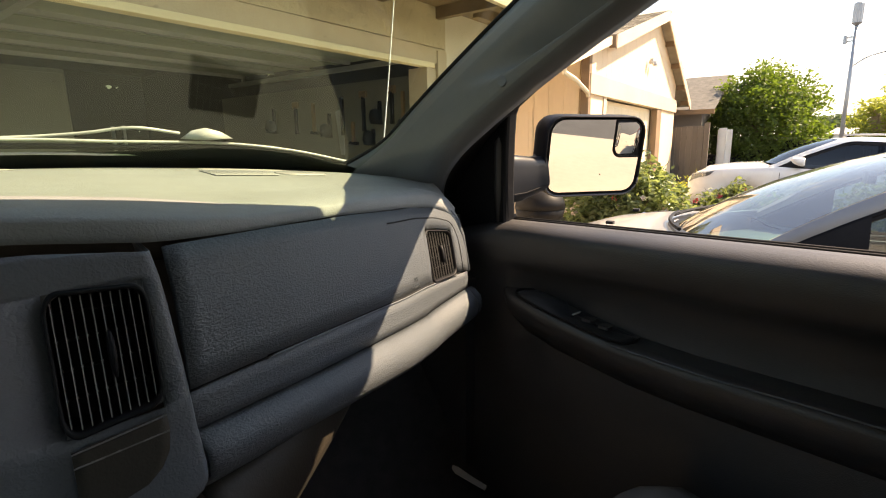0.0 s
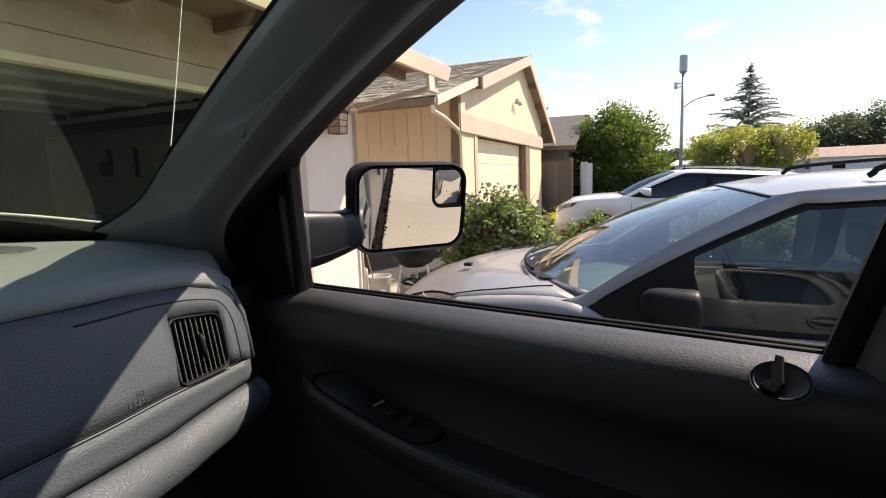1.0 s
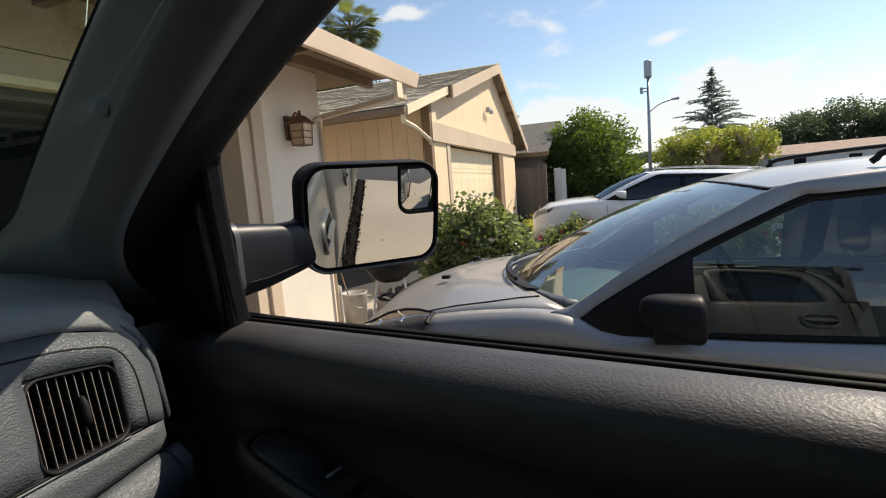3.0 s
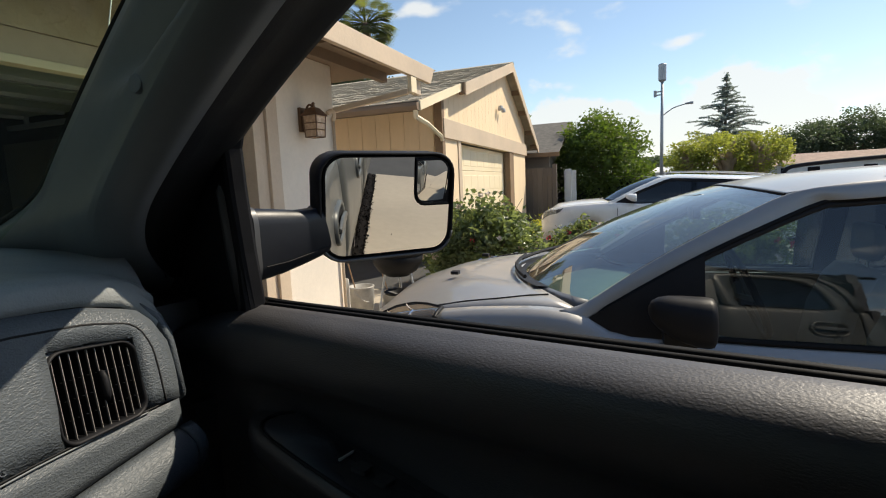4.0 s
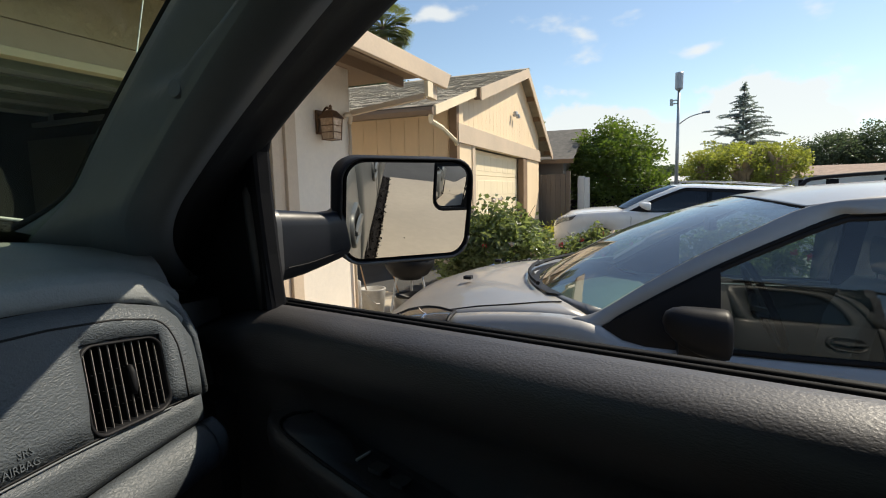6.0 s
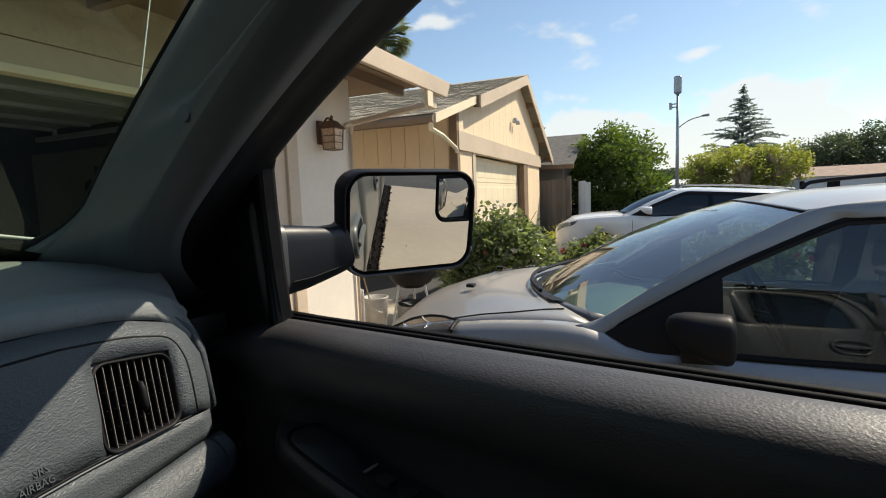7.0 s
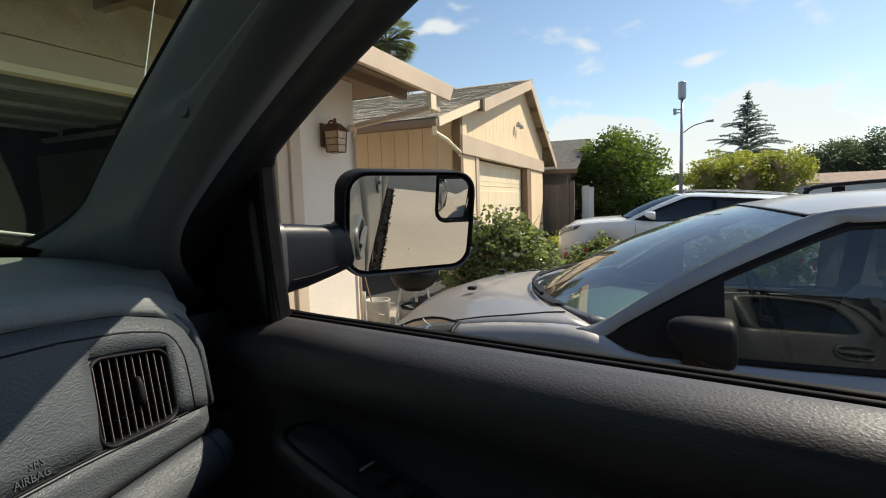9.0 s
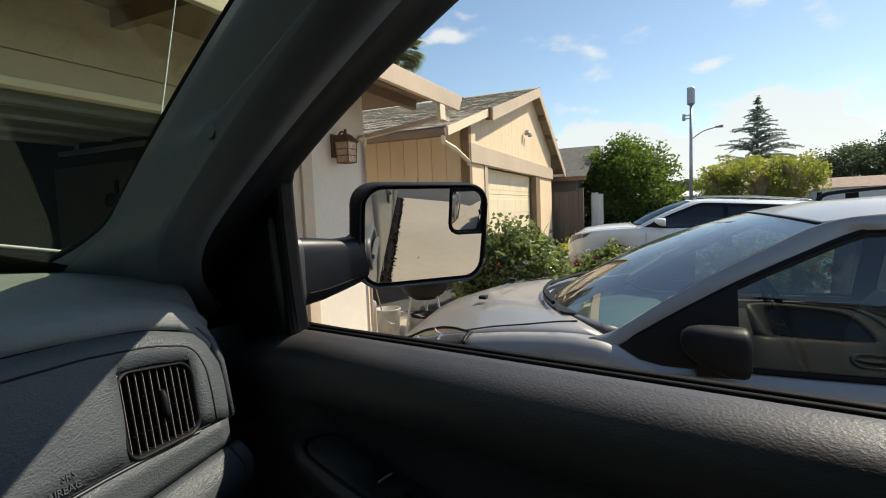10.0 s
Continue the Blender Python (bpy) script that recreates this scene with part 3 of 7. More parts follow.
# raised print on the airbag cover
def lettering(words, size, at, along, up, parent, mat):
    cu = bpy.data.curves.new("print", "FONT")
    cu.body, cu.size, cu.extrude, cu.resolution_u = words, size, 0.0008, 2
    tmp = bpy.data.objects.new("print", cu)
    me = bpy.data.meshes.new_from_object(tmp)
    bpy.data.objects.remove(tmp)
    me.materials.append(M[mat])
    ob = new("print", me)
    ob.parent = parent
    a, b = Vector(along).normalized(), Vector(up).normalized()
    ob.matrix_basis = Matrix.Translation(at) @ Matrix((a, b, a.cross(b))).transposed().to_4x4()
    return ob


for words, size, v, dx in (("SRS", 0.0115, 0.145, 0.003), ("AIRBAG", 0.0115, 0.07, -0.012)):
    lettering(words, size, dash_at(0.660 + dx, v, 0.0082), dash_at(0.70, v) - dash_at(0.660, v), (0, 0.25, 1), dash_face, "dash")

# centre stack with its air vent and ashtray lid
STACK_Y = lambda x, z: 0.556 + 0.10 * x - 0.24 * (1.46 - max(z, 1.24))
edge = ((0.199, 1.474), (0.1997, 1.4546), (0.2033, 1.4353), (0.206, 1.410), (0.2079, 1.380), (0.2102, 1.352), (0.2118, 1.318), (0.2124, 1.300), (0.2139, 1.282), (0.2152, 1.264), (0.2145, 1.2514), (0.2094, 1.2447), (0.200, 1.2405), (0.190, 1.238), (0.186, 1.2), (0.18, 0.9))
SV = (0.119, 0.189, 1.326, 1.437)
bm = bmesh.new()
zs = sorted(set([0.9, 1.0, 1.1, 1.2, 1.225] + [e[1] for e in edge] + [float(v) for v in np.linspace(1.24, 1.474, 22)] + [SV[2], SV[3]]))
colx = [-0.35, -0.2, 0.0, SV[0], 0.143, 0.167, 0.97, 0.98, 1.0, 1.06]
rows = []
for z in zs:
    ex = float(np.interp(z, [e[1] for e in edge[::-1]], [e[0] for e in edge[::-1]]))
    row = []
    for c in colx:
        if c < 0.9:
            row.append((c, STACK_Y(c, z), z))
        elif c < 0.99:
            x = min(SV[1], ex - 0.012) if c < 0.975 else ex - 0.007
            row.append((x, STACK_Y(x, z), z))
        elif c == 1.0:
            row.append((ex - 0.002, STACK_Y(ex, z) + 0.002, z))
        else:
            row.append((ex, STACK_Y(ex, z) + 0.009, z))
    row.append((row[-1][0] + 0.001, row[-1][1] + 0.08, z))
    rows.append([(x, y, min(z, float(np.interp(x, [c[0] for c in CREST], [c[3] for c in CREST])) - 0.002 + max(0.0, z - 1.474))) for x, y, z in row])
vv = [[bm.verts.new(p) for p in row] for row in rows]
for j in range(len(zs) - 1):
    for i in range(len(rows[0]) - 1):
        if i in (3, 4, 5) and SV[2] - 1e-6 <= zs[j] < SV[3] - 1e-6:
            continue
        bm.faces.new((vv[j][i], vv[j][i + 1], vv[j + 1][i + 1], vv[j + 1][i]))
stack = part("centre_console", bm, "stack", truck, "dark grey plastic centre stack", smooth=True, solid=0.004)


def stack_at(a, b, o):
    x, z = SV[0] + a * (SV[1] - SV[0]), SV[2] + b * (SV[3] - SV[2]) + a * (0.007 - 0.012 * b)
    return Vector((x, STACK_Y(x, z) - o, z))


vent("centre_vent", stack_at, 0.072, 0.127, 10, truck, 0.16, "stack")
lid_side = lambda z: float(np.interp(z, (1.264, 1.2698, 1.2743, 1.2829, 1.2943, 1.3079, 1.33), (0.124, 0.145, 0.166, 0.178, 0.185, 0.1877, 0.187)))
lid_rows = []
for z in (1.264, 1.2698, 1.2743, 1.279, 1.2829, 1.2943, 1.3079, 1.313, 1.3185):
    xs_lid = [0.1205 + (lid_side(z) - 0.1205) * k / 8 for k in range(9)]
    lid_rows.append([(x, STACK_Y(x, z) - 0.005, z + 0.11 * (x - 0.12) * max(0.0, (z - 1.2943) / 0.03)) for x in xs_lid])
lid = part("ashtray_lid", sheet(lid_rows), "knee", truck, "dark brownish ashtray lid", smooth=True, solid=0.004)
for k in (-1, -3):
    part("lid_edge", tube([Vector(p) + Vector((0, -0.0042, 0)) for p in lid_rows[k]], 0.0008, sides=5), "lit_edge", lid)

# A-pillar: windshield edge, rear edge of the trim and outer edge of the door frame, at a height
PIL_L = lambda z: Vector((0.845 - 0.021 * (z - 1.6) + 0.154 * (z - 1.6) ** 2, 1.112 - 1.798 * (z - 1.6) - 0.568 * (z - 1.6) ** 2, z))
PIL_T = lambda z: Vector((0.854 - 0.178 * (z - 1.6) + 0.204 * (z - 1.6) ** 2 + 4.0 * max(0.0, 1.55 - z) ** 2, 0.793 - 2.045 * (z - 1.6) - 1.368 * (z - 1.6) ** 2, z))
PIL_O = lambda z: Vector((0.998 - 0.037 * (z - 1.6) + 0.295 * (z - 1.6) ** 2, 0.909 - 1.480 * (z - 1.6) - 1.969 * (z - 1.6) ** 2, z))
SWELL = ((-0.03, -0.012), (0.0, 0.0), (0.05, 0.010), (0.16, 0.019), (0.30, 0.026), (0.46, 0.030), (0.60, 0.033), (0.73, 0.035), (0.82, 0.036), (0.88, 0.036), (0.93, 0.034), (0.97, 0.024), (0.995, 0.010), (1.0, 0.0))
ACROSS = sorted(set([g for g, o in SWELL] + [round(0.1 + 0.0175 * k, 4) for k in range(48)]))


def pillar_out(g, z):
    """How far the trim swells; a finger scallop is pressed into its upper part."""
    o = float(np.interp(g, [a for a, b in SWELL], [b for a, b in SWELL]))
    deep = min(1.0, max(0.0, (z - 1.652) / 0.05))
    deep = 0.042 * deep * deep * (3 - 2 * deep)
    rim = float(np.interp(z, (1.65, 1.68, 1.73, 1.82, 1.92), (0.60, 0.76, 0.85, 0.82, 0.74)))
    if g < rim:
        q = max(0.0, (g - 0.30) / (rim - 0.30))
        o -= deep * q * q * (3 - 2 * q)
    else:
        o -= deep * max(0.0, 1 - (g - rim) / 0.05) ** 2
    return o


rows = []
for k in range(56):
    z = 1.36 + k * 0.011
    a, b = PIL_L(z), PIL_T(z)
    row = [a.lerp(b, g) + Vector((-pillar_out(g, z), 0, 0.1 * pillar_out(g, z))) for g in ACROSS] + [b + Vector((0.02, 0, 0))]
    sweep = 0.16 * max(0.0, (1.575 - z) / 0.125) ** 2
    for i, g in enumerate(ACROSS):
        share = float(np.interp(g, (0.0, 0.05, 0.16, 0.30, 0.46, 0.6), (1.0, 0.85, 0.6, 0.3, 0.1, 0.0)))
        row[i] = row[i] + Vector((-sweep * share, sweep * share * 0.42, 0))
    rows.append(row)
pillar = part("a_pillar_trim", sheet(rows), "pillar", truck, "matt grey plastic pillar trim with a finger scallop", smooth=True, solid=0.004)
part("windshield_seal", tube([row[1] + Vector((-0.006, -0.006, 0)) for row in rows if row[1].z > 1.44], 0.0065, sides=6), "rubber", truck, smooth=True)
cap_z = 1.6565
cap_c = PIL_L(cap_z).lerp(PIL_T(cap_z), 0.80) + Vector((-pillar_out(0.80, cap_z) - 0.0015, -0.001, 0))
cap_n = Vector((-0.96, -0.24, 0.12)).normalized()
cap_a = cap_n.orthogonal().normalized()
cap_b = cap_n.cross(cap_a)
part("screw_cap", loft([[cap_c + cap_n * o + (cap_a * math.cos(k * math.tau / 20) + cap_b * math.sin(k * math.tau / 20)) * r for k in range(20)] for o, r in ((-0.004, 0.0095), (0.0012, 0.0095), (0.0016, 0.008))]), "pillar", pillar)
rows = []
for k in range(30):
    z = 1.40 + k * 0.02
    inner, rim = PIL_T(z), PIL_O(z)
    rows.append([inner + Vector((0.0, 0.03, 0)), inner + Vector((0.004, 0.004, 0)), inner.lerp(rim, 0.22) + Vector((0.0, 0.016, 0)), inner.lerp(rim, 0.42) + Vector((0, 0.004, 0)), inner.lerp(rim, 0.5) + Vector((0, 0.022, 0)), inner.lerp(rim, 0.78) + Vector((0, 0.010, 0)), rim, rim + Vector((0.012, 0.012, 0)), rim + Vector((0.014, 0.03, 0))])
part("door_seal", sheet(rows), "rubber", truck, smooth=True, solid=0.004)

# black sail panel ahead of the window, with its rounded rear post
sail = [(0.938, 1.352), (0.925, 1.45), (0.905, 1.55), (0.889, 1.612), (0.872, 1.635), (0.93, 1.63), (1.05, 1.59), (1.20, 1.52), (1.32, 1.45), (1.36, 1.30), (0.95, 1.30)]
sx = lambda z: 1.055 - 0.20 * max(0.0, z - 1.36)
part("mirror_sail", loft([[(sx(z) + o, y, z) for y, z in sail] for o in (0.012, -0.022)]), "black", truck, bevel=0.008)
part("sail_post", tube([(sx(1.352) - 0.012, 0.963, 1.352), (sx(1.45) - 0.012, 0.953, 1.45), (sx(1.55) - 0.012, 0.932, 1.55), (sx(1.6) - 0.010, 0.915, 1.6), (sx(1.62) - 0.008, 0.904, 1.618)], [0.016, 0.016, 0.015, 0.011, 0.004], sides=12), "door", truck, smooth=True)

# door: shelf under the window, inner panel, armrest, switches, release handle
DOOR_Y = [1.10, 1.06, 1.02, 0.99, 0.96, 0.94, 0.92, 0.905, 0.89, 0.875, 0.855, 0.83, 0.8, 0.65, 0.5, 0.35, 0.2, 0.1, 0.0, -0.1]
SILL = lambda y: 1.360 + (0.938 - min(y, 0.938)) * 0.024


def door_row(y):
    s = SILL(y)
    f = max(0.0, (y - 0.93) / 0.17)
    drop = 0.034 * f ** 1.5
    inn = 0.024 * f - 0.008 * min(1.0, max(0.0, (y - 0.76) / 0.09)) * max(0.0, 1 - 3 * f)
    hollow = min(1.0, max(0.0, (0.915 - y) / 0.06))
    top = [(1.058, -0.004), (1.052, 0.001)] + [(x - inn * k, z) for x, z, k in ((1.041, -0.002, 0.2), (1.027, -0.0045, 0.4), (1.012, -0.010, 0.7), (0.999, -0.019, 1.0), (0.989, -0.034, 1.0))]
    return [(x, y, s + dz - drop) for x, dz in top] + [
            (0.991 - inn, y, s - 0.06 - drop * 0.5), (0.994, y, s - 0.088), (0.998 + 0.012 * hollow, y, s - 0.105), (1.004 + 0.028 * hollow, y, s - 0.125), (1.006 + 0.034 * hollow, y, s - 0.16), (1.002 + 0.038 * hollow, y, s - 0.205), (1.0, y, s - 0.3), (1.0, y, 0.9), (0.99, y, 0.7), (0.985, y, 0.5)]


door = part("door_panel", sheet([door_row(y) for y in DOOR_Y]), "door", truck, "black grained plastic door panel", smooth=True, solid=0.006)
for k, (dx, dz, r) in enumerate(((1.062, -0.001, 0.0045), (1.073, 0.001, 0.0045), (1.084, -0.002, 0.005))):
    part("belt_seal", tube([(dx, y, SILL(y) + dz) for y in (0.945, 0.8, 0.6, 0.4, 0.2, 0.05)], r, sides=7), "rubber", door, smooth=True)
ARM = ((0.915, 1.196, 0.02), (0.897, 1.199, 0.45), (0.875, 1.199, 0.75), (0.84, 1.196, 0.95), (0.75, 1.181, 1.0), (0.65, 1.167, 1.0), (0.57, 1.158, 1.0), (0.45, 1.156, 1.0), (0.36, 1.158, 1.0), (0.18, 1.162, 1.0), (-0.1, 1.168, 1.0))
rows = []
for y, zt, g in ARM:
    rows.append([(1.050, y, zt + 0.004), (1.03, y, zt - 0.002), (1.006 - 0.02 * g, y, zt + 0.002), (1.006 - 0.036 * g, y, zt), (1.006 - 0.046 * g, y, zt - 0.005), (1.006 - 0.050 * g, y, zt - 0.016), (1.006 - 0.046 * g, y, zt - 0.035 * g - 0.01), (1.006 - 0.03 * g, y, zt - 0.06 * g - 0.01), (1.008, y, zt - 0.09 * g - 0.01)])
armrest = part("armrest", sheet(rows), "door", door, "black plastic armrest with a window switch pod", smooth=True, solid=0.004)
part("armrest_edge", tube(curve([(0.957, 0.60, 1.158), (0.957, 0.56, 1.157), (0.957, 0.405, 1.1565), (0.957, 0.285, 1.162), (0.957, 0.178, 1.165), (0.957, 0.0, 1.168)], 4), 0.0016, sides=5), "pillar", armrest, "pale line along the armrest edge", smooth=True)
pod = [(1.034, 0.845), (1.012, 0.862), (0.990, 0.862), (0.974, 0.848), (0.966, 0.82), (0.963, 0.75), (0.962, 0.65), (0.965, 0.59), (0.978, 0.566), (1.0, 0.560), (1.02, 0.562)]
arm_top = lambda y: float(np.interp(-y, [-a[0] for a in ARM], [a[1] for a in ARM]))
part("switch_plate", loft([[(x + (0.998 - x) * (1 - k), y + (0.71 - y) * (1 - k), arm_top(y) + o) for x, y in pod] for k, o in ((0.97, -0.002), (0.96, 0.0045), (0.90, 0.006), (0.1, 0.006))]), "door_smooth", armrest, "smooth black switch plate", smooth=True)
part("switch_rim", tube(curve([(x, y, float(np.interp(-y, [-a[0] for a in ARM], [a[1] for a in ARM])) + 0.004) for x, y in pod], 4), 0.0024, sides=6), "void", armrest, smooth=True)
for y0 in (0.765, 0.67, 0.63):
    zt = float(np.interp(-y0, [-a[0] for a in ARM], [a[1] for a in ARM]))
    part("window_switch", loft([[(1.004 + a, y0 + b, zt + 0.008 + o) for a, b in round_rect(0.020, 0.026, 0.005, 3)] for o in (-0.004, 0.002)]), "door", armrest)
part("switch_mark", boxes(((0.996, 0.7035, 1.1795), (1.026, 0.7065, 1.1825))), "paper", armrest)
# oval release cup with its lever
hc = Vector((0.997, 0.107, 1.362))
CUP = lambda o, a, b: hc + Vector((0.69 * o + 0.72 * b, a, 0.69 * b - 0.72 * o))
ring = [(0.0255 * math.cos(k * math.tau / 28), 0.0205 * math.sin(k * math.tau / 28)) for k in range(28)]
handle = part("release_cup", sheet([[CUP(o, a * s, b * s) for a, b in ring] for s, o in ((0.99, 0.0), (0.97, -0.006), (0.92, -0.006), (0.89, 0.004))], close=True), "door_smooth", door, "dark oval door release cup", smooth=True)
part("cup_lip", sheet([[CUP(o, a * s, b * s) for a, b in ring] for s, o in ((1.13, 0.004), (1.10, -0.004), (1.06, -0.007), (1.02, -0.005), (0.98, 0.002))], close=True), "pillar", handle, "paler grey lip", smooth=True)
# paler plastic than the door: the sun on the dish is put into its colour
part("cup_dish", sheet([[CUP(o, a * s, b * s) for a, b in ring] for s, o in ((0.93, -0.006), (0.8, -0.002), (0.5, 0.001), (0.02, 0.002))], close=True), "pillar", handle, "dish in paler grey to look sunlit", smooth=True)
part("release_lever", loft([[CUP(-0.008 + o, a, b) for a, b in ((-0.004, -0.005), (-0.002, 0.012), (-0.001, 0.026), (0.007, 0.027), (0.007, 0.017), (0.011, 0.010), (0.010, -0.003), (0.018, -0.010), (0.012, -0.016), (0.002, -0.018))] for o in (-0.004, 0.008)]), "enamel", handle, bevel=0.002)
# window frame: rear upright, roof rail; grey B-pillar trim behind it
part("window_frame_rear", loft([[(x, y + 0.012 - (z - 1.386) * 0.275, z) for x, y in ((1.07, 0.062), (1.04, 0.062), (1.034, 0.048), (1.038, 0.030), (1.08, 0.026))] for z in (1.30, 1.386, 1.55, 1.75, 1.92)]), "black", door)
part("b_pillar_trim", loft([[(x, y - (z - 1.386) * 0.275, z) for x, y in ((1.075, 0.047), (1.036, 0.047), (1.016, 0.022), (1.004, -0.06), (1.004, -0.16), (1.06, -0.18))] for z in (1.33, 1.386, 1.6, 1.92)]), "pillar", truck, smooth=True)
part("roof_rail", tube([PIL_O(1.86) + Vector((-0.02, -0.02, 0)), PIL_O(1.90) + Vector((-0.02, -0.02, 0)), (0.98, 0.2, 1.93), (0.98, -0.3, 1.935), (0.97, -1.4, 1.92)], 0.022, sides=8), "black", truck, smooth=True)

# windshield with the wiper and cowl outside
def screen(x, z, out=0.0):
    q = (x - 0.16) / 0.67
    return Vector((x, 1.465 - 0.17 * q * q - 1.39 * (z - 1.45) - 6.0 * max(0.0, z - 1.82) ** 2 + out * 0.81, z + out * 0.58))


rows = []
for z in np.linspace(1.43, 1.95, 16):
    half = 0.668 + 0.125 * (z - 1.45)
    rows.append([screen(0.16 + half * f, float(z)) for f in np.linspace(-1, 1, 22)])
ws = part("windshield", sheet(rows), "windshield", truck, smooth=True)
frit = lambda x: 1.545 - 0.55 * max(0.0, abs(x - 0.16) - 0.32) ** 2
rows = [[screen(0.16 + 0.70 * f, 1.40 + (frit(0.16 + 0.70 * f) - 1.40) * k, 0.002) for f in np.linspace(-1, 1, 30)] for k in (0.0, 0.4, 0.7, 1.0)]
part("windshield_border", sheet(rows), "rubber", ws, smooth=True)
for k, (x, z, r) in enumerate(((0.26, 1.656, 0.0038), (0.272, 1.655, 0.0016), (0.519, 1.685, 0.002), (0.511, 1.673, 0.0014), (0.314, 1.582, 0.0014))):
    bm = bmesh.new()
    rr = random.Random(k)
    bm.faces.new([bm.verts.new(screen(x + r * (0.5 + rr.random()) * math.cos(a * math.tau / 11), z + r * (0.4 + 0.6 * rr.random()) * math.sin(a * math.tau / 11), 0.003)) for a in range(11)])
    part("dropping", bm, "paper", ws, "dried white splash")
blade = curve([(-0.25, 1.318, 1.565), (0.093, 1.322, 1.570), (0.269, 1.328, 1.565), (0.494, 1.337, 1.559), (0.67, 1.352, 1.539), (0.85, 1.39, 1.504)], 5)
wiper = part("wiper_blade", tube(blade, 0.0036, sides=6), "lens_grey", truck, "sunlit grey metal wiper", smooth=True)
part("wiper_rubber", tube([p + Vector((0, 0.008, -0.012)) for p in blade], 0.006, sides=5), "rubber", wiper)
part("wiper_arm", tube(curve([(-0.2, 1.34, 1.566), (0.093, 1.345, 1.573), (0.223, 1.335, 1.582), (0.31, 1.32, 1.593), (0.40, 1.335, 1.582)], 4), 0.0036, sides=6), "lens_grey", wiper, smooth=True)
part("wiper_lower_arm", tube([p + Vector((0, 0.012, -0.026)) for p in blade], 0.0030, sides=5), "lens_grey", wiper, smooth=True)
part("wiper_joint", loft([[(0.455 + a * s, 1.332 + o, 1.578 + b * s) for a, b in ((-0.055, -0.008), (-0.03, 0.010), (0.0, 0.016), (0.03, 0.008), (0.058, -0.008), (0.0, -0.012))] for s, o in ((0.9, -0.014), (1.0, 0.0), (0.9, 0.014))]), "lens_grey", wiper, smooth=True)
part("wiper_tip", loft([[(0.858 + a, 1.395 + o, 1.502 + b) for a, b in ((-0.02, -0.006), (-0.018, 0.008), (0.012, 0.004), (0.014, -0.007))] for o in (-0.008, 0.012)]), "lens_grey", wiper)
part("cowl", sheet([[(x, 1.44 - 0.17 * ((x - 0.16) / 0.67) ** 2 + dy, 1.44 + dz) for x in np.linspace(-0.75, 1.05, 12)] for dy, dz in ((0.02, 0.0), (0.10, 0.015), (0.22, 0.0), (0.24, -0.05))]), "black", truck, smooth=True, solid=0.004)
for k in range(14):
    x = -0.2 + 0.03 * k
    part("cowl_rib", boxes(((x, 1.48, 1.462), (x + 0.012, 1.56, 1.466))), "lens_grey", truck)
part("antenna", tube([(0.93, 1.37, 1.33), (0.989, 1.418, 1.55), (1.077, 1.489, 1.85), (1.21, 1.60, 2.32)], [0.004, 0.0022, 0.0016, 0.0010], sides=6), "paper", truck, "thin pale whip antenna")

# towing mirror
mc = Vector((1.3617, 0.9139, 1.5077))
gn = Vector((-0.4077, -0.8996, -0.1564)).normalized()
ga = Vector((0.9108, -0.4128, -0.0086))
ga = (ga - gn * ga.dot(gn)).normalized()
gb = ga.cross(gn)
gb = gb if gb.z > 0 else -gb
G = lambda a, b, o: mc + ga * (a * 0.917) + gb * (b * 0.90) + gn * o
shape = [(a - 0.001, b) for a, b in round_rect(0.331, 0.243, 0.052, 6)]
mirror = new("towing_mirror")
mirror.parent = truck
rings = [(1.0, 0.004), (1.015, 0.0), (1.018, -0.014), (1.01, -0.05), (0.965, -0.085), (0.86, -0.10), (0.6, -0.115)]
bm = sheet([[G(a * s, b * s, o) for a, b in shape] for s, o in rings], close=True)
sheet([[G(a * s, b * s, o) for a, b in shape] for s, o in ((1.0, 0.004), (0.985, 0.005), (0.970, 0.003), (0.963, -0.004), (0.96, -0.012))], bm, close=True)
bm.faces.new([bm.verts.new(G(a * 0.6, b * 0.6, -0.115)) for a, b in shape])
part("housing", bm, "black", mirror, "black plastic mirror housing", smooth=True)
part("lower_lip", tube([G(a * 0.985, b * 1.0, 0.004) for a, b in shape if b < -0.06], 0.003, sides=6), "collar", mirror, smooth=True)
gw, gh = 0.304, 0.222
out = round_rect(gw, gh, 0.042, 6)
# main pane, with a stepped corner for the small convex pane
notch_x, notch_y = 0.058, -0.004
pane = [(notch_x, 0.112)] + [p for p in out if p[0] < 0 and p[1] > 0] + [p for p in out if p[0] < 0 and p[1] < 0] + [p for p in out if p[0] > 0 and p[1] < 0] + [(0.154, notch_y)]
pane += [(notch_x + 0.03 - 0.03 * math.sin(radians(a)) , notch_y + 0.03 - 0.03 * math.cos(radians(a))) for a in (0, 22, 45, 67, 90)]
bm = bmesh.new()
bm.faces.new([bm.verts.new(G(a, b, 0.0)) for a, b in pane])
part("mirror_pane", bm, "mirror", mirror, "clear flat mirror glass")
part("backing", loft([[G(a * 1.02, b * 1.02, o) for a, b in out] for o in (-0.004, -0.012)]), "black", mirror)
small = [(notch_x + 0.006, 0.106), (0.127, 0.107), (0.141, 0.099), (0.149, 0.084), (0.150, notch_y + 0.006)] + [(notch_x + 0.034 - 0.028 * math.sin(radians(a)), notch_y + 0.034 - 0.028 * math.cos(radians(a))) for a in (0, 22, 45, 67, 90)]
sc = Vector((sum(p[0] for p in small) / len(small), sum(p[1] for p in small) / len(small)))
rows = []
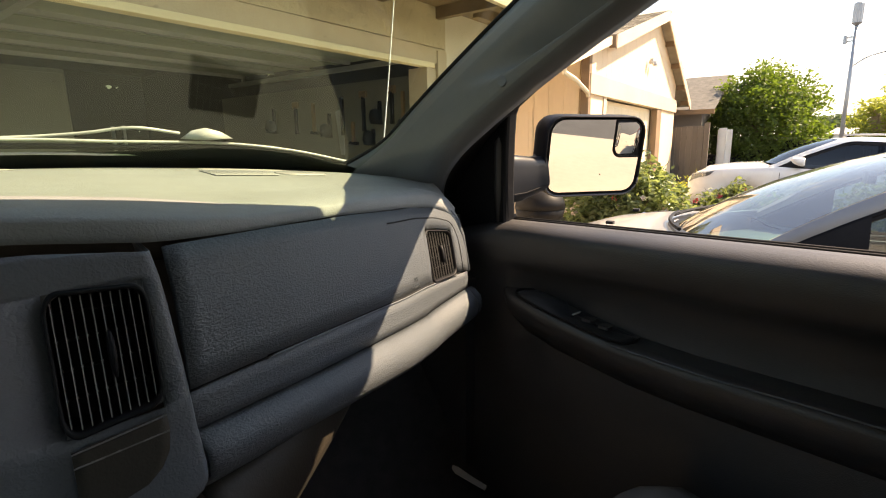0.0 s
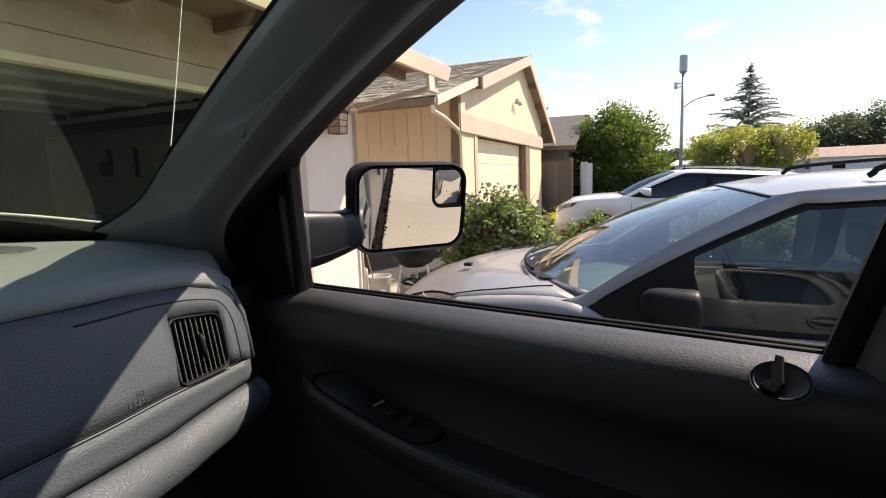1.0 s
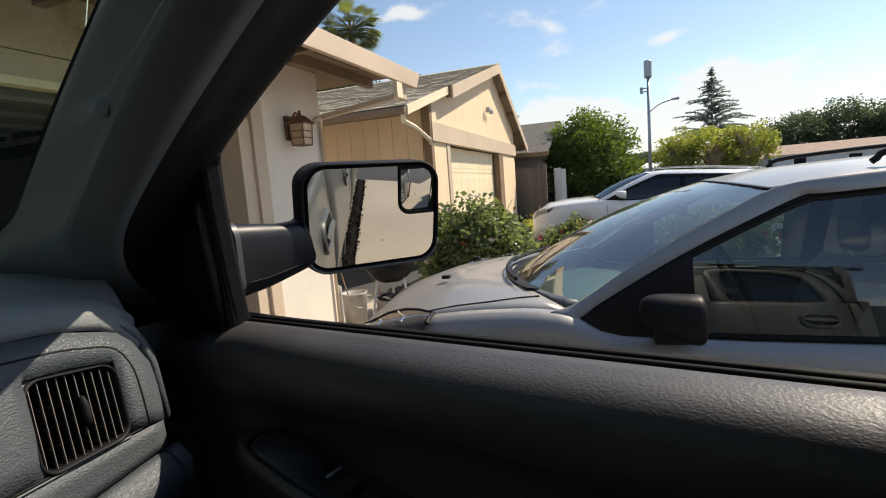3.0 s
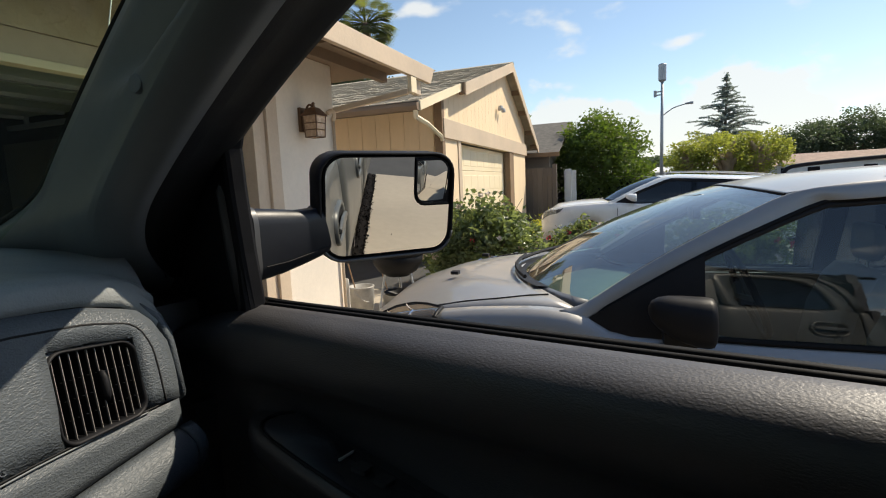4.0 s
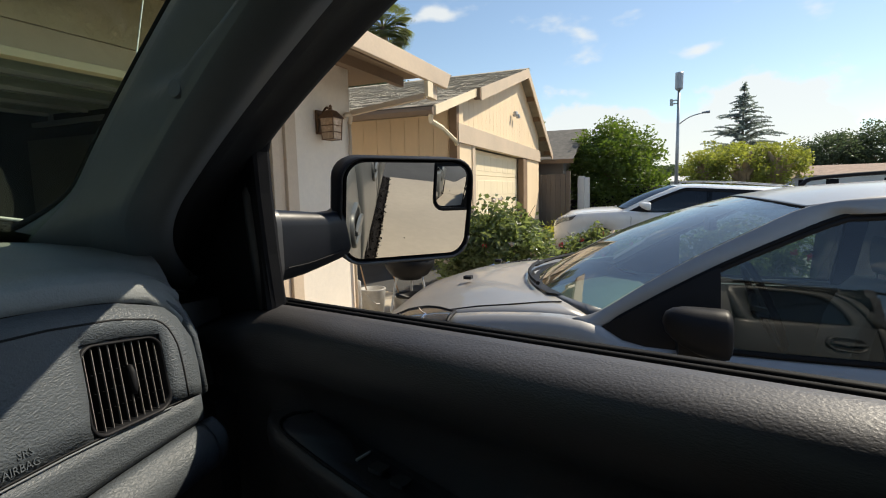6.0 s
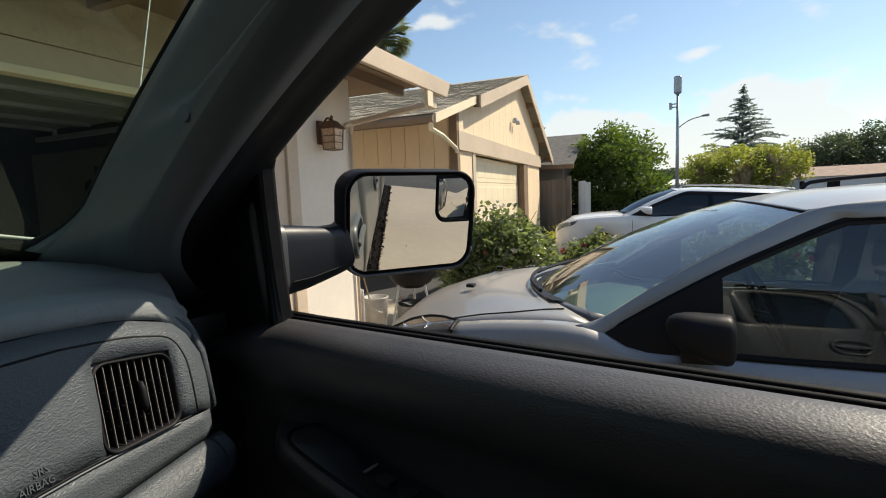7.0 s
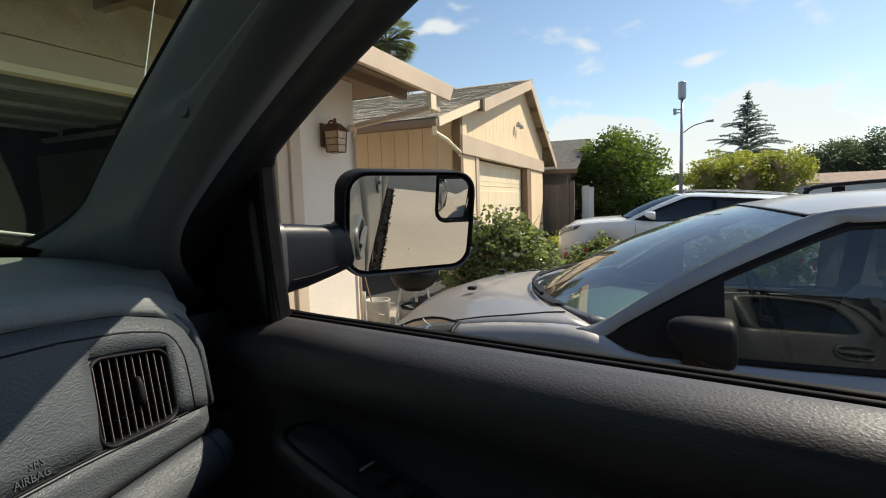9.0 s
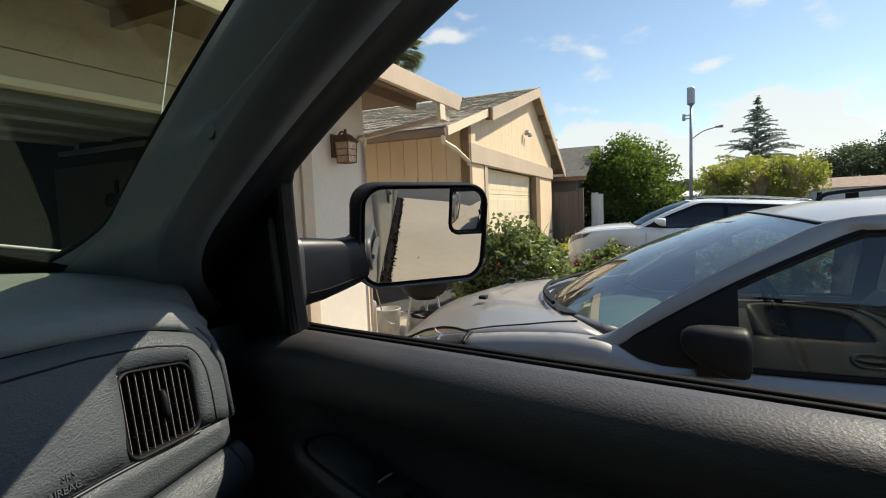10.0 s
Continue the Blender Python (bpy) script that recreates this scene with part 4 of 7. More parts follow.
for s in (0.02, 0.2, 0.4, 0.6, 0.8, 1.0):
    rows.append([G(sc.x + (a - sc.x) * s, sc.y + (b - sc.y) * s, 0.004 - ((a - sc.x) ** 2 + (b - sc.y) ** 2) * s * s / 0.6 + (b - sc.y) * s * 0.085) for a, b in small])
part("convex_pane", sheet(rows, close=True), "mirror", mirror, "small convex mirror glass", smooth=True)
part("pane_rim", tube([G(a, b, 0.001) for a, b in small] + [G(*small[0], 0.001)], 0.0022, sides=5), "black", mirror)
arm_rows = []
for x, y0, y1, z0, z1 in ((1.05, 0.962, 1.05, 1.392, 1.520), (1.085, 0.962, 1.05, 1.392, 1.520), (1.13, 0.964, 1.045, 1.397, 1.516), (1.19, 0.97, 1.045, 1.408, 1.510), (1.24, 0.975, 1.05, 1.418, 1.512), (1.28, 0.985, 1.06, 1.425, 1.53), (1.31, 1.0, 1.065, 1.44, 1.555)):
    arm_rows.append([(x, (y0 + y1) / 2 + a * (y1 - y0), (z0 + z1) / 2 + b * (z1 - z0)) for a, b in round_rect(1, 1, 0.24, 5)])
arm = part("arm", sheet(arm_rows, close=True), "black_gloss", mirror, "dark plastic folding arm", smooth=True)
part("arm_collar", sheet([[(x, 1.006 + a * 0.094, 1.456 + b * 0.134) for a, b in round_rect(1, 1, 0.24, 5)] for x in (1.066, 1.068, 1.074, 1.076)], close=True), "collar", arm, "grey collar", smooth=True)
part("arm_seam", tube([(x, y, z) for x, y, z in ((1.085, 0.9605, 1.418), (1.13, 0.9625, 1.420), (1.19, 0.9685, 1.428), (1.24, 0.9735, 1.436))], 0.0012, sides=5), "void", arm)

# outer body: cab side, doors, bed, hood, roof, rear
XO = 1.182
def side_panel(name, y0, y1, top, mat="pewter", x=XO, low=0.55, parent=truck, label=""):
    rows = []
    for y in np.linspace(y0, y1, 5):
        y = float(y)
        rows.append([(x - 0.062, y, top), (x - 0.044, y, top - 0.012), (x - 0.034, y, top - 0.05), (x - 0.016, y, top - 0.16), (x, y, top - 0.28), (x + 0.010, y, top - 0.42), (x + 0.006, y, low + 0.25), (x - 0.04, y, low + 0.1), (x - 0.12, y, low)])
    return part(name, sheet(rows), mat, parent, label, smooth=True, solid=0.012)


front_door = side_panel("front_door_skin", -0.12, 1.15, 1.352, label="pewter painted door")
rear_door = side_panel("rear_door_skin", -1.10, -0.128, 1.356, label="pewter painted rear door")
side_panel("front_fender", 1.158, 2.55, 1.24, label="pewter painted fender")
bed = side_panel("bed_side", -3.55, -1.24, 1.33, label="pewter painted bed side")
side_panel("cab_corner", -1.23, -1.108, 1.36)
for yc, dr in ((0.07, front_door), (-0.90, rear_door)):
    cup = part("handle_cup", sheet([[(XO - 0.006 + o - 0.14 * b * k, yc + a * k, 1.145 + b * k) for a, b in round_rect(0.23, 0.13, 0.062, 6)] for k, o in ((1.10, -0.006), (1.07, 0.008), (0.98, 0.012), (0.86, 0.009), (0.80, 0.0))], close=True), "pewter", dr, "pewter painted oval handle surround", smooth=True)
    part("recess", sheet([[(XO - 0.006 + o - 0.14 * b * k, yc + a * k, 1.145 + b * k) for a, b in round_rect(0.23, 0.13, 0.062, 6)] for k, o in ((0.82, 0.003), (0.6, 0.001), (0.02, 0.0005))], close=True), "void", cup)
    part("pull_handle", loft([[(XO + 0.004 + o - 0.14 * h * dz, yc + y, 1.148 + h * dz) for o, dz in ((0, 1), (0.012, 0.7), (0.012, -0.7), (0, -1))] for y, h in ((-0.105, 0.012), (-0.05, 0.020), (0.0, 0.024), (0.05, 0.020), (0.105, 0.012))]), "pewter", cup, smooth=True, bevel=0.003)
    part("lock", spin([(0.001, 0), (0.014, 0.0), (0.014, 0.004), (0.001, 0.004)], (0, 0, 0), sides=14), "slat", cup).matrix_basis = pose(XO + 0.0, yc - 0.06, 1.05, 0, 90, 0)
# rear side window, quarter upright, upper frame
lean = lambda z: 1.118 - 0.16 * max(0.0, z - 1.36)
win = curve([(-0.40, 1.372), (-0.40, 1.55), (-0.395, 1.74), (-0.43, 1.785), (-0.60, 1.79), (-0.80, 1.77), (-0.90, 1.70), (-0.955, 1.56), (-0.975, 1.40), (-0.95, 1.372), (-0.7, 1.37), (-0.40, 1.372)], 3)
win = [(p[0], p[1]) for p in win][:-1]
bm = bmesh.new()
bm.faces.new([bm.verts.new((lean(z) - 0.006, y, z)) for y, z in win])
part("rear_side_glass", bm, "dark_glass", rear_door, "dark tinted rear side window")
part("rear_window_seal", tube([(lean(z) + 0.002, y, z) for y, z in win + win[:1]], 0.009, sides=6), "rubber", rear_door, smooth=True)
skin = [(-0.30, 1.34), (-0.27, 1.55), (-0.24, 1.70), (-0.22, 1.84), (-0.45, 1.87), (-0.70, 1.87), (-0.92, 1.84), (-1.02, 1.74), (-1.07, 1.58), (-1.10, 1.34), (-0.7, 1.34)]
loop_in = [(lean(z), y, z) for y, z in win]
angs = sorted((math.atan2(z - 1.58, y + 0.68), y, z) for y, z in skin)
def skin_at(a):
    ext = [(q[0] + t, q[1], q[2]) for t in (-math.tau, 0, math.tau) for q in angs]
    return tuple(float(np.interp(a, [e[0] for e in ext], [e[i] for e in ext])) for i in (1, 2))
outer_loop = [skin_at(math.atan2(z - 1.58, y + 0.68)) for y, z in win]
part("rear_window_frame", sheet([loop_in, [(lean(z) + 0.004, y, z) for y, z in [((a[0] + b[0]) / 2, (a[1] + b[1]) / 2) for a, b in zip(win, outer_loop)]], [(lean(z), y, z) for y, z in outer_loop]], close=True), "pewter", rear_door, "pewter painted window frame", smooth=True, solid=0.012)
part("cab_corner_upper", sheet([[(lean(z) - d, y - 0.004 - 0.10 * g, z) for g, d in ((0.0, 0.004), (0.3, 0.0), (0.7, 0.006), (1.0, 0.04), (1.0, 0.12))] for y, z in ((-1.106, 1.33), (-1.085, 1.56), (-1.04, 1.73), (-0.95, 1.84), (-0.80, 1.90))]), "pewter", truck, "pewter painted cab corner", smooth=True, solid=0.012)
part("b_pillar_outer", loft([[(lean(z) - 0.03, y, z) for y in (-0.14, -0.27)] + [(lean(z) + 0.002, y, z) for y in (-0.27, -0.14)] for z in (1.33, 1.6, 1.86)]), "pewter", truck)
rows = []
for y, z, hw in ((0.56, 1.935, 0.74), (0.42, 1.965, 0.84), (0.1, 1.985, 0.90), (-0.5, 1.985, 0.90), (-1.0, 1.965, 0.89), (-1.16, 1.90, 0.87)):
    rows.append([(0.16 + hw * f, y, z - 0.045 * f ** 4 - 0.02 * f * f) for f in np.linspace(-1, 1, 12)])
part("cab_roof", sheet(rows), "pewter", truck, smooth=True, solid=0.012)
part("roof_lining", sheet([[(x, y, z - 0.04) for x, y, z in row] for row in rows]), "headliner", truck, smooth=True, solid=0.006)
part("cab_back", boxes(((-0.85, -1.22, 0.5), (1.16, -1.17, 1.38)), ((-0.85, -1.22, 1.80), (1.06, -1.15, 1.93)), ((-0.85, -1.22, 1.38), (-0.62, -1.16, 1.80)), ((0.94, -1.22, 1.38), (1.08, -1.16, 1.80))), "door", truck)
part("rear_glass", sheet([[(x, -1.19, z) for x in (-0.62, 0.94)] for z in (1.38, 1.80)]), "tint_glass", truck)
part("driver_door", boxes(((-0.85, -0.15, 0.5), (-0.72, 1.1, 1.36)), ((-0.85, -1.2, 0.5), (-0.74, -0.15, 1.36)), ((-0.80, -0.2, 1.36), (-0.72, 0.0, 1.93)), ((-0.80, -1.18, 1.36), (-0.72, -0.95, 1.93))), "door", truck)
part("driver_glass", sheet([[(-0.80, y, z) for y in (-0.15, 0.80)] for z in (1.36, 1.90)]), "tint_glass", truck)
part("driver_rear_glass", sheet([[(-0.79, y, z) for y in (-0.95, -0.2)] for z in (1.36, 1.9)]), "dark_glass", truck)
part("driver_pillar", sheet([[Vector((0.32 - q.x, q.y, q.z)) for q in (PIL_L(z), PIL_L(z).lerp(PIL_O(z), 0.5) + Vector((-0.02, -0.02, 0)), PIL_O(z))] for z in (1.30, 1.5, 1.7, 1.92)]), "pillar", truck, solid=0.03)
part("cab_floor", boxes(((-0.85, -1.2, 0.42), (1.14, 1.5, 0.48)), ((-0.85, 1.36, 0.48), (1.14, 1.42, 1.42))), "carpet", truck)
part("carpet_scrap", loft([[(x, y, z + o) for x, y, z in ((0.918, 1.045, 0.674), (0.935, 1.02, 0.668), (0.95, 0.985, 0.652), (0.966, 0.94, 0.64), (0.955, 0.935, 0.636), (0.94, 0.975, 0.645), (0.92, 1.015, 0.66))] for o in (0.0, 0.004)]), "paper", truck, "torn scrap of white paper")
part("toe_board", sheet([[(x, y, z) for x in (0.25, 1.0)] for y, z in ((0.80, 0.50), (1.0, 0.62), (1.36, 1.05), (1.36, 1.3))]), "carpet", truck, solid=0.01)
part("kick_panel", boxes(((0.965, 1.02, 0.48), (1.03, 1.36, 1.20)), ((0.93, 1.10, 1.20), (1.05, 1.36, 1.36))), "door", truck)
# passenger seat
seat_rows = []
for y, z in ((0.45, 0.80), (0.49, 0.90), (0.485, 0.955), (0.44, 0.98), (0.3, 0.97), (0.0, 0.945), (-0.1, 0.955)):
    seat_rows.append([(0.685 + 0.25 * f, y - 0.02 * f * f, z - 0.05 * f ** 4 + 0.02 * f * f) for f in np.linspace(-1, 1, 11)])
seat = part("passenger_seat", sheet(seat_rows), "fabric", truck, "worn grey fabric seat cushion", smooth=True, solid=0.05)
part("backrest", sheet([[(0.70 + 0.25 * f, y + 0.04 * f * f, z) for f in np.linspace(-1, 1, 9)] for y, z in ((-0.12, 0.93), (-0.2, 1.15), (-0.28, 1.44), (-0.34, 1.48), (-0.40, 1.42), (-0.38, 0.93))]), "fabric", seat, smooth=True, solid=0.02)
rows = []
for y, z, hw in ((1.62, 1.34, 0.86), (1.9, 1.33, 0.87), (2.3, 1.29, 0.86), (2.55, 1.22, 0.82), (2.62, 1.12, 0.80), (2.64, 0.7, 0.85)):
    rows.append([(0.16 + hw * f, y - 0.06 * f * f, z - 0.09 * f ** 4 + 0.015 * math.exp(-((abs(f) - 0.55) / 0.12) ** 2)) for f in np.linspace(-1, 1, 15)])
part("hood", sheet(rows), "pewter", truck, smooth=True, solid=0.012)
part("bumper", tube([(-0.8, 2.60, 0.62), (-0.4, 2.68, 0.62), (0.16, 2.70, 0.62), (0.72, 2.68, 0.62), (1.12, 2.60, 0.62)], 0.09, sides=10), "chrome", truck, smooth=True)
part("driver_fender", boxes(((-0.85, 1.15, 0.55), (-0.78, 2.55, 1.24))), "pewter", truck)
part("bed_box", boxes(((-0.85, -3.55, 0.75), (1.12, -1.24, 0.80)), ((-0.85, -3.55, 0.6), (-0.75, -1.24, 1.33)), ((-0.8, -3.55, 0.6), (1.1, -3.49, 1.32))), "pewter", truck)


def wheel(centre, r, w, parent, axis=1.0):
    """Wheel on a sideways axle."""
    c = Vector(centre)
    ring = lambda rad, x: [c + Vector((x, rad * math.cos(k * math.tau / 28), rad * math.sin(k * math.tau / 28))) for k in range(28)]
    ty = part("tyre", sheet([ring(a * r, b * w) for a, b in ((0.62, -0.45), (0.9, -0.5), (1.0, -0.36), (1.0, 0.36), (0.9, 0.5), (0.62, 0.45), (0.60, 0.3), (0.60, -0.3))], close=True), "tyre", parent, smooth=True)
    bm = sheet([ring(a * r, b * w * axis) for a, b in ((0.63, -0.46), (0.58, -0.40), (0.55, -0.2), (0.2, -0.3), (0.01, -0.34))], close=True)
    for k in range(5):
        a0 = k * math.tau / 5
        q = [c + Vector((b * w * axis, rad * r * math.cos(a0 + d), rad * r * math.sin(a0 + d))) for rad, d, b in ((0.15, -0.5, -0.42), (0.58, -0.16, -0.43), (0.58, 0.16, -0.43), (0.15, 0.5, -0.42))]
        loft([q, [p + Vector((0.03 * axis, 0, 0)) for p in q]], bm)
    part("rim", bm, "alloy", ty)
    return ty


for y in (1.72, -2.3):
    for x, ax in ((0.92, -1.0), (-0.62, 1.0)):
        wheel((x, y, 0.39), 0.39, 0.26, truck, ax)


# ---- ground ----
TURN_OWN, TURN_NEXT = radians(14), radians(16)
own = Matrix.Rotation(TURN_OWN, 4, "Z")
nxt = Matrix.Rotation(TURN_NEXT, 4, "Z")


def rise(x, y):
    """Height of the ground: flat by the truck, a gentle rise towards the neighbouring house."""
    q = own.inverted() @ Vector((x, y, 0))
    a = min(1.0, max(0.0, (q.x - 7.0) / 3.0)) * min(1.0, max(0.0, (q.y - 1.2) / 1.8))
    return 0.28 * a * a * (3 - 2 * a)


coords = sorted(set([-2500, -800, -250, -80, -40] + [-20 + 1.0 * k for k in range(0, 61)] + [45, 60, 90, 150, 400, 1200, 3000]))
bm = sheet([[(x, y, rise(x, y) - 0.02 - (0.0 if abs(x) < 60 else 0.1)) for x in coords] for y in coords])
tagged(part("ground", bm, "asphalt"), "dark asphalt ground that reaches the horizon", "ground", kind="structure")
drive = thing("driveway", "pale worn concrete driveway with open joints", "driveway", own, kind="structure")
NEAR = own.inverted()
front = lambda x: (2.70 + math.sin(TURN_OWN) * x) / math.cos(TURN_OWN)
for line in (((-6.0, -5.0), (1.06, -5.0), (1.06, -2.0), (-6.0, -2.0)), ((-6.0, -1.99), (1.06, -1.99), (1.06, front(1.06)), (-6.0, front(-6.0))),
             ((1.175, -5.0), (8.1, -5.0), (7.5, -2.0), (1.175, -2.0)), ((1.175, -1.99), (7.5, -1.99), (6.05, 4.29), (1.175, front(1.175)))):
    part("slab", loft([[NEAR @ Vector((x, y, z)) for x, y in line] for z in (-0.12, 0.0)]), "concrete", drive, bevel=0.008)
for u0, u1, n0, n1, z in ((4.7, 8.9, 2.712, 9.0, 0.0), (10.2, 13.0, -7.0, 0.9, 0.003), (13.012, 16.5, -7.0, 0.9, 0.003)):
    part("slab", boxes(((u0, n0, -0.12), (u1, n1, z))), "concrete", drive, bevel=0.008)
g = np.random.default_rng(77)
bed_rows = []
for k in range(110):
    y = -5.0 + 0.074 * k
    bed_rows.append([NEAR @ Vector((x, y, -0.016 + float(g.normal(0, 0.004)) + d)) for x, d in ((1.03, -0.03), (1.065, 0.0), (1.09, 0.012), (1.118, 0.014), (1.145, 0.01), (1.17, 0.0), (1.205, -0.03))])
part("soil_strip", sheet(bed_rows), "soil", drive, "dark joint filled with soil and debris", solid=0.02)
bits = []
for k in range(1500):
    side = g.choice((1.06, 1.175)) + g.normal(0, 0.011) if k % 3 else g.uniform(1.05, 1.185)
    bits.append(tuple(NEAR @ Vector((float(side), float(g.uniform(-4.9, 2.4)), 0.004 + abs(float(g.normal(0, 0.004)))))))
for k in range(10):
    bits.append(tuple(NEAR @ Vector((float(g.uniform(1.2, 4.0)), float(g.uniform(-4.9, 1.5)), 0.006))))
litter = leaves("litter", np.array(bits), 0.028, "soil", drive, g, droop=0.0, label="dry leaf litter and crumbs of soil")
tagged(litter, kind="stuff")

# ---- the house that the truck faces ----
rng = np.random.default_rng(3)
house = thing("house", "beige and white house with an open garage and deep eaves", "house", own)
part("stucco_wall", boxes(((3.83, 2.74, 0.0), (4.62, 2.90, 2.95))), "stucco", house, "white stucco wall")
part("stucco_wall", boxes(((4.47, 2.90, 0.0), (4.62, 9.0, 2.95))), "stucco", house, "white stucco wall")
part("stucco_wall", boxes(((-7.0, 2.74, 0.0), (-1.55, 2.90, 2.95))), "stucco", house, "white stucco wall")
gable = part("garage_header", boxes(((-1.55, 2.75, 2.238), (3.83, 2.81, 2.95))), "beige", house, "beige painted boarding above the garage opening")
part("header_board", boxes(((-1.55, 2.735, 2.228), (3.83, 2.75, 2.346))), "beige", gable)
part("header_panel", boxes(((-1.55, 2.735, 2.354), (1.2, 2.75, 2.80)), ((1.206, 2.735, 2.354), (3.83, 2.75, 2.80))), "header", gable)
part("header_trim", boxes(((-1.6, 2.722, 2.186), (3.66, 2.80, 2.226))), "gdoor", house, "pale painted header trim", bevel=0.004)
for u0, u1, n0, mat in ((3.56, 3.635, 2.73, "trim"), (3.637, 3.70, 2.745, "beige"), (3.702, 3.828, 2.72, "trim"), (-1.6, -1.45, 2.72, "trim")):
    part("door_jamb", boxes(((u0, n0, 0.0), (u1, 2.93, 2.185 if u0 < 3.7 else 2.33))), mat, house, bevel=0.004)
eave = part("eave_fascia", loft([[(u0, n, z) for u0, z in ((-7.0, 2.522), (5.165, 2.522), (5.265, 2.672), (-7.0, 2.672))] for n in (1.98, 2.022)]), "trim", house, "tan painted eave fascia", bevel=0.004)
part("soffit", boxes(((-7.0, 2.022, 2.672), (5.24, 3.3, 2.687))), "rafter", house, "boarded soffit")
part("eave_arm", loft([[(u + a, n, z + b) for a, b in ((-0.02, -0.012), (0.03, -0.012), (0.03, 0.03), (-0.02, 0.03))] for u, n, z in ((4.64, 2.74, 2.275), (4.755, 2.03, 2.385))]), "trim", house)
part("eave_beam", boxes(((3.9, 2.44, 2.585), (5.15, 2.50, 2.672))), "rafter", house)
part("eave_beam", boxes(((3.7, 2.20, 2.60), (4.5, 2.25, 2.672))), "rafter", house)
part("beam_end", boxes(((4.735, 1.985, 2.385), (4.845, 2.02, 2.52))), "gdoor", house)
part("beam_end", boxes(((4.93, 2.03, 2.40), (5.03, 2.09, 2.52))), "trim", house)
for k in range(16):
    u = 3.7 - 0.7 * k
    part("rafter", boxes(((u, 2.022, 2.58), (u + 0.06, 2.75, 2.672))), "rafter", house)
part("roof", loft([[(u, n, z) for n, z in ((2.024, 2.674), (2.005, 2.684), (6.5, 4.0), (9.2, 3.3), (9.2, 3.26), (6.5, 3.95))] for u in (-7.1, 5.36)]), "shingle", house, "grey shingle roof")
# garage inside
# walls and ceiling share the colour darkened for indoor shade
garage = part("garage_walls", boxes(((3.86, 2.93, 0.0), (4.0, 8.6, 2.75)), ((-2.2, 2.93, 0.0), (-2.05, 8.6, 2.75)), ((-2.2, 8.5, 0.0), (4.0, 8.65, 2.75))), "garage_shade", house, "bare garage walls, indoor shade put into their dark colour")
part("garage_ceiling", boxes(((-2.2, 2.93, 2.66), (4.0, 8.65, 2.74))), "garage_shade", house)
part("garage_slab", boxes(((-2.2, 2.71, -0.1), (4.47, 8.65, 0.004))), "slab", house)
door_up = part("raised_door", boxes(*[((-1.5, 3.05 + 0.56 * k, 2.30 + 0.01 * k), (3.5, 3.05 + 0.56 * k + 0.55, 2.335 + 0.01 * k)) for k in range(4)]), "garage_door_back", house, "raised sectional garage door seen from below")
for k in range(4):
    for dn in (0.04, 0.46):
        part("door_strut", boxes(((-1.45, 3.05 + 0.56 * k + dn, 2.272 + 0.01 * k), (3.45, 3.05 + 0.56 * k + dn + 0.05, 2.30 + 0.01 * k))), "galv" if dn > 0.1 else "garage_door_back", door_up)
for u in (-1.55, 1.0, 3.52):
    part("door_track", boxes(((u, 2.95, 2.24), (u + 0.05, 5.6, 2.28)), ((u, 5.3, 2.28), (u + 0.03, 5.33, 2.66))), "galv", house)
part("door_opener", boxes(((0.85, 5.4, 2.25), (1.25, 5.8, 2.45)), ((1.0, 3.0, 2.38), (1.06, 5.4, 2.42))), "black", house)


def shelf_unit(u, n, width, levels, m):
    s = thing("garage_shelf", "grey metal shelf with boxes and jars in the dim garage", "shelf", own @ Matrix.Translation((u, n, 0.0)) @ m, group="shelves in the garage")
    for k in range(levels):
        part("board", boxes(((0, 0, 0.35 + 0.45 * k), (width, 0.4, 0.375 + 0.45 * k))), "garage_shade", s)
    for a in (0.0, width - 0.04):
        for b in (0.0, 0.36):
            part("leg", boxes(((a, b, 0.004), (a + 0.04, b + 0.04, 0.45 * levels + 0.1))), "galv", s)
    return s


shelf_unit(-1.5, 7.9, 2.0, 4, Matrix())
shelf_unit(0.9, 7.9, 2.4, 4, Matrix())
for k in range(26):
    u = float(rng.uniform(-1.4, 3.0))
    if 0.45 < u < 0.92:
        continue
    lev = int(rng.integers(0, 4))
    w, h, d = (float(v) for v in (rng.uniform(0.14, 0.34), rng.uniform(0.14, 0.33), rng.uniform(0.18, 0.3)))
    z = 0.3755 + 0.45 * lev
    b = part("storage_box", boxes(((u, 7.95, z), (u + w, 7.95 + d, z + h))), ["card", "plastic_white", "plastic_blue", "card", "black"][k % 5], None, bevel=0.006)
    b.matrix_basis = own
    tagged(b, ["brown cardboard box on a garage shelf", "white plastic tub on a garage shelf", "blue plastic tub on a garage shelf", "brown cardboard box on a garage shelf", "black case on a garage shelf"][k % 5], "box")
board = part("peg_board", boxes(((3.835, 2.98, 1.25), (3.86, 6.3, 2.18))), "peg", None)
board.matrix_basis = own
tagged(board, "pale pegboard hung with tools on the garage wall", "pegboard")
HUNG = ((3.05, 2.02, 0.36, "saw"), (3.22, 2.05, 0.26, "hammer"), (3.36, 2.06, 0.30, "bar"), (3.52, 1.98, 0.22, "drill"), (3.62, 1.72, 0.16, "drill"), (3.74, 2.04, 0.34, "bar"), (3.90, 1.80, 0.20, "hammer"), (4.05, 2.05, 0.38, "saw"), (4.25, 1.9, 0.25, "drill"), (4.5, 2.02, 0.30, "hammer"), (4.8, 2.0, 0.3, "bar"), (5.2, 2.0, 0.28, "drill"))
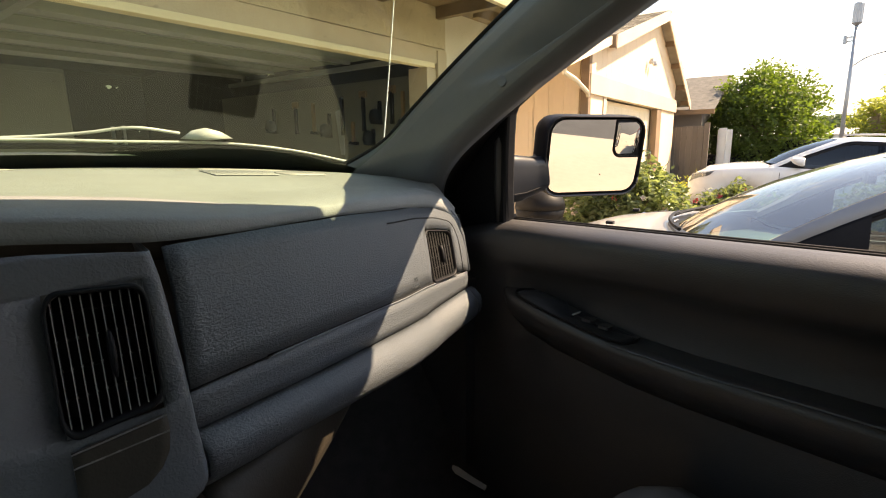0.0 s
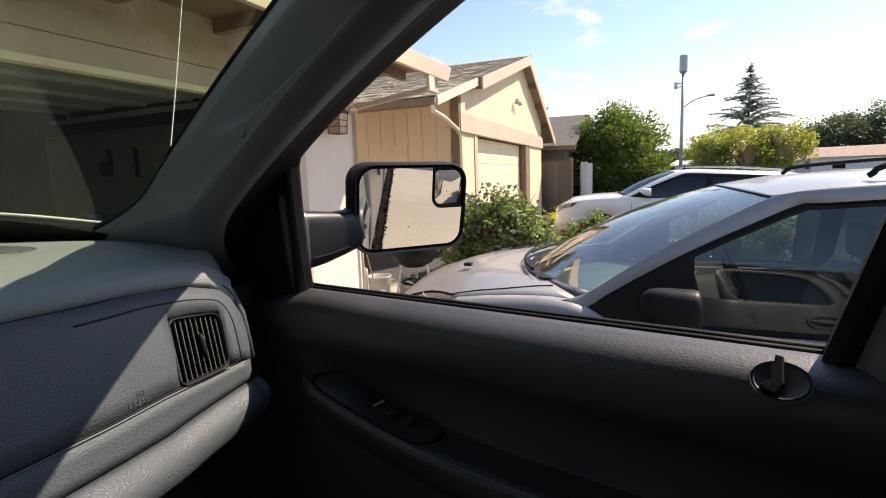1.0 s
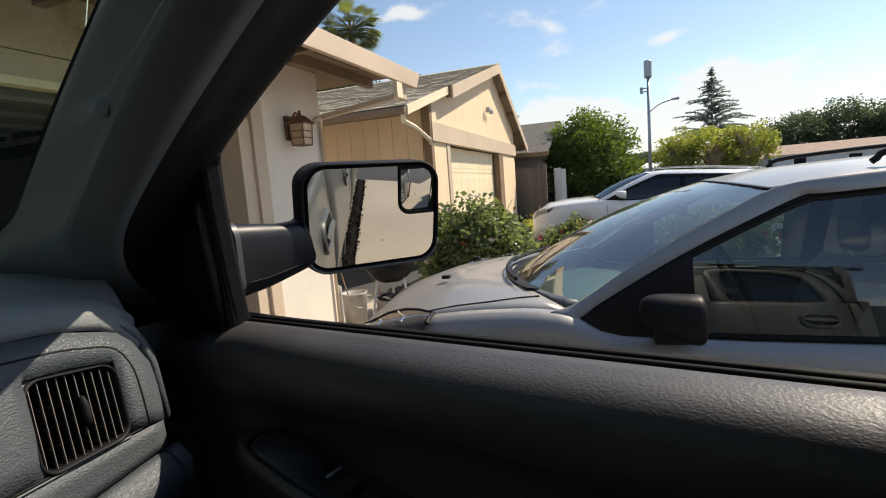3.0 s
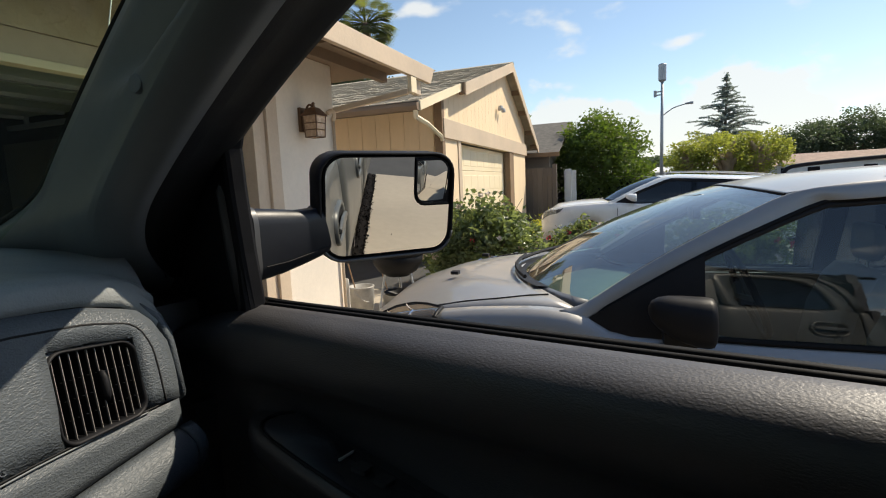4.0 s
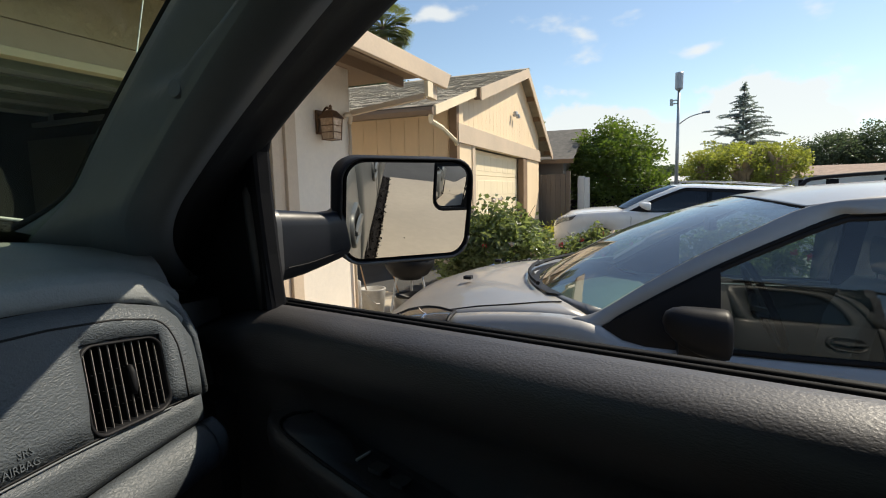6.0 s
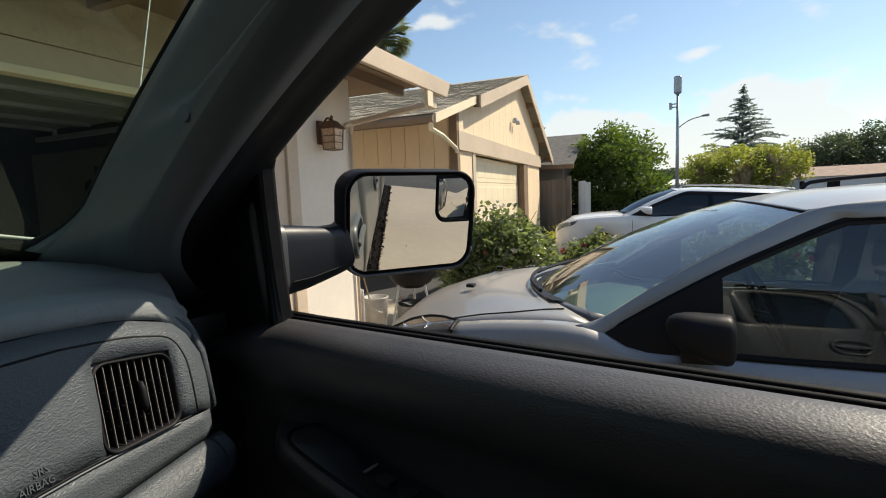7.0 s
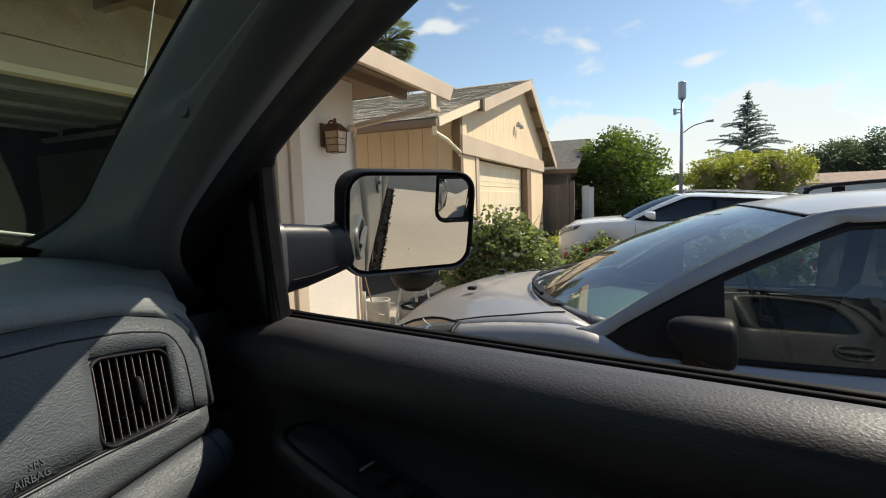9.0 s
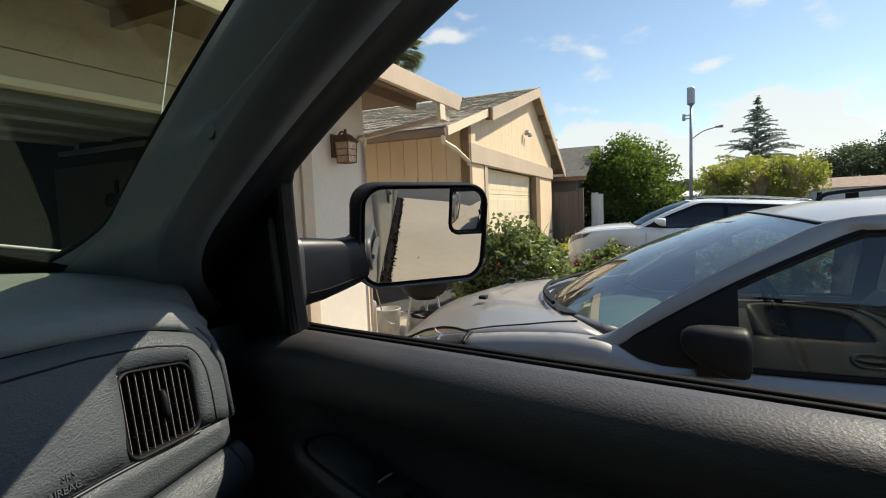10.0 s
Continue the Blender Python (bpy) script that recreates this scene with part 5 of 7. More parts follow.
for n, z, ln, sort in HUNG:
    tool = thing("hand_tool", "dark hand tool hanging on the garage wall", "tool", own, group="tools on the pegboard")
    part("shaft", loft([[(3.80, n + a, z - t), (3.832, n + a * 0.8, z - t), (3.832, n - a * 0.8, z - t), (3.80, n - a, z - t)] for a, t in ((0.014, 0.0), (0.02, ln * 0.3), (0.013, ln * 0.7), (0.02, ln))]), "black" if sort != "hammer" else "brown", tool, bevel=0.003)
    if sort == "saw":
        part("head", loft([[(x, n + a, z - t) for a, t in ((-0.02, 0.1), (0.10, 0.14), (0.05, ln + 0.2), (-0.01, ln + 0.2))] for x in (3.812, 3.816)]), "galv", tool)
    elif sort == "hammer":
        part("head", loft([[(3.80 + o, n + a, z - ln - b) for a, b in ((-0.06, 0.0), (0.05, -0.01), (0.07, 0.02), (-0.06, 0.035))] for o in (0.0, 0.03)]), "black", tool, bevel=0.004)
    elif sort == "drill":
        part("head", spin([(0.001, 0.0), (0.05, 0.01), (0.065, 0.06), (0.05, 0.13), (0.001, 0.15)], (3.765, n + 0.02, z - ln), sides=12), "black", tool, smooth=True)
    else:
        part("head", boxes(((3.80, n - 0.05, z - 0.02), (3.832, n + 0.05, z + 0.05))), "brown", tool, bevel=0.01)
cab = thing("storage_cabinet", "tall pale grey cabinet standing in the dim garage", "cabinet", own)
part("body", boxes(((0.5, 5.6, 0.004), (1.93, 6.2, 2.28))), "cab_grey", cab, bevel=0.01)
for u in (0.52, 1.225):
    dr = part("door", boxes(((u, 5.575, 0.08), (u + 0.69, 5.599, 2.24))), "cab_grey", cab, bevel=0.006)
    part("handle", boxes(((u + (0.60 if u < 1 else 0.06), 5.555, 1.0), (u + (0.62 if u < 1 else 0.08), 5.574, 1.2))), "galv", dr)
bench = thing("work_bench", "wooden work bench with clutter along the garage wall", "work bench", own)
part("top", boxes(((3.25, 3.6, 0.86), (3.83, 6.4, 0.92))), "brown", bench)
for n in (3.65, 6.3):
    for u in (3.3, 3.75):
        part("leg", boxes(((u, n, 0.004), (u + 0.07, n + 0.07, 0.86))), "brown", bench)
for k in range(9):
    n = 3.7 + 0.29 * k
    r, h = 0.05 + 0.035 * ((k * 5) % 3), 0.16 + 0.09 * ((k * 3) % 4)
    c = part("tin_can", spin([(0.001, 0.921), (r, 0.921), (r, 0.921 + h), (r * 0.75, 0.93 + h), (0.001, 0.93 + h)], (3.45 + 0.05 * (k % 3), n, 0), sides=14), ["plastic_white", "galv", "plastic_blue"][k % 3], None)
    c.matrix_basis = own
    tagged(c, "dusty can standing on a work bench", "can", "cans on the bench")

# lantern on the stucco wall
lamp = thing("wall_lantern", "weathered bronze wall lantern with seeded glass on a stucco wall", "wall lamp", own @ Matrix.Translation((4.15, 2.738, 2.0)) @ Matrix.Scale(0.9, 4))
part("back_plate", boxes(((-0.055, -0.03, 0.05), (0.055, 0.0, 0.27))), "bronze", lamp, bevel=0.006)
part("bracket", tube(curve([(0, -0.02, 0.20), (0, -0.09, 0.29), (0, -0.14, 0.26)], 5), 0.010, sides=7), "bronze", lamp, smooth=True)
part("roof_cap", loft([[(a * s, -0.14 + b * s, z) for a, b in ((-0.09, -0.09), (0.09, -0.09), (0.09, 0.09), (-0.09, 0.09))] for s, z in ((1.0, 0.185), (0.92, 0.20), (0.45, 0.255), (0.12, 0.27))]), "bronze", lamp)
part("finial", spin([(0.001, 0.262), (0.018, 0.268), (0.012, 0.285), (0.016, 0.30), (0.001, 0.315)], (0, -0.14, 0), sides=10), "bronze", lamp, smooth=True)
part("glass_body", loft([[(a * s, -0.14 + b * s, z) for a, b in ((-0.07, -0.07), (0.07, -0.07), (0.07, 0.07), (-0.07, 0.07))] for s, z in ((0.85, 0.0), (1.0, 0.185))]), "amber_glass", lamp)
for a in (-1, 1):
    for b in (-1, 1):
        part("cage_bar", tube([(0.062 * a, -0.14 + 0.062 * b, -0.005), (0.073 * a, -0.14 + 0.073 * b, 0.188)], 0.006, sides=5), "bronze", lamp)
for z, s in ((0.06, 0.067), (0.12, 0.070), (-0.004, 0.064)):
    part("cage_ring", tube([(-s, -0.14 - s, z), (s, -0.14 - s, z), (s, -0.14 + s, z), (-s, -0.14 + s, z), (-s, -0.14 - s, z)], 0.0045, sides=5), "bronze", lamp)
pipe = thing("conduit", "painted electrical conduit with a fitting on the house corner", "pipe", own)
part("pipe", tube([(4.575, 2.715, 0.0), (4.575, 2.715, 2.20)], 0.014, sides=8), "trim", pipe, smooth=True)
part("elbow", tube(curve([(4.575, 2.715, 2.18), (4.575, 2.70, 2.24), (4.53, 2.70, 2.26), (4.50, 2.72, 2.24)], 4), 0.02, sides=8), "trim", pipe, smooth=True)

# ---- the neighbouring house ----
nh = thing("neighbour_house", "cream timber house with a front gable and grey shingle roof", "house", nxt)
WN = 3.15
RIDGE, RZ, EL, EZ, ER, ERZ, START = 14.29, 4.705, 7.80, 2.83, 18.245, 2.716, 9.947
roof_z = lambda u: RZ - (RIDGE - u) * (RZ - EZ) / (RIDGE - EL) if u < RIDGE else RZ - (u - RIDGE) * (RZ - ERZ) / (ER - RIDGE)
part("side_wall_backing", boxes(((9.25, WN + 0.1, 0.0), (9.35, 11.0, 3.15))), "groove", nh)
n = WN + 0.16
k = 0
while n < 8.2:
    w = 0.285
    part("siding_board", boxes(((9.225, n, 0.1), (9.25, n + w, 3.12))), "cream", nh, bevel=0.003)
    n += w + 0.007
part("hatch_frame", boxes(((9.20, 4.20, 1.2), (9.225, 4.86, 2.22))), "cream", nh)
part("hatch", boxes(((9.19, 4.27, 1.25), (9.20, 4.79, 2.14))), "cream", nh, bevel=0.004)
part("gable_backing", loft([[(u, WN + o, z) for u, z in ((9.3, 2.42), (17.0, 2.42), (17.0, roof_z(17.0) - 0.12), (RIDGE, RZ - 0.14), (9.3, roof_z(9.3) - 0.12))] for o in (0.03, 0.12)]), "groove", nh)
u = 9.36
while u < 16.95:
    w = min(0.285, 16.98 - u)
    za, zb = roof_z(u) - 0.14, roof_z(u + w) - 0.14
    part("gable_board", loft([[(u, WN + o, 2.42), (u + w, WN + o, 2.42), (u + w, WN + o, zb), (u, WN + o, za)] for o in (0.0, 0.03)]), "cream", nh)
    u += w + 0.005
for lo, hi in (((9.3, WN, 0.0), (10.08, WN + 0.12, 2.42)), ((15.12, WN, 0.0), (17.0, WN + 0.12, 2.42)), ((16.9, WN + 0.12, 0.0), (17.0, 11.0, 2.7))):
    part("front_wall", boxes((lo, hi)), "cream", nh, "cream painted front wall")
part("band_board", boxes(((9.22, WN - 0.05, 2.41), (17.06, WN, 2.76))), "beige", nh, "beige painted band board", bevel=0.006)
part("corner_post", boxes(((9.16, WN - 0.03, 0.0), (9.30, WN + 0.12, 3.12))), "brown", nh, "brown stained corner post", bevel=0.006)
part("door_casing", boxes(((10.08, WN - 0.02, 0.0), (10.26, WN + 0.1, 2.41))), "trim", nh)
part("door_casing", boxes(((14.62, WN - 0.03, 0.0), (15.12, WN + 0.12, 2.41))), "brown", nh, "brown stained door post")
gd = new("garage_door")
gd.parent = nh
part("reveal", boxes(((10.26, WN + 0.22, 0.2), (14.62, WN + 0.3, 2.41))), "groove", gd)
for r in range(4):
    z0 = 0.26 + 0.535 * r
    sec = part("door_section", boxes(((10.28, WN + 0.16, z0), (14.60, WN + 0.21, z0 + 0.528))), "gdoor", gd, bevel=0.006)
    for c in range(8):
        a = 10.36 + c * 0.53
        part("raised_panel", loft([[(uu, WN + o, zz) for uu, zz in ((a + i, z0 + 0.08 + i), (a + 0.45 - i, z0 + 0.08 + i), (a + 0.45 - i, z0 + 0.45 - i), (a + i, z0 + 0.45 - i))] for i, o in ((0.0, 0.162), (0.03, 0.155))]), "gdoor", sec)
# roof: deck, barge boards, rafters, gutter
FRONT = 2.92
roof_part = part("roof_deck", loft([[(EL, y0, EZ), (RIDGE, y0, RZ), (RIDGE, y0, RZ - 0.08), (EL, y0, EZ - 0.08)] for y0 in (3.0, 11.0)]), "rafter", nh, "boarded roof underside")
part("underlay", loft([[(EL + 0.02, y0, EZ + 0.006), (RIDGE, y0, RZ + 0.002), (RIDGE, y0, RZ + 0.0005), (EL + 0.02, y0, EZ + 0.0045)] for y0 in (3.02, 10.9)]), "shingle_dark", nh)
part("roof_deck", loft([[(START, y0, roof_z(START)), (RIDGE, y0, RZ), (RIDGE, y0, RZ - 0.06), (START, y0, roof_z(START) - 0.06)] for y0 in (FRONT + 0.004, 3.0)]), "rafter", nh)
part("roof_deck", loft([[(RIDGE, y0, RZ), (ER, y0, ERZ), (ER, y0, ERZ - 0.08), (RIDGE, y0, RZ - 0.08)] for y0 in (FRONT + 0.02, 11.0)]), "shingle", nh)
for a, b in (((START, roof_z(START)), (RIDGE, RZ)), ((RIDGE, RZ), (ER, ERZ))):
    part("barge_board", loft([[(a[0], FRONT + o, a[1] + 0.02), (b[0], FRONT + o, b[1] + 0.02), (b[0], FRONT + o, b[1] - 0.22), (a[0], FRONT + o, a[1] - 0.22)] for o in (-0.03, 0.0)]), "beige", nh, "tan painted barge board")
part("eave_return", boxes(((START - 0.06, FRONT - 0.02, roof_z(START) - 0.20), (START, 3.02, roof_z(START) + 0.01))), "brown", nh)
part("side_barge", loft([[(EL, 3.0 + o, EZ + 0.01), (START, 3.0 + o, roof_z(START) + 0.01), (START, 3.0 + o, roof_z(START) - 0.13), (EL, 3.0 + o, EZ - 0.13)] for o in (-0.04, 0.0)]), "gdoor", nh, "pale painted barge board")
for uu in (15.2, 16.1, 17.1, 17.9):
    part("outlooker", boxes(((uu, FRONT, roof_z(uu) - 0.22), (uu + 0.09, WN, roof_z(uu) - 0.09))), "brown", nh)
part("gutter", loft([[(EL + a, y0, EZ - 0.02 + b) for a, b in ((0, 0), (-0.10, 0.0), (-0.11, -0.05), (-0.08, -0.11), (0, -0.12))] for y0 in (2.98, 11.0)]), "rafter", nh, "brown painted gutter")
part("downspout", tube([(EL - 0.04, 3.03, EZ - 0.12), (EL - 0.02, 3.04, EZ - 0.22), (8.3, 3.06, 2.56), (9.10, 3.12, 2.42), (9.15, 3.12, 2.36)], 0.04, sides=6), "gdoor", nh)
part("floodlight", spin([(0.001, 0.0), (0.06, 0.0), (0.075, 0.05), (0.05, 0.12), (0.001, 0.13)], (13.38, WN - 0.1, 3.38), sides=12), "galv", nh)
part("floodlight", spin([(0.001, 0.0), (0.05, 0.0), (0.06, 0.04), (0.04, 0.10), (0.001, 0.11)], (13.6, WN - 0.12, 3.36), sides=12), "galv", nh)

# shingles of the slope that faces the truck
srng = random.Random(5)
SW, SE = 0.29, 0.14
slope_len = math.hypot(RIDGE - EL, RZ - EZ)
ang = math.atan2(RZ - EZ, RIDGE - EL)
dirs = Vector((math.cos(ang), 0, math.sin(ang)))
up = Vector((-math.sin(ang), 0, math.cos(ang)))
metas = []
for v in range(4):
    bm = bmesh.new()
    wv = SW - 0.006 - 0.012 * (v % 2)
    tk = 0.010 + 0.003 * v
    loft([[dirs * a + Vector((0, b, 0)) + up * c for b, a, c in ((0, 0, 0.0), (wv, 0, 0.0), (wv, 0, tk), (0, 0, tk))], [dirs * (SE * 1.25) + Vector((0, b, 0)) + up * c for b, c in ((0, 0.0), (wv, 0.0), (wv, 0.003), (0, 0.003))]], bm)
    me = bpy.data.meshes.new("shingle")
    bmesh.ops.recalc_face_normals(bm, faces=bm.faces)
    bm.to_mesh(me)
    bm.free()
    me.materials.append(M["shingle"])
    metas.append(me)
rest_v, rest_f, made = [], [], 0
rows_n = int(slope_len / SE)
for r in range(rows_n):
    base = Vector((EL, 0, EZ)) + dirs * (r * SE) + up * 0.004
    y = 3.0 if base.x < START else FRONT - 0.02
    y -= srng.random() * SW * 0.5 if base.x < START else 0.0
    y = max(y, 2.98 if base.x < START else FRONT - 0.03)
    while y < 10.8:
        me = metas[srng.randrange(4)]
        p = base + Vector((0, y, 0)) + up * (0.004 + srng.uniform(0, 0.003)) + dirs * srng.uniform(-0.012, 0.012)
        if made < 300 and y < 5.4 and r > 5:
            ob = new("shingle", me)
            ob.parent, ob.location = roof_part, p
            made += 1
        else:
            i0 = len(rest_v)
            rest_v += [v.co + p for v in me.vertices]
            rest_f += [tuple(i0 + i for i in q.vertices) for q in me.polygons]
        y += SW
tagged(from_arrays("shingles", [tuple(v) for v in rest_v], rest_f, "shingle_rest", roof_part), kind="stuff")
tagged(from_arrays("ridge_cap", [(RIDGE - 0.12, 2.885, RZ - 0.01), (RIDGE, 2.885, RZ + 0.04), (RIDGE + 0.12, 2.885, RZ - 0.03), (RIDGE - 0.12, 11, RZ - 0.01), (RIDGE, 11, RZ + 0.04), (RIDGE + 0.12, 11, RZ - 0.03)], [(0, 1, 4, 3), (1, 2, 5, 4)], "shingle", roof_part))


# ---- vehicles ----
def car(name, label, category, m, paint, c, group=""):
    """A parked car, nose to +y, its middle on x 0. c: its measures."""
    v = thing(name, label, category, m, group)
    W = c["half"]
    top = lambda y: float(np.interp(y, [p[0] for p in c["shoulder"]], [p[1] for p in c["shoulder"]]))
    wid = lambda y: float(np.interp(y, [p[0] for p in c["width"]], [p[1] for p in c["width"]]))
    y_tail, y_nose = c["width"][0][0], c["width"][-1][0]
    ys = [float(t) for t in np.linspace(y_tail, y_nose, 60)]
    arches = c["arches"]
    for s in (-1, 1):
        bm = bmesh.new()
        rows = []
        for y in ys:
            w, z = wid(y), top(y)
            low = c["low"]
            for ya in arches:
                dd = abs(y - ya)
                if dd < c["wheel"] + 0.06:
                    low = max(low, c["wheel"] + math.sqrt((c["wheel"] + 0.06) ** 2 - dd * dd))
            mid = low + (z - low) * 0.5
            rows.append([(s * (w - 0.085), y, z), (s * (w - 0.045), y, z - 0.008), (s * (w - 0.018), y, z - 0.035), (s * (w - 0.004), y, z - 0.10), (s * w, y, (z - 0.10) * 0.6 + mid * 0.4), (s * (w - 0.003), y, mid), (s * (w - 0.02), y, low)])
        sheet(rows, bm)
        part("body_side", bm, paint, v, smooth=True, solid=0.015)
    # hood
    hy0, hz0, hy1, hz1 = c["cowl"]
    rows = []
    for t in np.linspace(0, 1, 16):
        row = []
        for f in np.linspace(-1, 1, 21):
            yc = hy0 + (hy1 - hy0) * f * f
            y = yc + (y_nose - 0.04 - abs(f) ** 3 * c["nose_sweep"] - yc) * t
            ze, zc = top(y), float(np.interp(t, [p[0] for p in c["hood"]], [p[1] for p in c["hood"]]))
            w = (wid(y) - 0.088) * f
            row.append((w, y, ze + (zc - ze) * (1 - abs(f) ** 2.6)))
        rows.append(row)
    rows_hood = rows

    def hood_at(f, t, lift=0.0):
        yc = hy0 + (hy1 - hy0) * f * f
        y = yc + (y_nose - 0.04 - abs(f) ** 3 * c["nose_sweep"] - yc) * t
        zc = float(np.interp(t, [p[0] for p in c["hood"]], [p[1] for p in c["hood"]]))
        return Vector(((wid(y) - 0.088) * f, y, top(y) + (zc - top(y)) * (1 - abs(f) ** 2.6) + lift))

    part("hood", sheet(rows), paint, v, smooth=True, solid=0.012)
    part("front_end", sheet([[((wid(y_nose) + 0.10 * k) * f, y_nose - 0.02 + 0.05 * k - abs(f) ** 3 * (c["nose_sweep"] + 0.1), z) for f in np.linspace(-1, 1, 15)] for k, z in ((0, top(y_nose) - 0.005), (1, top(y_nose) - 0.12), (1.2, 0.45), (1, c["low"]))]), paint, v, smooth=True, solid=0.015)
    # windshield, roof, tail
    ty0, tz0, ty1, tz1, tw = c["screen_top"]
    bot = [((W - 0.10) * f, hy0 - 0.015 + (c["screen_foot"][0] - hy0) * f * f, hz0 + (c["screen_foot"][1] - hz0) * f * f) for f in np.linspace(-1, 1, 15)]
    tpl = [(tw * f, ty0 + (ty1 - ty0) * f * f, tz0 + (tz1 - tz0) * f * f) for f in np.linspace(-1, 1, 15)]
    ws_rows = []
    for t in np.linspace(0, 1, 9):
        ws_rows.append([Vector(b).lerp(Vector(e), float(t)) + Vector((0, 0.03, 0.045)) * math.sin(math.pi * t) * (1 - 0.65 * (abs(b[0]) / (W - 0.10)) ** 3) for b, e in zip(bot, tpl)])
    part("windshield", sheet(ws_rows), c["screen_glass"], v, smooth=True)
    if c.get("wipers"):
        part("shade_band", sheet([[p + Vector((0, -0.004, -0.003)) for p in ws_rows[k]] for k in (7, 8)]), "shade_glass", v, "blue tinted shade band", smooth=True)
    across = [-1, -0.985] + [float(f) for f in np.linspace(-0.92, 0.92, 13)] + [0.985, 1]
    rows = [[Vector((tw * f, ty0 + (ty1 - ty0) * f * f, tz0 + (tz1 - tz0) * f * f + 0.004)) for f in across]]
    for y, ze, zc, w in c["roof"]:
        rows.append([Vector((w * f, y, ze + (zc - ze) * (1 - abs(f) ** 3))) for f in across])
    rows.insert(1, [a.lerp(b, 0.05) for a, b in zip(rows[0], rows[1])])
    rows.insert(-1, [a.lerp(b, 0.98) for a, b in zip(rows[-2], rows[-1])])
    roof = part("roof", sheet(rows), paint, v, smooth=True, solid=0.015)
    part("roof_trim", tube([p + Vector((0, 0.004, -0.002)) for p in ws_rows[-1]], 0.006, sides=6), "rubber", v)
    # cabin sides: pillars, rail, glass
    foot = Vector((bot[-1][0], bot[-1][1], bot[-1][2]))
    head = Vector(tpl[-1])
    rail = [head] + [Vector((w, y, ze)) for y, ze, zc, w in c["roof"]]
    d0 = c["dlo"]
    gx0 = wid(0.0) - 0.075
    glass_x = lambda z: gx0 - 0.15 * (z - 1.0) - c.get("tumble", 0.33) * (z - 1.0) ** 2
    for s in (-1, 1):
        F = lambda p: Vector((s * p[0], p[1], p[2]))
        mid = [Vector(ws_rows[k][-1]) for k in range(9)]
        outer = []
        for k, p in enumerate(mid):
            t = k / 8
            q = p + Vector((0.0, -0.075 - 0.05 * t, -0.035 - 0.01 * t)) * c.get("pillar", 1.0)
            q.x = max(glass_x(q.z), p.x + 0.02)
            outer.append(q)
        inner_line = [p + Vector((0.012, 0.0, 0.0)) for p in mid]
        up_line = [outer[-1]] + [Vector((max(glass_x(ze - 0.055), w + 0.02), y, ze - 0.055)) for y, ze, zc, w in c["roof"]]
        ins, outs = curve([inner_line[0] + Vector((0.03, 0.10, -0.03))] + inner_line[::2] + rail[1:], 4), curve([outer[0] + Vector((0.03, 0.09, -0.05))] + outer[::2] + up_line[1:], 4)
        part("side_frame", sheet([[F(a.lerp(b, f) + Vector((o, 0, o * 0.5))) for a, b in zip(ins, outs)] for f, o in ((0.0, 0.0), (0.05, 0.002), (0.3, 0.006), (0.65, 0.007), (0.95, 0.003), (1.0, 0.002))]), paint, v, "painted windshield pillar and roof rail", smooth=True, solid=0.02)
        # dark frame line and glass
        edge = [Vector((glass_x(p.z), p.y, p.z)) for p in outs]
        belt = [Vector((glass_x(top(p.y)), p.y, top(p.y) + 0.002)) for p in edge]
        part("window_seal", tube([F(p) for p in edge], 0.010, sides=6), "rubber", v)
        # black frame inside the painted edge
        rim = []
        for p, b in zip(edge, belt):
            h = min(c.get("frame", 0.05), max(0.0, p.z - b.z))
            rim.append(Vector((glass_x(p.z - h) + 0.004, p.y, p.z - h)))
        part("window_frame", sheet([[F(p + Vector((0.004, 0, 0))) for p in edge], [F(p) for p in rim]]), "black", v, smooth=True, solid=0.006)
        n_sail = sum(1 for p in edge if p.y > d0["sail"])
        def pane_rows(points):
            rows_g = []
            for t in (0.0, 0.2, 0.4, 0.6, 0.8, 1.0):
                row_g = []
                for b, e in points:
                    z = b.z + (e.z - b.z) * t
                    row_g.append(F((glass_x(z), b.y, z)))
                rows_g.append(row_g)
            return rows_g
        pairs = list(zip(belt, edge))
        part("sail_panel", sheet([[p + F((0.012, 0, 0)) for p in row] for row in pane_rows([(b - Vector((0, 0, 0.030)), e) for b, e in pairs[:n_sail + 1]])]), "black", v, "black plastic sail panel", solid=0.01)
        k_b = min(range(len(edge)), key=lambda k: abs(edge[k].y - d0["uprights"][0]))
        dense = []
        for (b0, e0), (b1, e1) in zip(pairs[n_sail:], pairs[n_sail + 1:]):
            for q in range(6):
                y = b0.y + (b1.y - b0.y) * q / 6
                dense.append((Vector((0, y, top(y) + 0.002)), e0.lerp(e1, q / 6)))
        dense.append(pairs[-1])
        yb = d0["uprights"][0] if s < 0 else d0.get("far_tint", d0["uprights"][0])
        part("side_glass", sheet(pane_rows([p for p in dense if p[0].y > yb - 0.06])), c["side_glass"], v, smooth=True)
        part("rear_side_glass", sheet(pane_rows([p for p in dense if p[0].y < yb + 0.06])), "dark_glass", v, smooth=True)
        part("belt_strip", tube([F(p + Vector((0.01, 0, 0.002))) for p in belt[n_sail - 1:]], 0.011, sides=6), "rubber", v)
        for yb in d0["uprights"]:
            i = min(range(len(edge)), key=lambda k: abs(edge[k].y - yb))
            e = edge[i]
            b = belt[i]
            part("door_upright", loft([[F((x, yb + dy - 0.04 * t, z)) for x, dy in ((q.x + 0.006, 0.05), (q.x + 0.006, -0.05), (q.x - 0.03, -0.05), (q.x - 0.03, 0.05))] for q, z, t in ((b, b.z - 0.02, 0.0), (e, e.z, 1.0))]), "black", v)
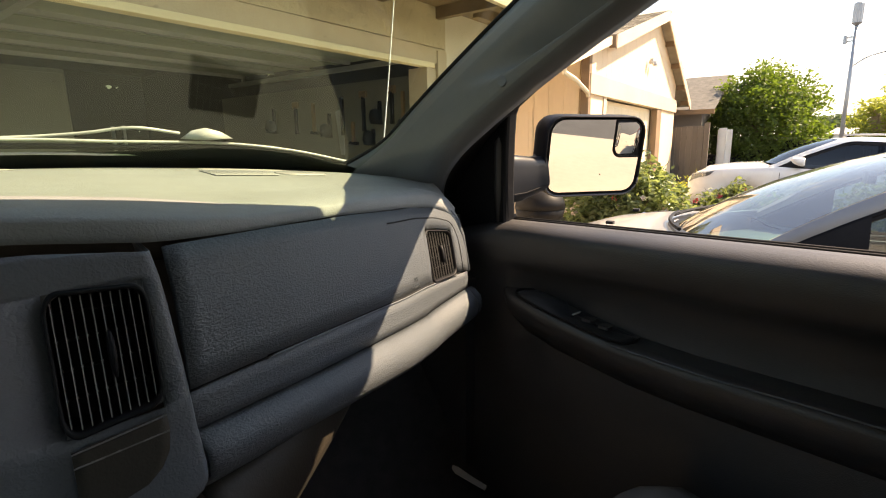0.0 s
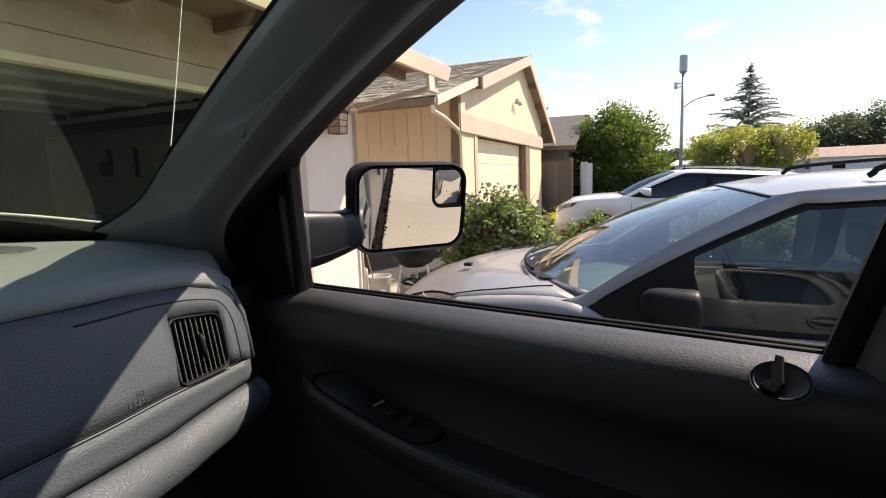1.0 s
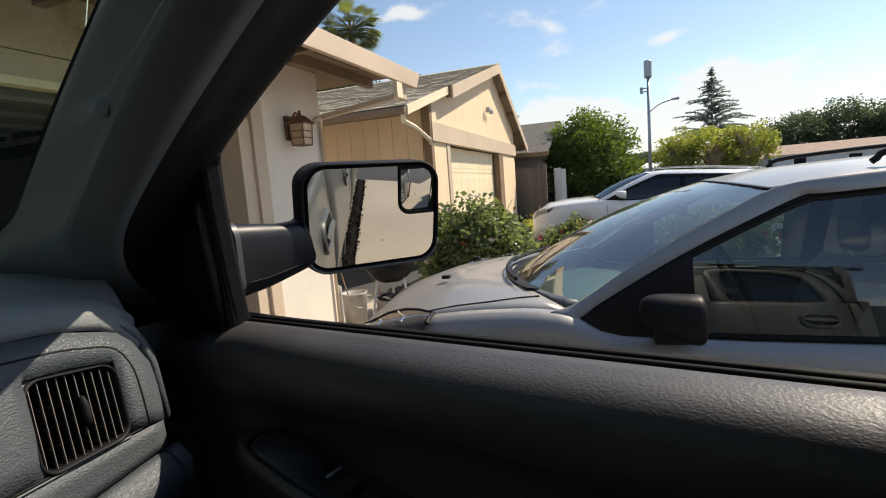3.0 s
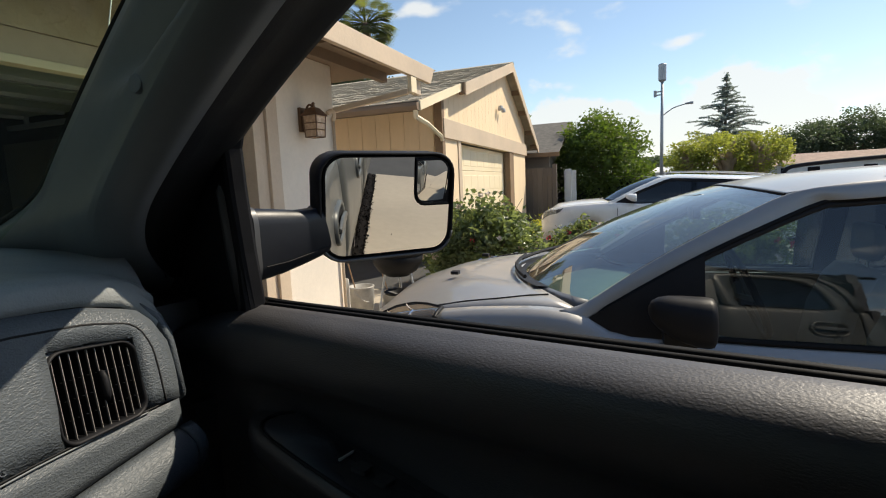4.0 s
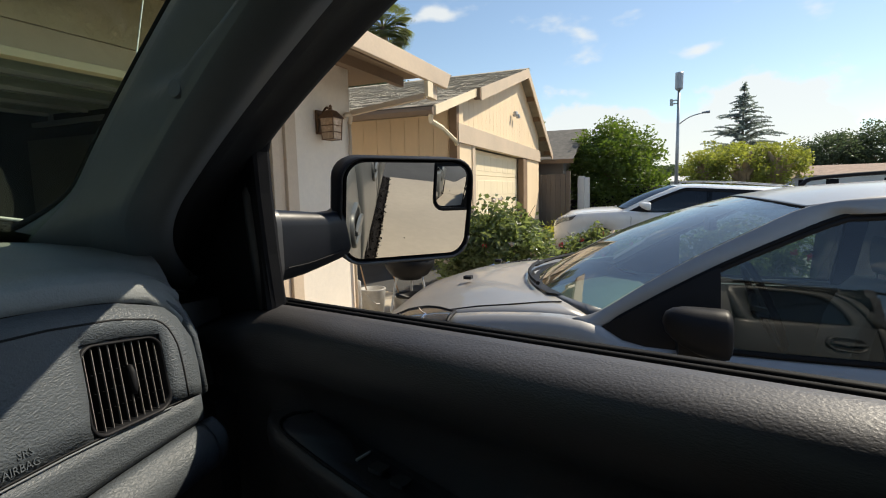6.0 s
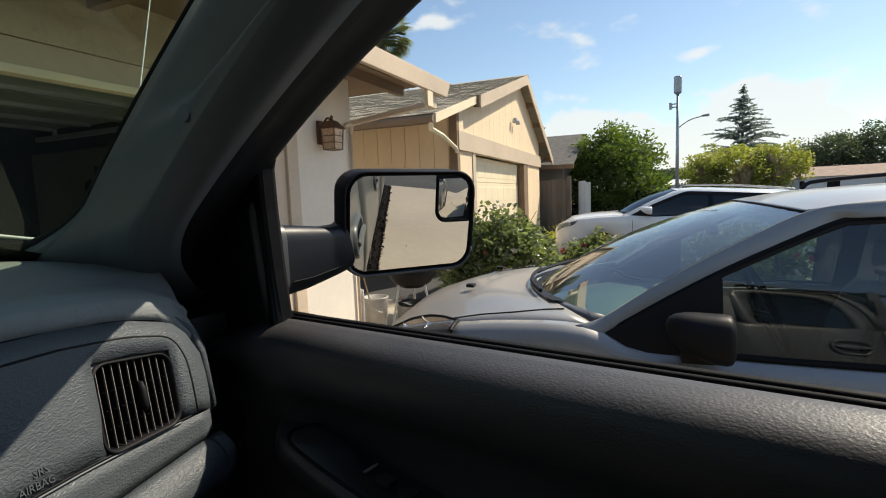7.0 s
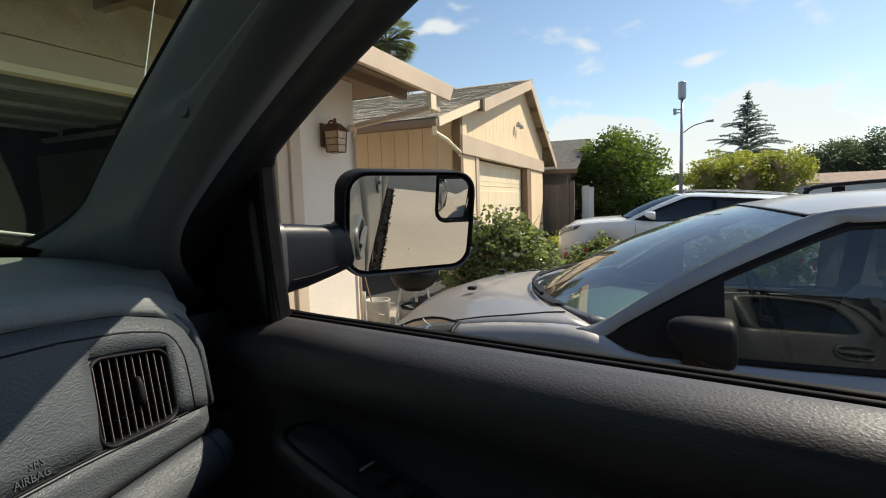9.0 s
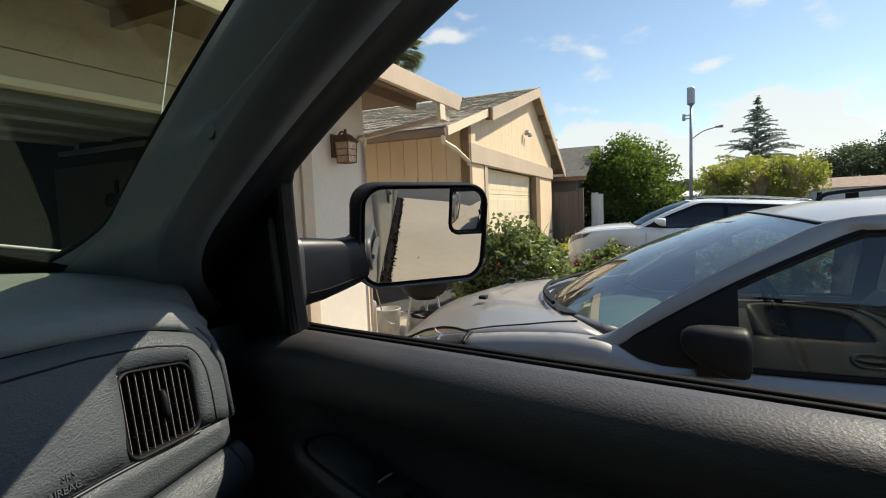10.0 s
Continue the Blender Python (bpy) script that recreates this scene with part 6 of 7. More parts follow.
        for ya in d0["seams"]:
            part("door_seam", tube([F((wid(ya) - 0.010 + 0.012, ya, z)) for z in np.linspace(c["low"] + 0.05, top(ya) - 0.12, 6)] + [F((wid(ya) - 0.03, ya, top(ya) - 0.03))], 0.004, sides=5), "void", v)
        # mirror
        mx, my, mz = c["mirror"]
        bm = bmesh.new()
        rings = []
        for sc, o, up_z in ((0.80, -0.092, 0.0), (0.95, -0.085, 0.0), (1.0, -0.07, 0.0), (0.985, -0.035, 0.002), (0.91, 0.01, 0.010), (0.78, 0.05, 0.020), (0.62, 0.08, 0.028), (0.42, 0.10, 0.033), (0.15, 0.11, 0.036)):
            rings.append([F((mx + c["mirror_w"] * a * sc, my + o * 1.0, mz + up_z + c["mirror_h"] * b * sc)) for a, b in round_rect(1, 1, 0.42, 5)])
        loft(rings, bm)
        dm = part("door_mirror", bm, c["mirror_mat"], v, smooth=True)
        part("mirror_foot", loft([[F((x, my + dy, mz - c["mirror_h"] * 0.35 + dz)) for dy, dz in ((0.06, 0.03), (-0.04, 0.03), (-0.04, -0.03), (0.06, -0.03))] for x in (wid(my) - 0.09, mx)]), "black", dm)
        # lamps
        if c.get("seam"):
            part("hood_seam", tube([hood_at(s * f, t, 0.002) for t, f in ((0.02, 0.815), (0.12, 0.84), (0.30, 0.90), (0.45, 0.91), (0.59, 0.94), (0.62, 0.965))], 0.0035, sides=5), "void", v, smooth=True)
            lamp_rows = []
            for t, f in ((0.595, 0.985), (0.61, 0.965), (0.64, 0.89), (0.69, 0.835), (0.74, 0.825), (0.80, 0.83), (0.86, 0.845), (0.92, 0.87), (0.96, 0.90)):
                e = hood_at(s, t)
                row = [hood_at(s * (f + (1 - f) * q), t, 0.005) for q in (0.0, 0.25, 0.5, 0.75, 1.0)]
                fall = min(1.0, (t - 0.585) / 0.06)
                lamp_rows.append(row + [Vector((s * (wid(e.y) - dx), e.y, e.z - dz * fall + 0.003)) for dx, dz in ((0.040, 0.008), (0.012, 0.035), (-0.004, 0.10), (-0.006, 0.15))])
            hl = part("headlamp", sheet(lamp_rows), "smoke", v, "smoky wraparound headlamp", smooth=True, solid=0.004)
            part("lamp_trim", tube([row[0] for row in lamp_rows], 0.006, sides=6), "black", hl, smooth=True)
            part("lamp_trim", tube([p for p in lamp_rows[0]], 0.009, sides=6), "black", hl, smooth=True)
            for k in (4, 6):
                part("lamp_facet", tube([p + Vector((0, 0, 0.002)) for p in lamp_rows[k][:6]], 0.0035, sides=5), "chrome", hl)
        ly0, ly1, lz0, lz1 = c["lamp"]
        if not c.get("seam"):
            lamp_rows = []
            for t in np.linspace(0, 1, 8):
                y = ly0 + (ly1 - ly0) * float(t)
                w = wid(y)
                zt = top(y) - 0.010 - 0.02 * (1 - t)
                h = (lz0 + (lz1 - lz0) * float(t)) * min(1.0, t * 5 + 0.08)
                lamp_rows.append([F((w - 0.055 + 0.008, y + 0.02, zt)), F((w - 0.012 + 0.008, y + 0.02, zt - h * 0.35)), F((w + 0.008, y + 0.02, zt - h))])
            hl = part("headlamp", sheet(lamp_rows), c["lamp_mat"], v, "clear headlamp", smooth=True, solid=0.01)
            part("reflector", sheet([[F((abs(p.x) + 0.004, p.y + 0.004, p.z - 0.004)) for p in row] for row in lamp_rows[:3]]), "amber" if c.get("wipers") else "smoke", hl)
            for k in range(3, 7):
                row = lamp_rows[k]
                part("lamp_facet", tube([row[0] + F((0.004, 0, 0.002)), row[1] + F((0.006, 0, 0.0)), row[2] + F((0.006, 0, 0))], 0.004, sides=5), "chrome", hl)
        part("tail_lamp", boxes((tuple(min(a, b) for a, b in zip(F((W - 0.14, y_tail - 0.03, 0.75)), F((W - 0.02, y_tail + 0.08, 1.15)))), tuple(max(a, b) for a, b in zip(F((W - 0.14, y_tail - 0.03, 0.75)), F((W - 0.02, y_tail + 0.08, 1.15)))))), "red", v)
        if c.get("rails"):
            y0, y1 = c["rails"]
            zz = lambda y: float(np.interp(-y, [-r[0] for r in c["roof"]], [r[1] for r in c["roof"]]))
            wr = c["roof"][1][3] - 0.10
            part("roof_bar", tube(curve([F((wr, y0, zz(y0) + 0.03)), F((wr, y0 - 0.12, zz(y0) + 0.075)), F((wr, (y0 + y1) / 2, zz((y0 + y1) / 2) + 0.085)), F((wr, y1 + 0.1, zz(y1) + 0.07)), F((wr, y1, zz(y1) + 0.02))], 4), 0.012, sides=7), c["rail_mat"], roof, smooth=True)
    part("tail", boxes(((-W + 0.08, y_tail - 0.01, 0.3), (W - 0.08, y_tail + 0.05, top(y_tail)))), paint, v, bevel=0.02)
    ry, rze, rzc, rw = c["roof"][-1]
    part("rear_glass", sheet([[(-rw, ry, rze - 0.03), (rw, ry, rze - 0.03)], [(-W + 0.1, y_tail, top(y_tail)), (W - 0.1, y_tail, top(y_tail))]]), c["side_glass"], v)
    part("underbody", boxes(((-W + 0.06, y_tail + 0.05, c["low"]), (W - 0.06, y_nose - 0.15, c["low"] + 0.12))), "void", v)
    # inside
    fl = top(0.0) - 0.02
    part("dashboard", sheet([[((W - 0.12) * f, hy0 + (c["screen_foot"][0] - hy0) * f * f - 0.03 - d, fl + z) for f in np.linspace(-1, 1, 9)] for d, z in ((0.0, 0.02), (0.35, 0.03), (0.55, 0.0), (0.6, -0.35))]), "van_inside", v, smooth=True, solid=0.02)
    part("floor_pan", boxes(((-W + 0.1, y_tail + 0.1, 0.4), (W - 0.1, hy0 - 0.2, 0.45))), "carpet", v)
    for s in (-1, 1):
        part("inner_panel", boxes(((min(s * (W - 0.15), s * (W - 0.11)), y_tail + 0.2, 0.45), (max(s * (W - 0.15), s * (W - 0.11)), hy0 - 0.5, fl - 0.01))), "van_inside", v)
        for ys0 in c["seats"]:
            sx0 = s * W * 0.42
            st = part("car_seat", loft([[(sx0 + a * sc, ys0 + dy + 0.10 * b, z) for a, b in round_rect(0.48, 1.0, 0.2, 4)] for sc, dy, z in ((1.0, 0.0, 0.5), (1.0, -0.05, 0.8), (0.95, -0.12, fl + 0.04), (0.8, -0.16, fl + 0.10))]), "van_inside", v, "dark car seat", smooth=True)
            part("headrest", loft([[(sx0 + a * sc, ys0 - 0.2 + 0.06 * b, z) for a, b in round_rect(0.27, 1.0, 0.12, 4)] for sc, z in ((0.7, fl + 0.14), (1.0, fl + 0.18), (1.0, fl + 0.28), (0.8, fl + 0.32))]), "van_inside", st, smooth=True)
            for dx in (-0.06, 0.06):
                part("headrest_post", tube([(sx0 + dx, ys0 - 0.18, fl + 0.06), (sx0 + dx, ys0 - 0.19, fl + 0.2)], 0.008, sides=6), "chrome", st)
    if c.get("wheel_at"):
        wx, wy, wz = c["wheel_at"]
        pts = [(wx + 0.19 * math.cos(k * math.tau / 24), wy + 0.07 * math.sin(k * math.tau / 24), wz + 0.175 * math.sin(k * math.tau / 24)) for k in range(25)]
        sw = part("steering_wheel", tube(pts, 0.015, sides=6), "black", v, smooth=True)
        part("spoke", tube([(wx - 0.18, wy, wz), (wx, wy + 0.03, wz - 0.02), (wx + 0.18, wy, wz)], 0.02, sides=6), "black", sw)
        part("rear_view_mirror", loft([[(a * 0.22 + 0.0, ty0 + 0.10 + o, tz0 - 0.13 + 0.06 * b) for a, b in round_rect(1, 1, 0.3, 4)] for o in (0.0, 0.03)]), "black", v)
    # wipers and cowl
    if c.get("wipers"):
        hood_back = rows_hood[0]
        for i0, i1, mt in ((0, 5, "slat"), (5, 16, "slat"), (16, 21, "slat")):
            strip = [hood_back[i] for i in range(i0, min(i1 + 1, 21))]
            glassy = [((W - 0.10) * f, hy0 - 0.02 + (c["screen_foot"][0] - hy0) * f * f, hz0 + (c["screen_foot"][1] - hz0) * f * f + 0.004) for f in np.linspace(-1, 1, 21)[i0:min(i1 + 1, 21)]]
            part("scuttle", sheet([strip, glassy]), mt, v, smooth=True, solid=0.008)
        part("cowl_panel", sheet([[(x, y + d, z + e) for x, y, z in bot[2:13]] for d, e in ((-0.01, 0.008), (0.05, 0.010))]), "black", v)
        for off in (0, 5):
            pts = [Vector(bot[min(14, 3 + off + k)]) + Vector((0, 0.05 - 0.004 * k, 0.03 + 0.004 * k)) for k in range(6)]
            part("wiper", tube(pts, 0.010, sides=6), "black", v)
        for x in (-0.32, 0.32):
            part("washer_nozzle", boxes(((x - 0.02, hy0 + 0.28, c["hood"][1][1] - 0.002), (x + 0.02, hy0 + 0.32, c["hood"][1][1] + 0.014))), "black", v)
    for ya in arches:
        for s in (-1, 1):
            wheel((s * (W - 0.13), ya, c["wheel"]), c["wheel"], 0.21, v, -s)
    return v


VAN = dict(half=0.90, low=0.22, wheel=0.33, arches=(1.40, -1.35),
           shoulder=((-2.4, 1.02), (-0.7, 0.95), (0.29, 0.958), (0.716, 0.97), (0.83, 0.995), (0.89, 1.045), (1.057, 1.06), (1.30, 1.05), (1.525, 1.026), (1.732, 0.991), (1.92, 0.939), (2.034, 0.88), (2.09, 0.84)),
           width=((-2.4, 0.80), (-1.9, 0.88), (-1.2, 0.90), (1.46, 0.90), (1.74, 0.885), (1.925, 0.82), (2.04, 0.70), (2.092, 0.60)),
           cowl=(1.263, 1.078, 0.905, 1.07), hood=((0, 1.087), (0.3, 1.092), (0.55, 1.061), (0.8, 0.995), (1.0, 0.87)), nose_sweep=0.2,
           screen_foot=(0.895, 1.08), screen_top=(0.295, 1.489, 0.204, 1.462, 0.68), screen_glass="screen_glass", side_glass="tint_glass",
           roof=((0.02, 1.493, 1.53, 0.70), (-0.35, 1.513, 1.55, 0.71), (-0.7, 1.522, 1.56, 0.715), (-1.4, 1.51, 1.555, 0.71), (-2.1, 1.45, 1.50, 0.69)),
           dlo=dict(sail=0.485, uprights=(-0.40, -1.3), far_tint=-0.2, seams=(0.72, -0.38)), mirror=(0.985, 0.56, 1.064), mirror_w=0.145, mirror_h=0.165, mirror_mat="black",
           lamp=(1.45, 1.93, 0.09, 0.11), lamp_mat="lamp_lens", rails=(-0.12, -1.8), rail_mat="black", seats=(-0.25, -1.2), frame=0.022, pillar=0.78, wheel_at=(-0.38, 0.25, 1.04), wipers=True, seam=True)
car("estate_car", "dusty graphite grey car with black mirrors, parked beside the pickup", "car", pose(3.438, 0.275, 0, 0, 0, 17), "van_paint", VAN)

SUV = dict(half=0.91, low=0.26, wheel=0.35, arches=(1.18, -1.50),
           shoulder=((-2.5, 1.12), (-1.0, 1.07), (0.2, 1.05), (0.7, 1.09), (1.2, 1.07), (1.6, 1.04), (1.9, 1.0), (2.05, 0.93), (2.12, 0.86)),
           width=((-2.5, 0.82), (-2.0, 0.9), (1.4, 0.91), (1.8, 0.88), (2.0, 0.80), (2.12, 0.68)),
           cowl=(0.95, 1.15, 0.72, 1.12), hood=((0, 1.15), (0.4, 1.13), (0.8, 1.07), (1.0, 0.92)), nose_sweep=0.2,
           screen_foot=(0.70, 1.13), screen_top=(-0.05, 1.56, -0.18, 1.53, 0.60), screen_glass="dark_glass", side_glass="dark_glass",
           roof=((-0.5, 1.545, 1.58, 0.62), (-1.2, 1.50, 1.535, 0.62), (-2.0, 1.44, 1.475, 0.60), (-2.35, 1.39, 1.42, 0.58)),
           dlo=dict(sail=0.30, uprights=(-0.75, -1.6), seams=(0.6, -0.72)), mirror=(1.0, 0.34, 1.17), mirror_w=0.20, mirror_h=0.15, mirror_mat="white_paint",
           lamp=(1.62, 2.08, 0.09, 0.13), lamp_mat="lamp_lens", rails=(-0.25, -2.1), rail_mat="galv", seats=(-0.4,))
car("white_suv", "white compact sport utility vehicle parked on the next driveway", "car", own @ pose(11.82, 0.0, 0.0), "white_paint", SUV)
DARK = dict(SUV, mirror_mat="black")
car("dark_car", "dark car parked across the street", "car", own @ pose(20.5, 1.6, 0.0, 0, 0, 12), "enamel", DARK)
car("dark_car", "dark car parked farther along the street", "car", pose(17.5, -2.2, 0.0, 0, 0, 80), "enamel", DARK)

# ---- grill, buckets ----
grill = thing("kettle_grill", "black enamel kettle grill on thin legs by the house wall", "grill", own @ Matrix.Translation((5.50, 2.62, -0.03)))
part("bowl", spin([(0.02, 0.60), (0.12, 0.615), (0.21, 0.67), (0.27, 0.76), (0.285, 0.84), (0.275, 0.845)], (0, 0, 0), sides=28), "enamel", grill, smooth=True, solid=0.006)
part("lid", spin([(0.29, 0.845), (0.28, 0.93), (0.22, 1.02), (0.12, 1.07), (0.02, 1.085)], (0, 0, 0), sides=28), "enamel", grill, smooth=True, solid=0.006)
for k in range(3):
    a = k * math.tau / 3 + 0.4
    part("leg", tube([(0.16 * math.cos(a), 0.16 * math.sin(a), 0.66), (0.30 * math.cos(a), 0.30 * math.sin(a), 0.0)], 0.013, sides=7), "galv", grill)
part("ash_pan", spin([(0.01, 0.40), (0.16, 0.42), (0.17, 0.44)], (0, 0, 0), sides=18), "enamel", grill, smooth=True, solid=0.004)
part("lid_handle", tube(curve([(-0.06, 0, 1.085), (-0.04, 0, 1.13), (0.04, 0, 1.13), (0.06, 0, 1.085)], 4), 0.012, sides=6), "brown", grill)


def bucket(u, n, r, h, label):
    b = thing("bucket", label, "bucket", own @ Matrix.Translation((u, n, 0.0)), "buckets by the wall")
    part("pail", spin([(0.001, 0.0), (r * 0.82, 0.0), (r * 0.95, h * 0.75), (r * 1.0, h * 0.78), (r * 0.97, h * 0.84), (r * 1.02, h * 0.87), (r * 0.98, h * 0.93), (r * 1.05, h * 0.97), (r * 1.02, h), (r * 0.9, h), (r * 0.78, 0.02), (0.001, 0.02)], (0, 0, 0), sides=26), "bucket", b, smooth=True)
    part("bail", tube(curve([(-r, 0, h * 0.9), (-r * 0.7, -r * 0.75, h * 0.6), (r * 0.7, -r * 0.75, h * 0.6), (r, 0, h * 0.9)], 4), 0.004, sides=5), "galv", b)
    part("stick", tube([(0.02, 0.02, 0.05), (-0.09, 0.1, h + 0.28)], 0.009, sides=6), "brown", b)


bucket(5.72, 3.25, 0.155, 0.40, "grey plastic bucket with a stick, standing on the concrete")
bucket(6.15, 3.05, 0.14, 0.24, "grey plastic bucket standing on the concrete")
cloth = part("hanging_cloth", sheet([[(4.66 + 0.02 * math.sin(k * 1.7), 2.72 + 0.34 * k / 8, z + 0.03 * math.sin(k * 1.3 + z)) for k in range(9)] for z in (0.18, 0.35, 0.5, 0.62, 0.68)]), "plastic_white", None, smooth=True, solid=0.006)
cloth.matrix_basis = own
tagged(cloth, "pale crumpled cloth hanging at the wall corner", "cloth")

# ---- plants ----
def bush(name, label, u, n, radii, top, seed, count, leaf, petals, twig=18):
    g = np.random.default_rng(seed)
    z0 = rise(*(own @ Vector((u, n, 0)))[:2]) - 0.02
    b = thing(name, label, "bush", own @ Matrix.Translation((u, n, z0)))
    c = (0, 0, top * 0.52)
    for k in range(twig):
        a, e = g.uniform(0, math.tau), g.uniform(0.5, 1.0)
        tip = Vector((radii[0] * e * math.cos(a), radii[1] * e * math.sin(a), top * g.uniform(0.6, 1.02)))
        part("stem", tube(curve([(tip.x * 0.1, tip.y * 0.1, 0.0), (tip.x * 0.45, tip.y * 0.45, tip.z * 0.6), tuple(tip)], 3), [0.012, 0.011, 0.010, 0.008, 0.006, 0.005, 0.003], sides=5), "bark", b)
    pts = clumps(g, c, (radii[0], radii[1], top * 0.5), count, 30, 0.075, hollow=0.35)
    pts = pts[pts[:, 2] > 0.02]
    leaves("foliage", pts, leaf, "leaf_rose", b, g, droop=0.1)
    for mat, num in petals:
        q = clumps(g, c, (radii[0] * 1.03, radii[1] * 1.03, top * 0.52), num, 12, 0.018, hollow=0.85)
        leaves("blossom", q, 0.05, mat, b, g, narrow=0.9)
    return b


bush("rose_bush", "dense green rose bush with pale blossoms", 7.1, 2.15, (0.60, 0.75, 0), 1.34, 11, 360, 0.085, (("petal", 60), ("red_petal", 3)))
bush("rose_bush", "low rose bush with red tips beside the driveway", 8.3, 0.85, (0.5, 0.70, 0), 0.90, 12, 220, 0.075, (("red_petal", 8), ("petal", 16)))
bush("rose_bush", "small rose bush by the house wall", 8.0, 2.9, (0.5, 0.5, 0), 1.1, 14, 150, 0.06, (("petal", 12),))
bush("rose_bush", "rose bush seen beyond the grey car", 7.6, -0.9, (0.55, 0.8, 0), 1.12, 15, 190, 0.06, (("petal", 22), ("red_petal", 6)))
g = np.random.default_rng(21)
pts = np.stack([g.uniform(13.2, 17.5, 2600), g.uniform(1.3, 2.9, 2600), np.abs(g.normal(0.0, 0.16, 2600))], 1)
pts = np.array([(*(own @ Vector(p))[:2], p[2] + rise(*(own @ Vector(p))[:2])) for p in pts])
tagged(leaves("weeds", pts, 0.10, "grass", None, g, droop=-1.2, narrow=0.25), "yellow-green weeds by the house wall", "weeds", kind="stuff")


def tree(name, label, x, y, trunk_h, crown_c, radii, seed, count, per, leaf, mat, trunk_r=0.14, bark="bark", spread=0.22, flat=-0.8, limbs=9, hollow=0.45):
    g = np.random.default_rng(seed)
    t = thing(name, label, "tree", Matrix.Translation((x, y, rise(x, y) - 0.02)))
    part("trunk", tube(curve([(0, 0, 0), (0.05, 0.03, trunk_h * 0.5), (0.0, 0.0, trunk_h)], 3), [trunk_r * f for f in (1.25, 1.1, 1.0, 0.95, 0.9, 0.85, 0.8)], sides=9), bark, t, smooth=True)
    for k in range(limbs):
        a, e = k * math.tau / limbs + g.uniform(-0.3, 0.3), g.uniform(0.4, 0.85)
        tip = Vector((crown_c[0] + radii[0] * e * math.cos(a), crown_c[1] + radii[1] * e * math.sin(a), crown_c[2] + radii[2] * g.uniform(-0.2, 0.7)))
        part("limb", tube(curve([(0, 0, trunk_h * 0.9), (tip.x * 0.4, tip.y * 0.4, trunk_h + (tip.z - trunk_h) * 0.6), tuple(tip)], 3), [trunk_r * f for f in (0.62, 0.55, 0.48, 0.4, 0.3, 0.2, 0.1)], sides=6), bark, t, smooth=True)
    pts = clumps(g, crown_c, radii, count, per, spread, flat=flat, hollow=hollow)
    leaves("crown", pts[pts[:, 2] > 0.1], leaf, mat, t, g, droop=0.15)
    return t


tree("broadleaf_tree", "dense round green tree behind the white vehicle", 19.5, 6.6, 0.7, (0, 0, 2.0), (1.65, 1.65, 1.75), 31, 210, 110, 0.125, "leaf_tree", trunk_r=0.12, spread=0.24, hollow=0.62)
tree("broadleaf_tree", "dark green tree behind the house", 17.0, 17.4, 4.0, (0, 0, 6.3), (2.8, 2.2, 1.6), 33, 170, 26, 0.25, "leaf_dark")
tree("broadleaf_tree", "dark green tree behind the neighbouring roofs", 24.0, 13.5, 2.0, (0, 0, 3.6), (2.0, 2.0, 1.5), 32, 120, 26, 0.25, "leaf_tree")
for k, (x, y, h, w) in enumerate(((29.6, 5.35, 3.55, 1.05), (30.2, 3.7, 3.7, 1.45), (30.6, 2.35, 3.5, 1.15))):
    tree("pollarded_tree", "pollarded tree with knobbly limbs and lime-green leaves", x, y, 1.7, (0, 0, 2.45), (w, w, h - 2.45), 40 + k, 46, 105, 0.14, "leaf_yellow", trunk_r=0.48, bark="pale_bark", spread=0.22, flat=-0.85, limbs=15, hollow=0.75)
for k, (x, y, h, w) in enumerate(((108, 1.0, 9.5, 5.0), (112, -6.0, 11.0, 6.0), (110, -13.0, 10.0, 5.5), (115, 4.5, 7.5, 3.5))):
    tree("distant_tree", "dark distant broadleaf tree above the roofs", x, y, 3.0, (0, 0, h * 0.62), (w, w, h * 0.38), 50 + k, 150, 55, 0.45, "leaf_dark", trunk_r=0.35, spread=0.7)
for k, (x, y) in enumerate(((92, 22), (95, 27), (70, 14.5), (88, -20), (72, 17.5))):
    tree("distant_tree", "small distant broadleaf tree along the street", x, y, 1.5, (0, 0, 2.6), (2.6, 2.6, 1.5), 60 + k, 70, 20, 0.5, "leaf_dark", trunk_r=0.2, spread=0.4)


def conifer(x, y, h, w, base, seed):
    g = np.random.default_rng(seed)
    t = thing("conifer", "tall dark conifer with sparse tiered branches", "tree", Matrix.Translation((x, y, 0)))
    part("trunk", tube([(0, 0, 0), (0, 0, h * 0.5), (0, 0, h)], [0.35, 0.22, 0.03], sides=8), "bark", t)
    pts = []
    z = base
    while z < h:
        f = (h - z) / (h - base)
        reach = w * (f ** 0.85) * g.uniform(0.6, 1.12) + 0.12
        for b in range(int(6 + 5 * f)):
            a = g.uniform(0, math.tau)
            ln = reach * g.uniform(0.45, 0.98)
            lift, up_b = g.normal() * 0.32, g.uniform(-0.1, 0.25)
            s = np.linspace(0.12, 1, max(4, int(ln * 7)))
            line = np.stack([np.cos(a) * s * ln, np.sin(a) * s * ln, z + lift + 0.18 * ln * np.sin(s * 2.2) + (up_b - 0.14) * ln * s], 1)
            part("branch", tube([tuple(line[0]), tuple(line[len(s) // 2]), tuple(line[-1])], [0.05, 0.035, 0.012], sides=4), "bark", t)
            for p, q in zip(line, s):
                pts.append(p + g.normal(size=(4, 3)) * np.array((0.17, 0.17, 0.07)) * (0.5 + 0.6 * (1 - q)))
        z += g.uniform(0.55, 0.95) * (0.5 + 0.5 * f)
    leaves("needles", np.concatenate(pts), 0.42, "needle", t, g, droop=0.3, narrow=0.26)


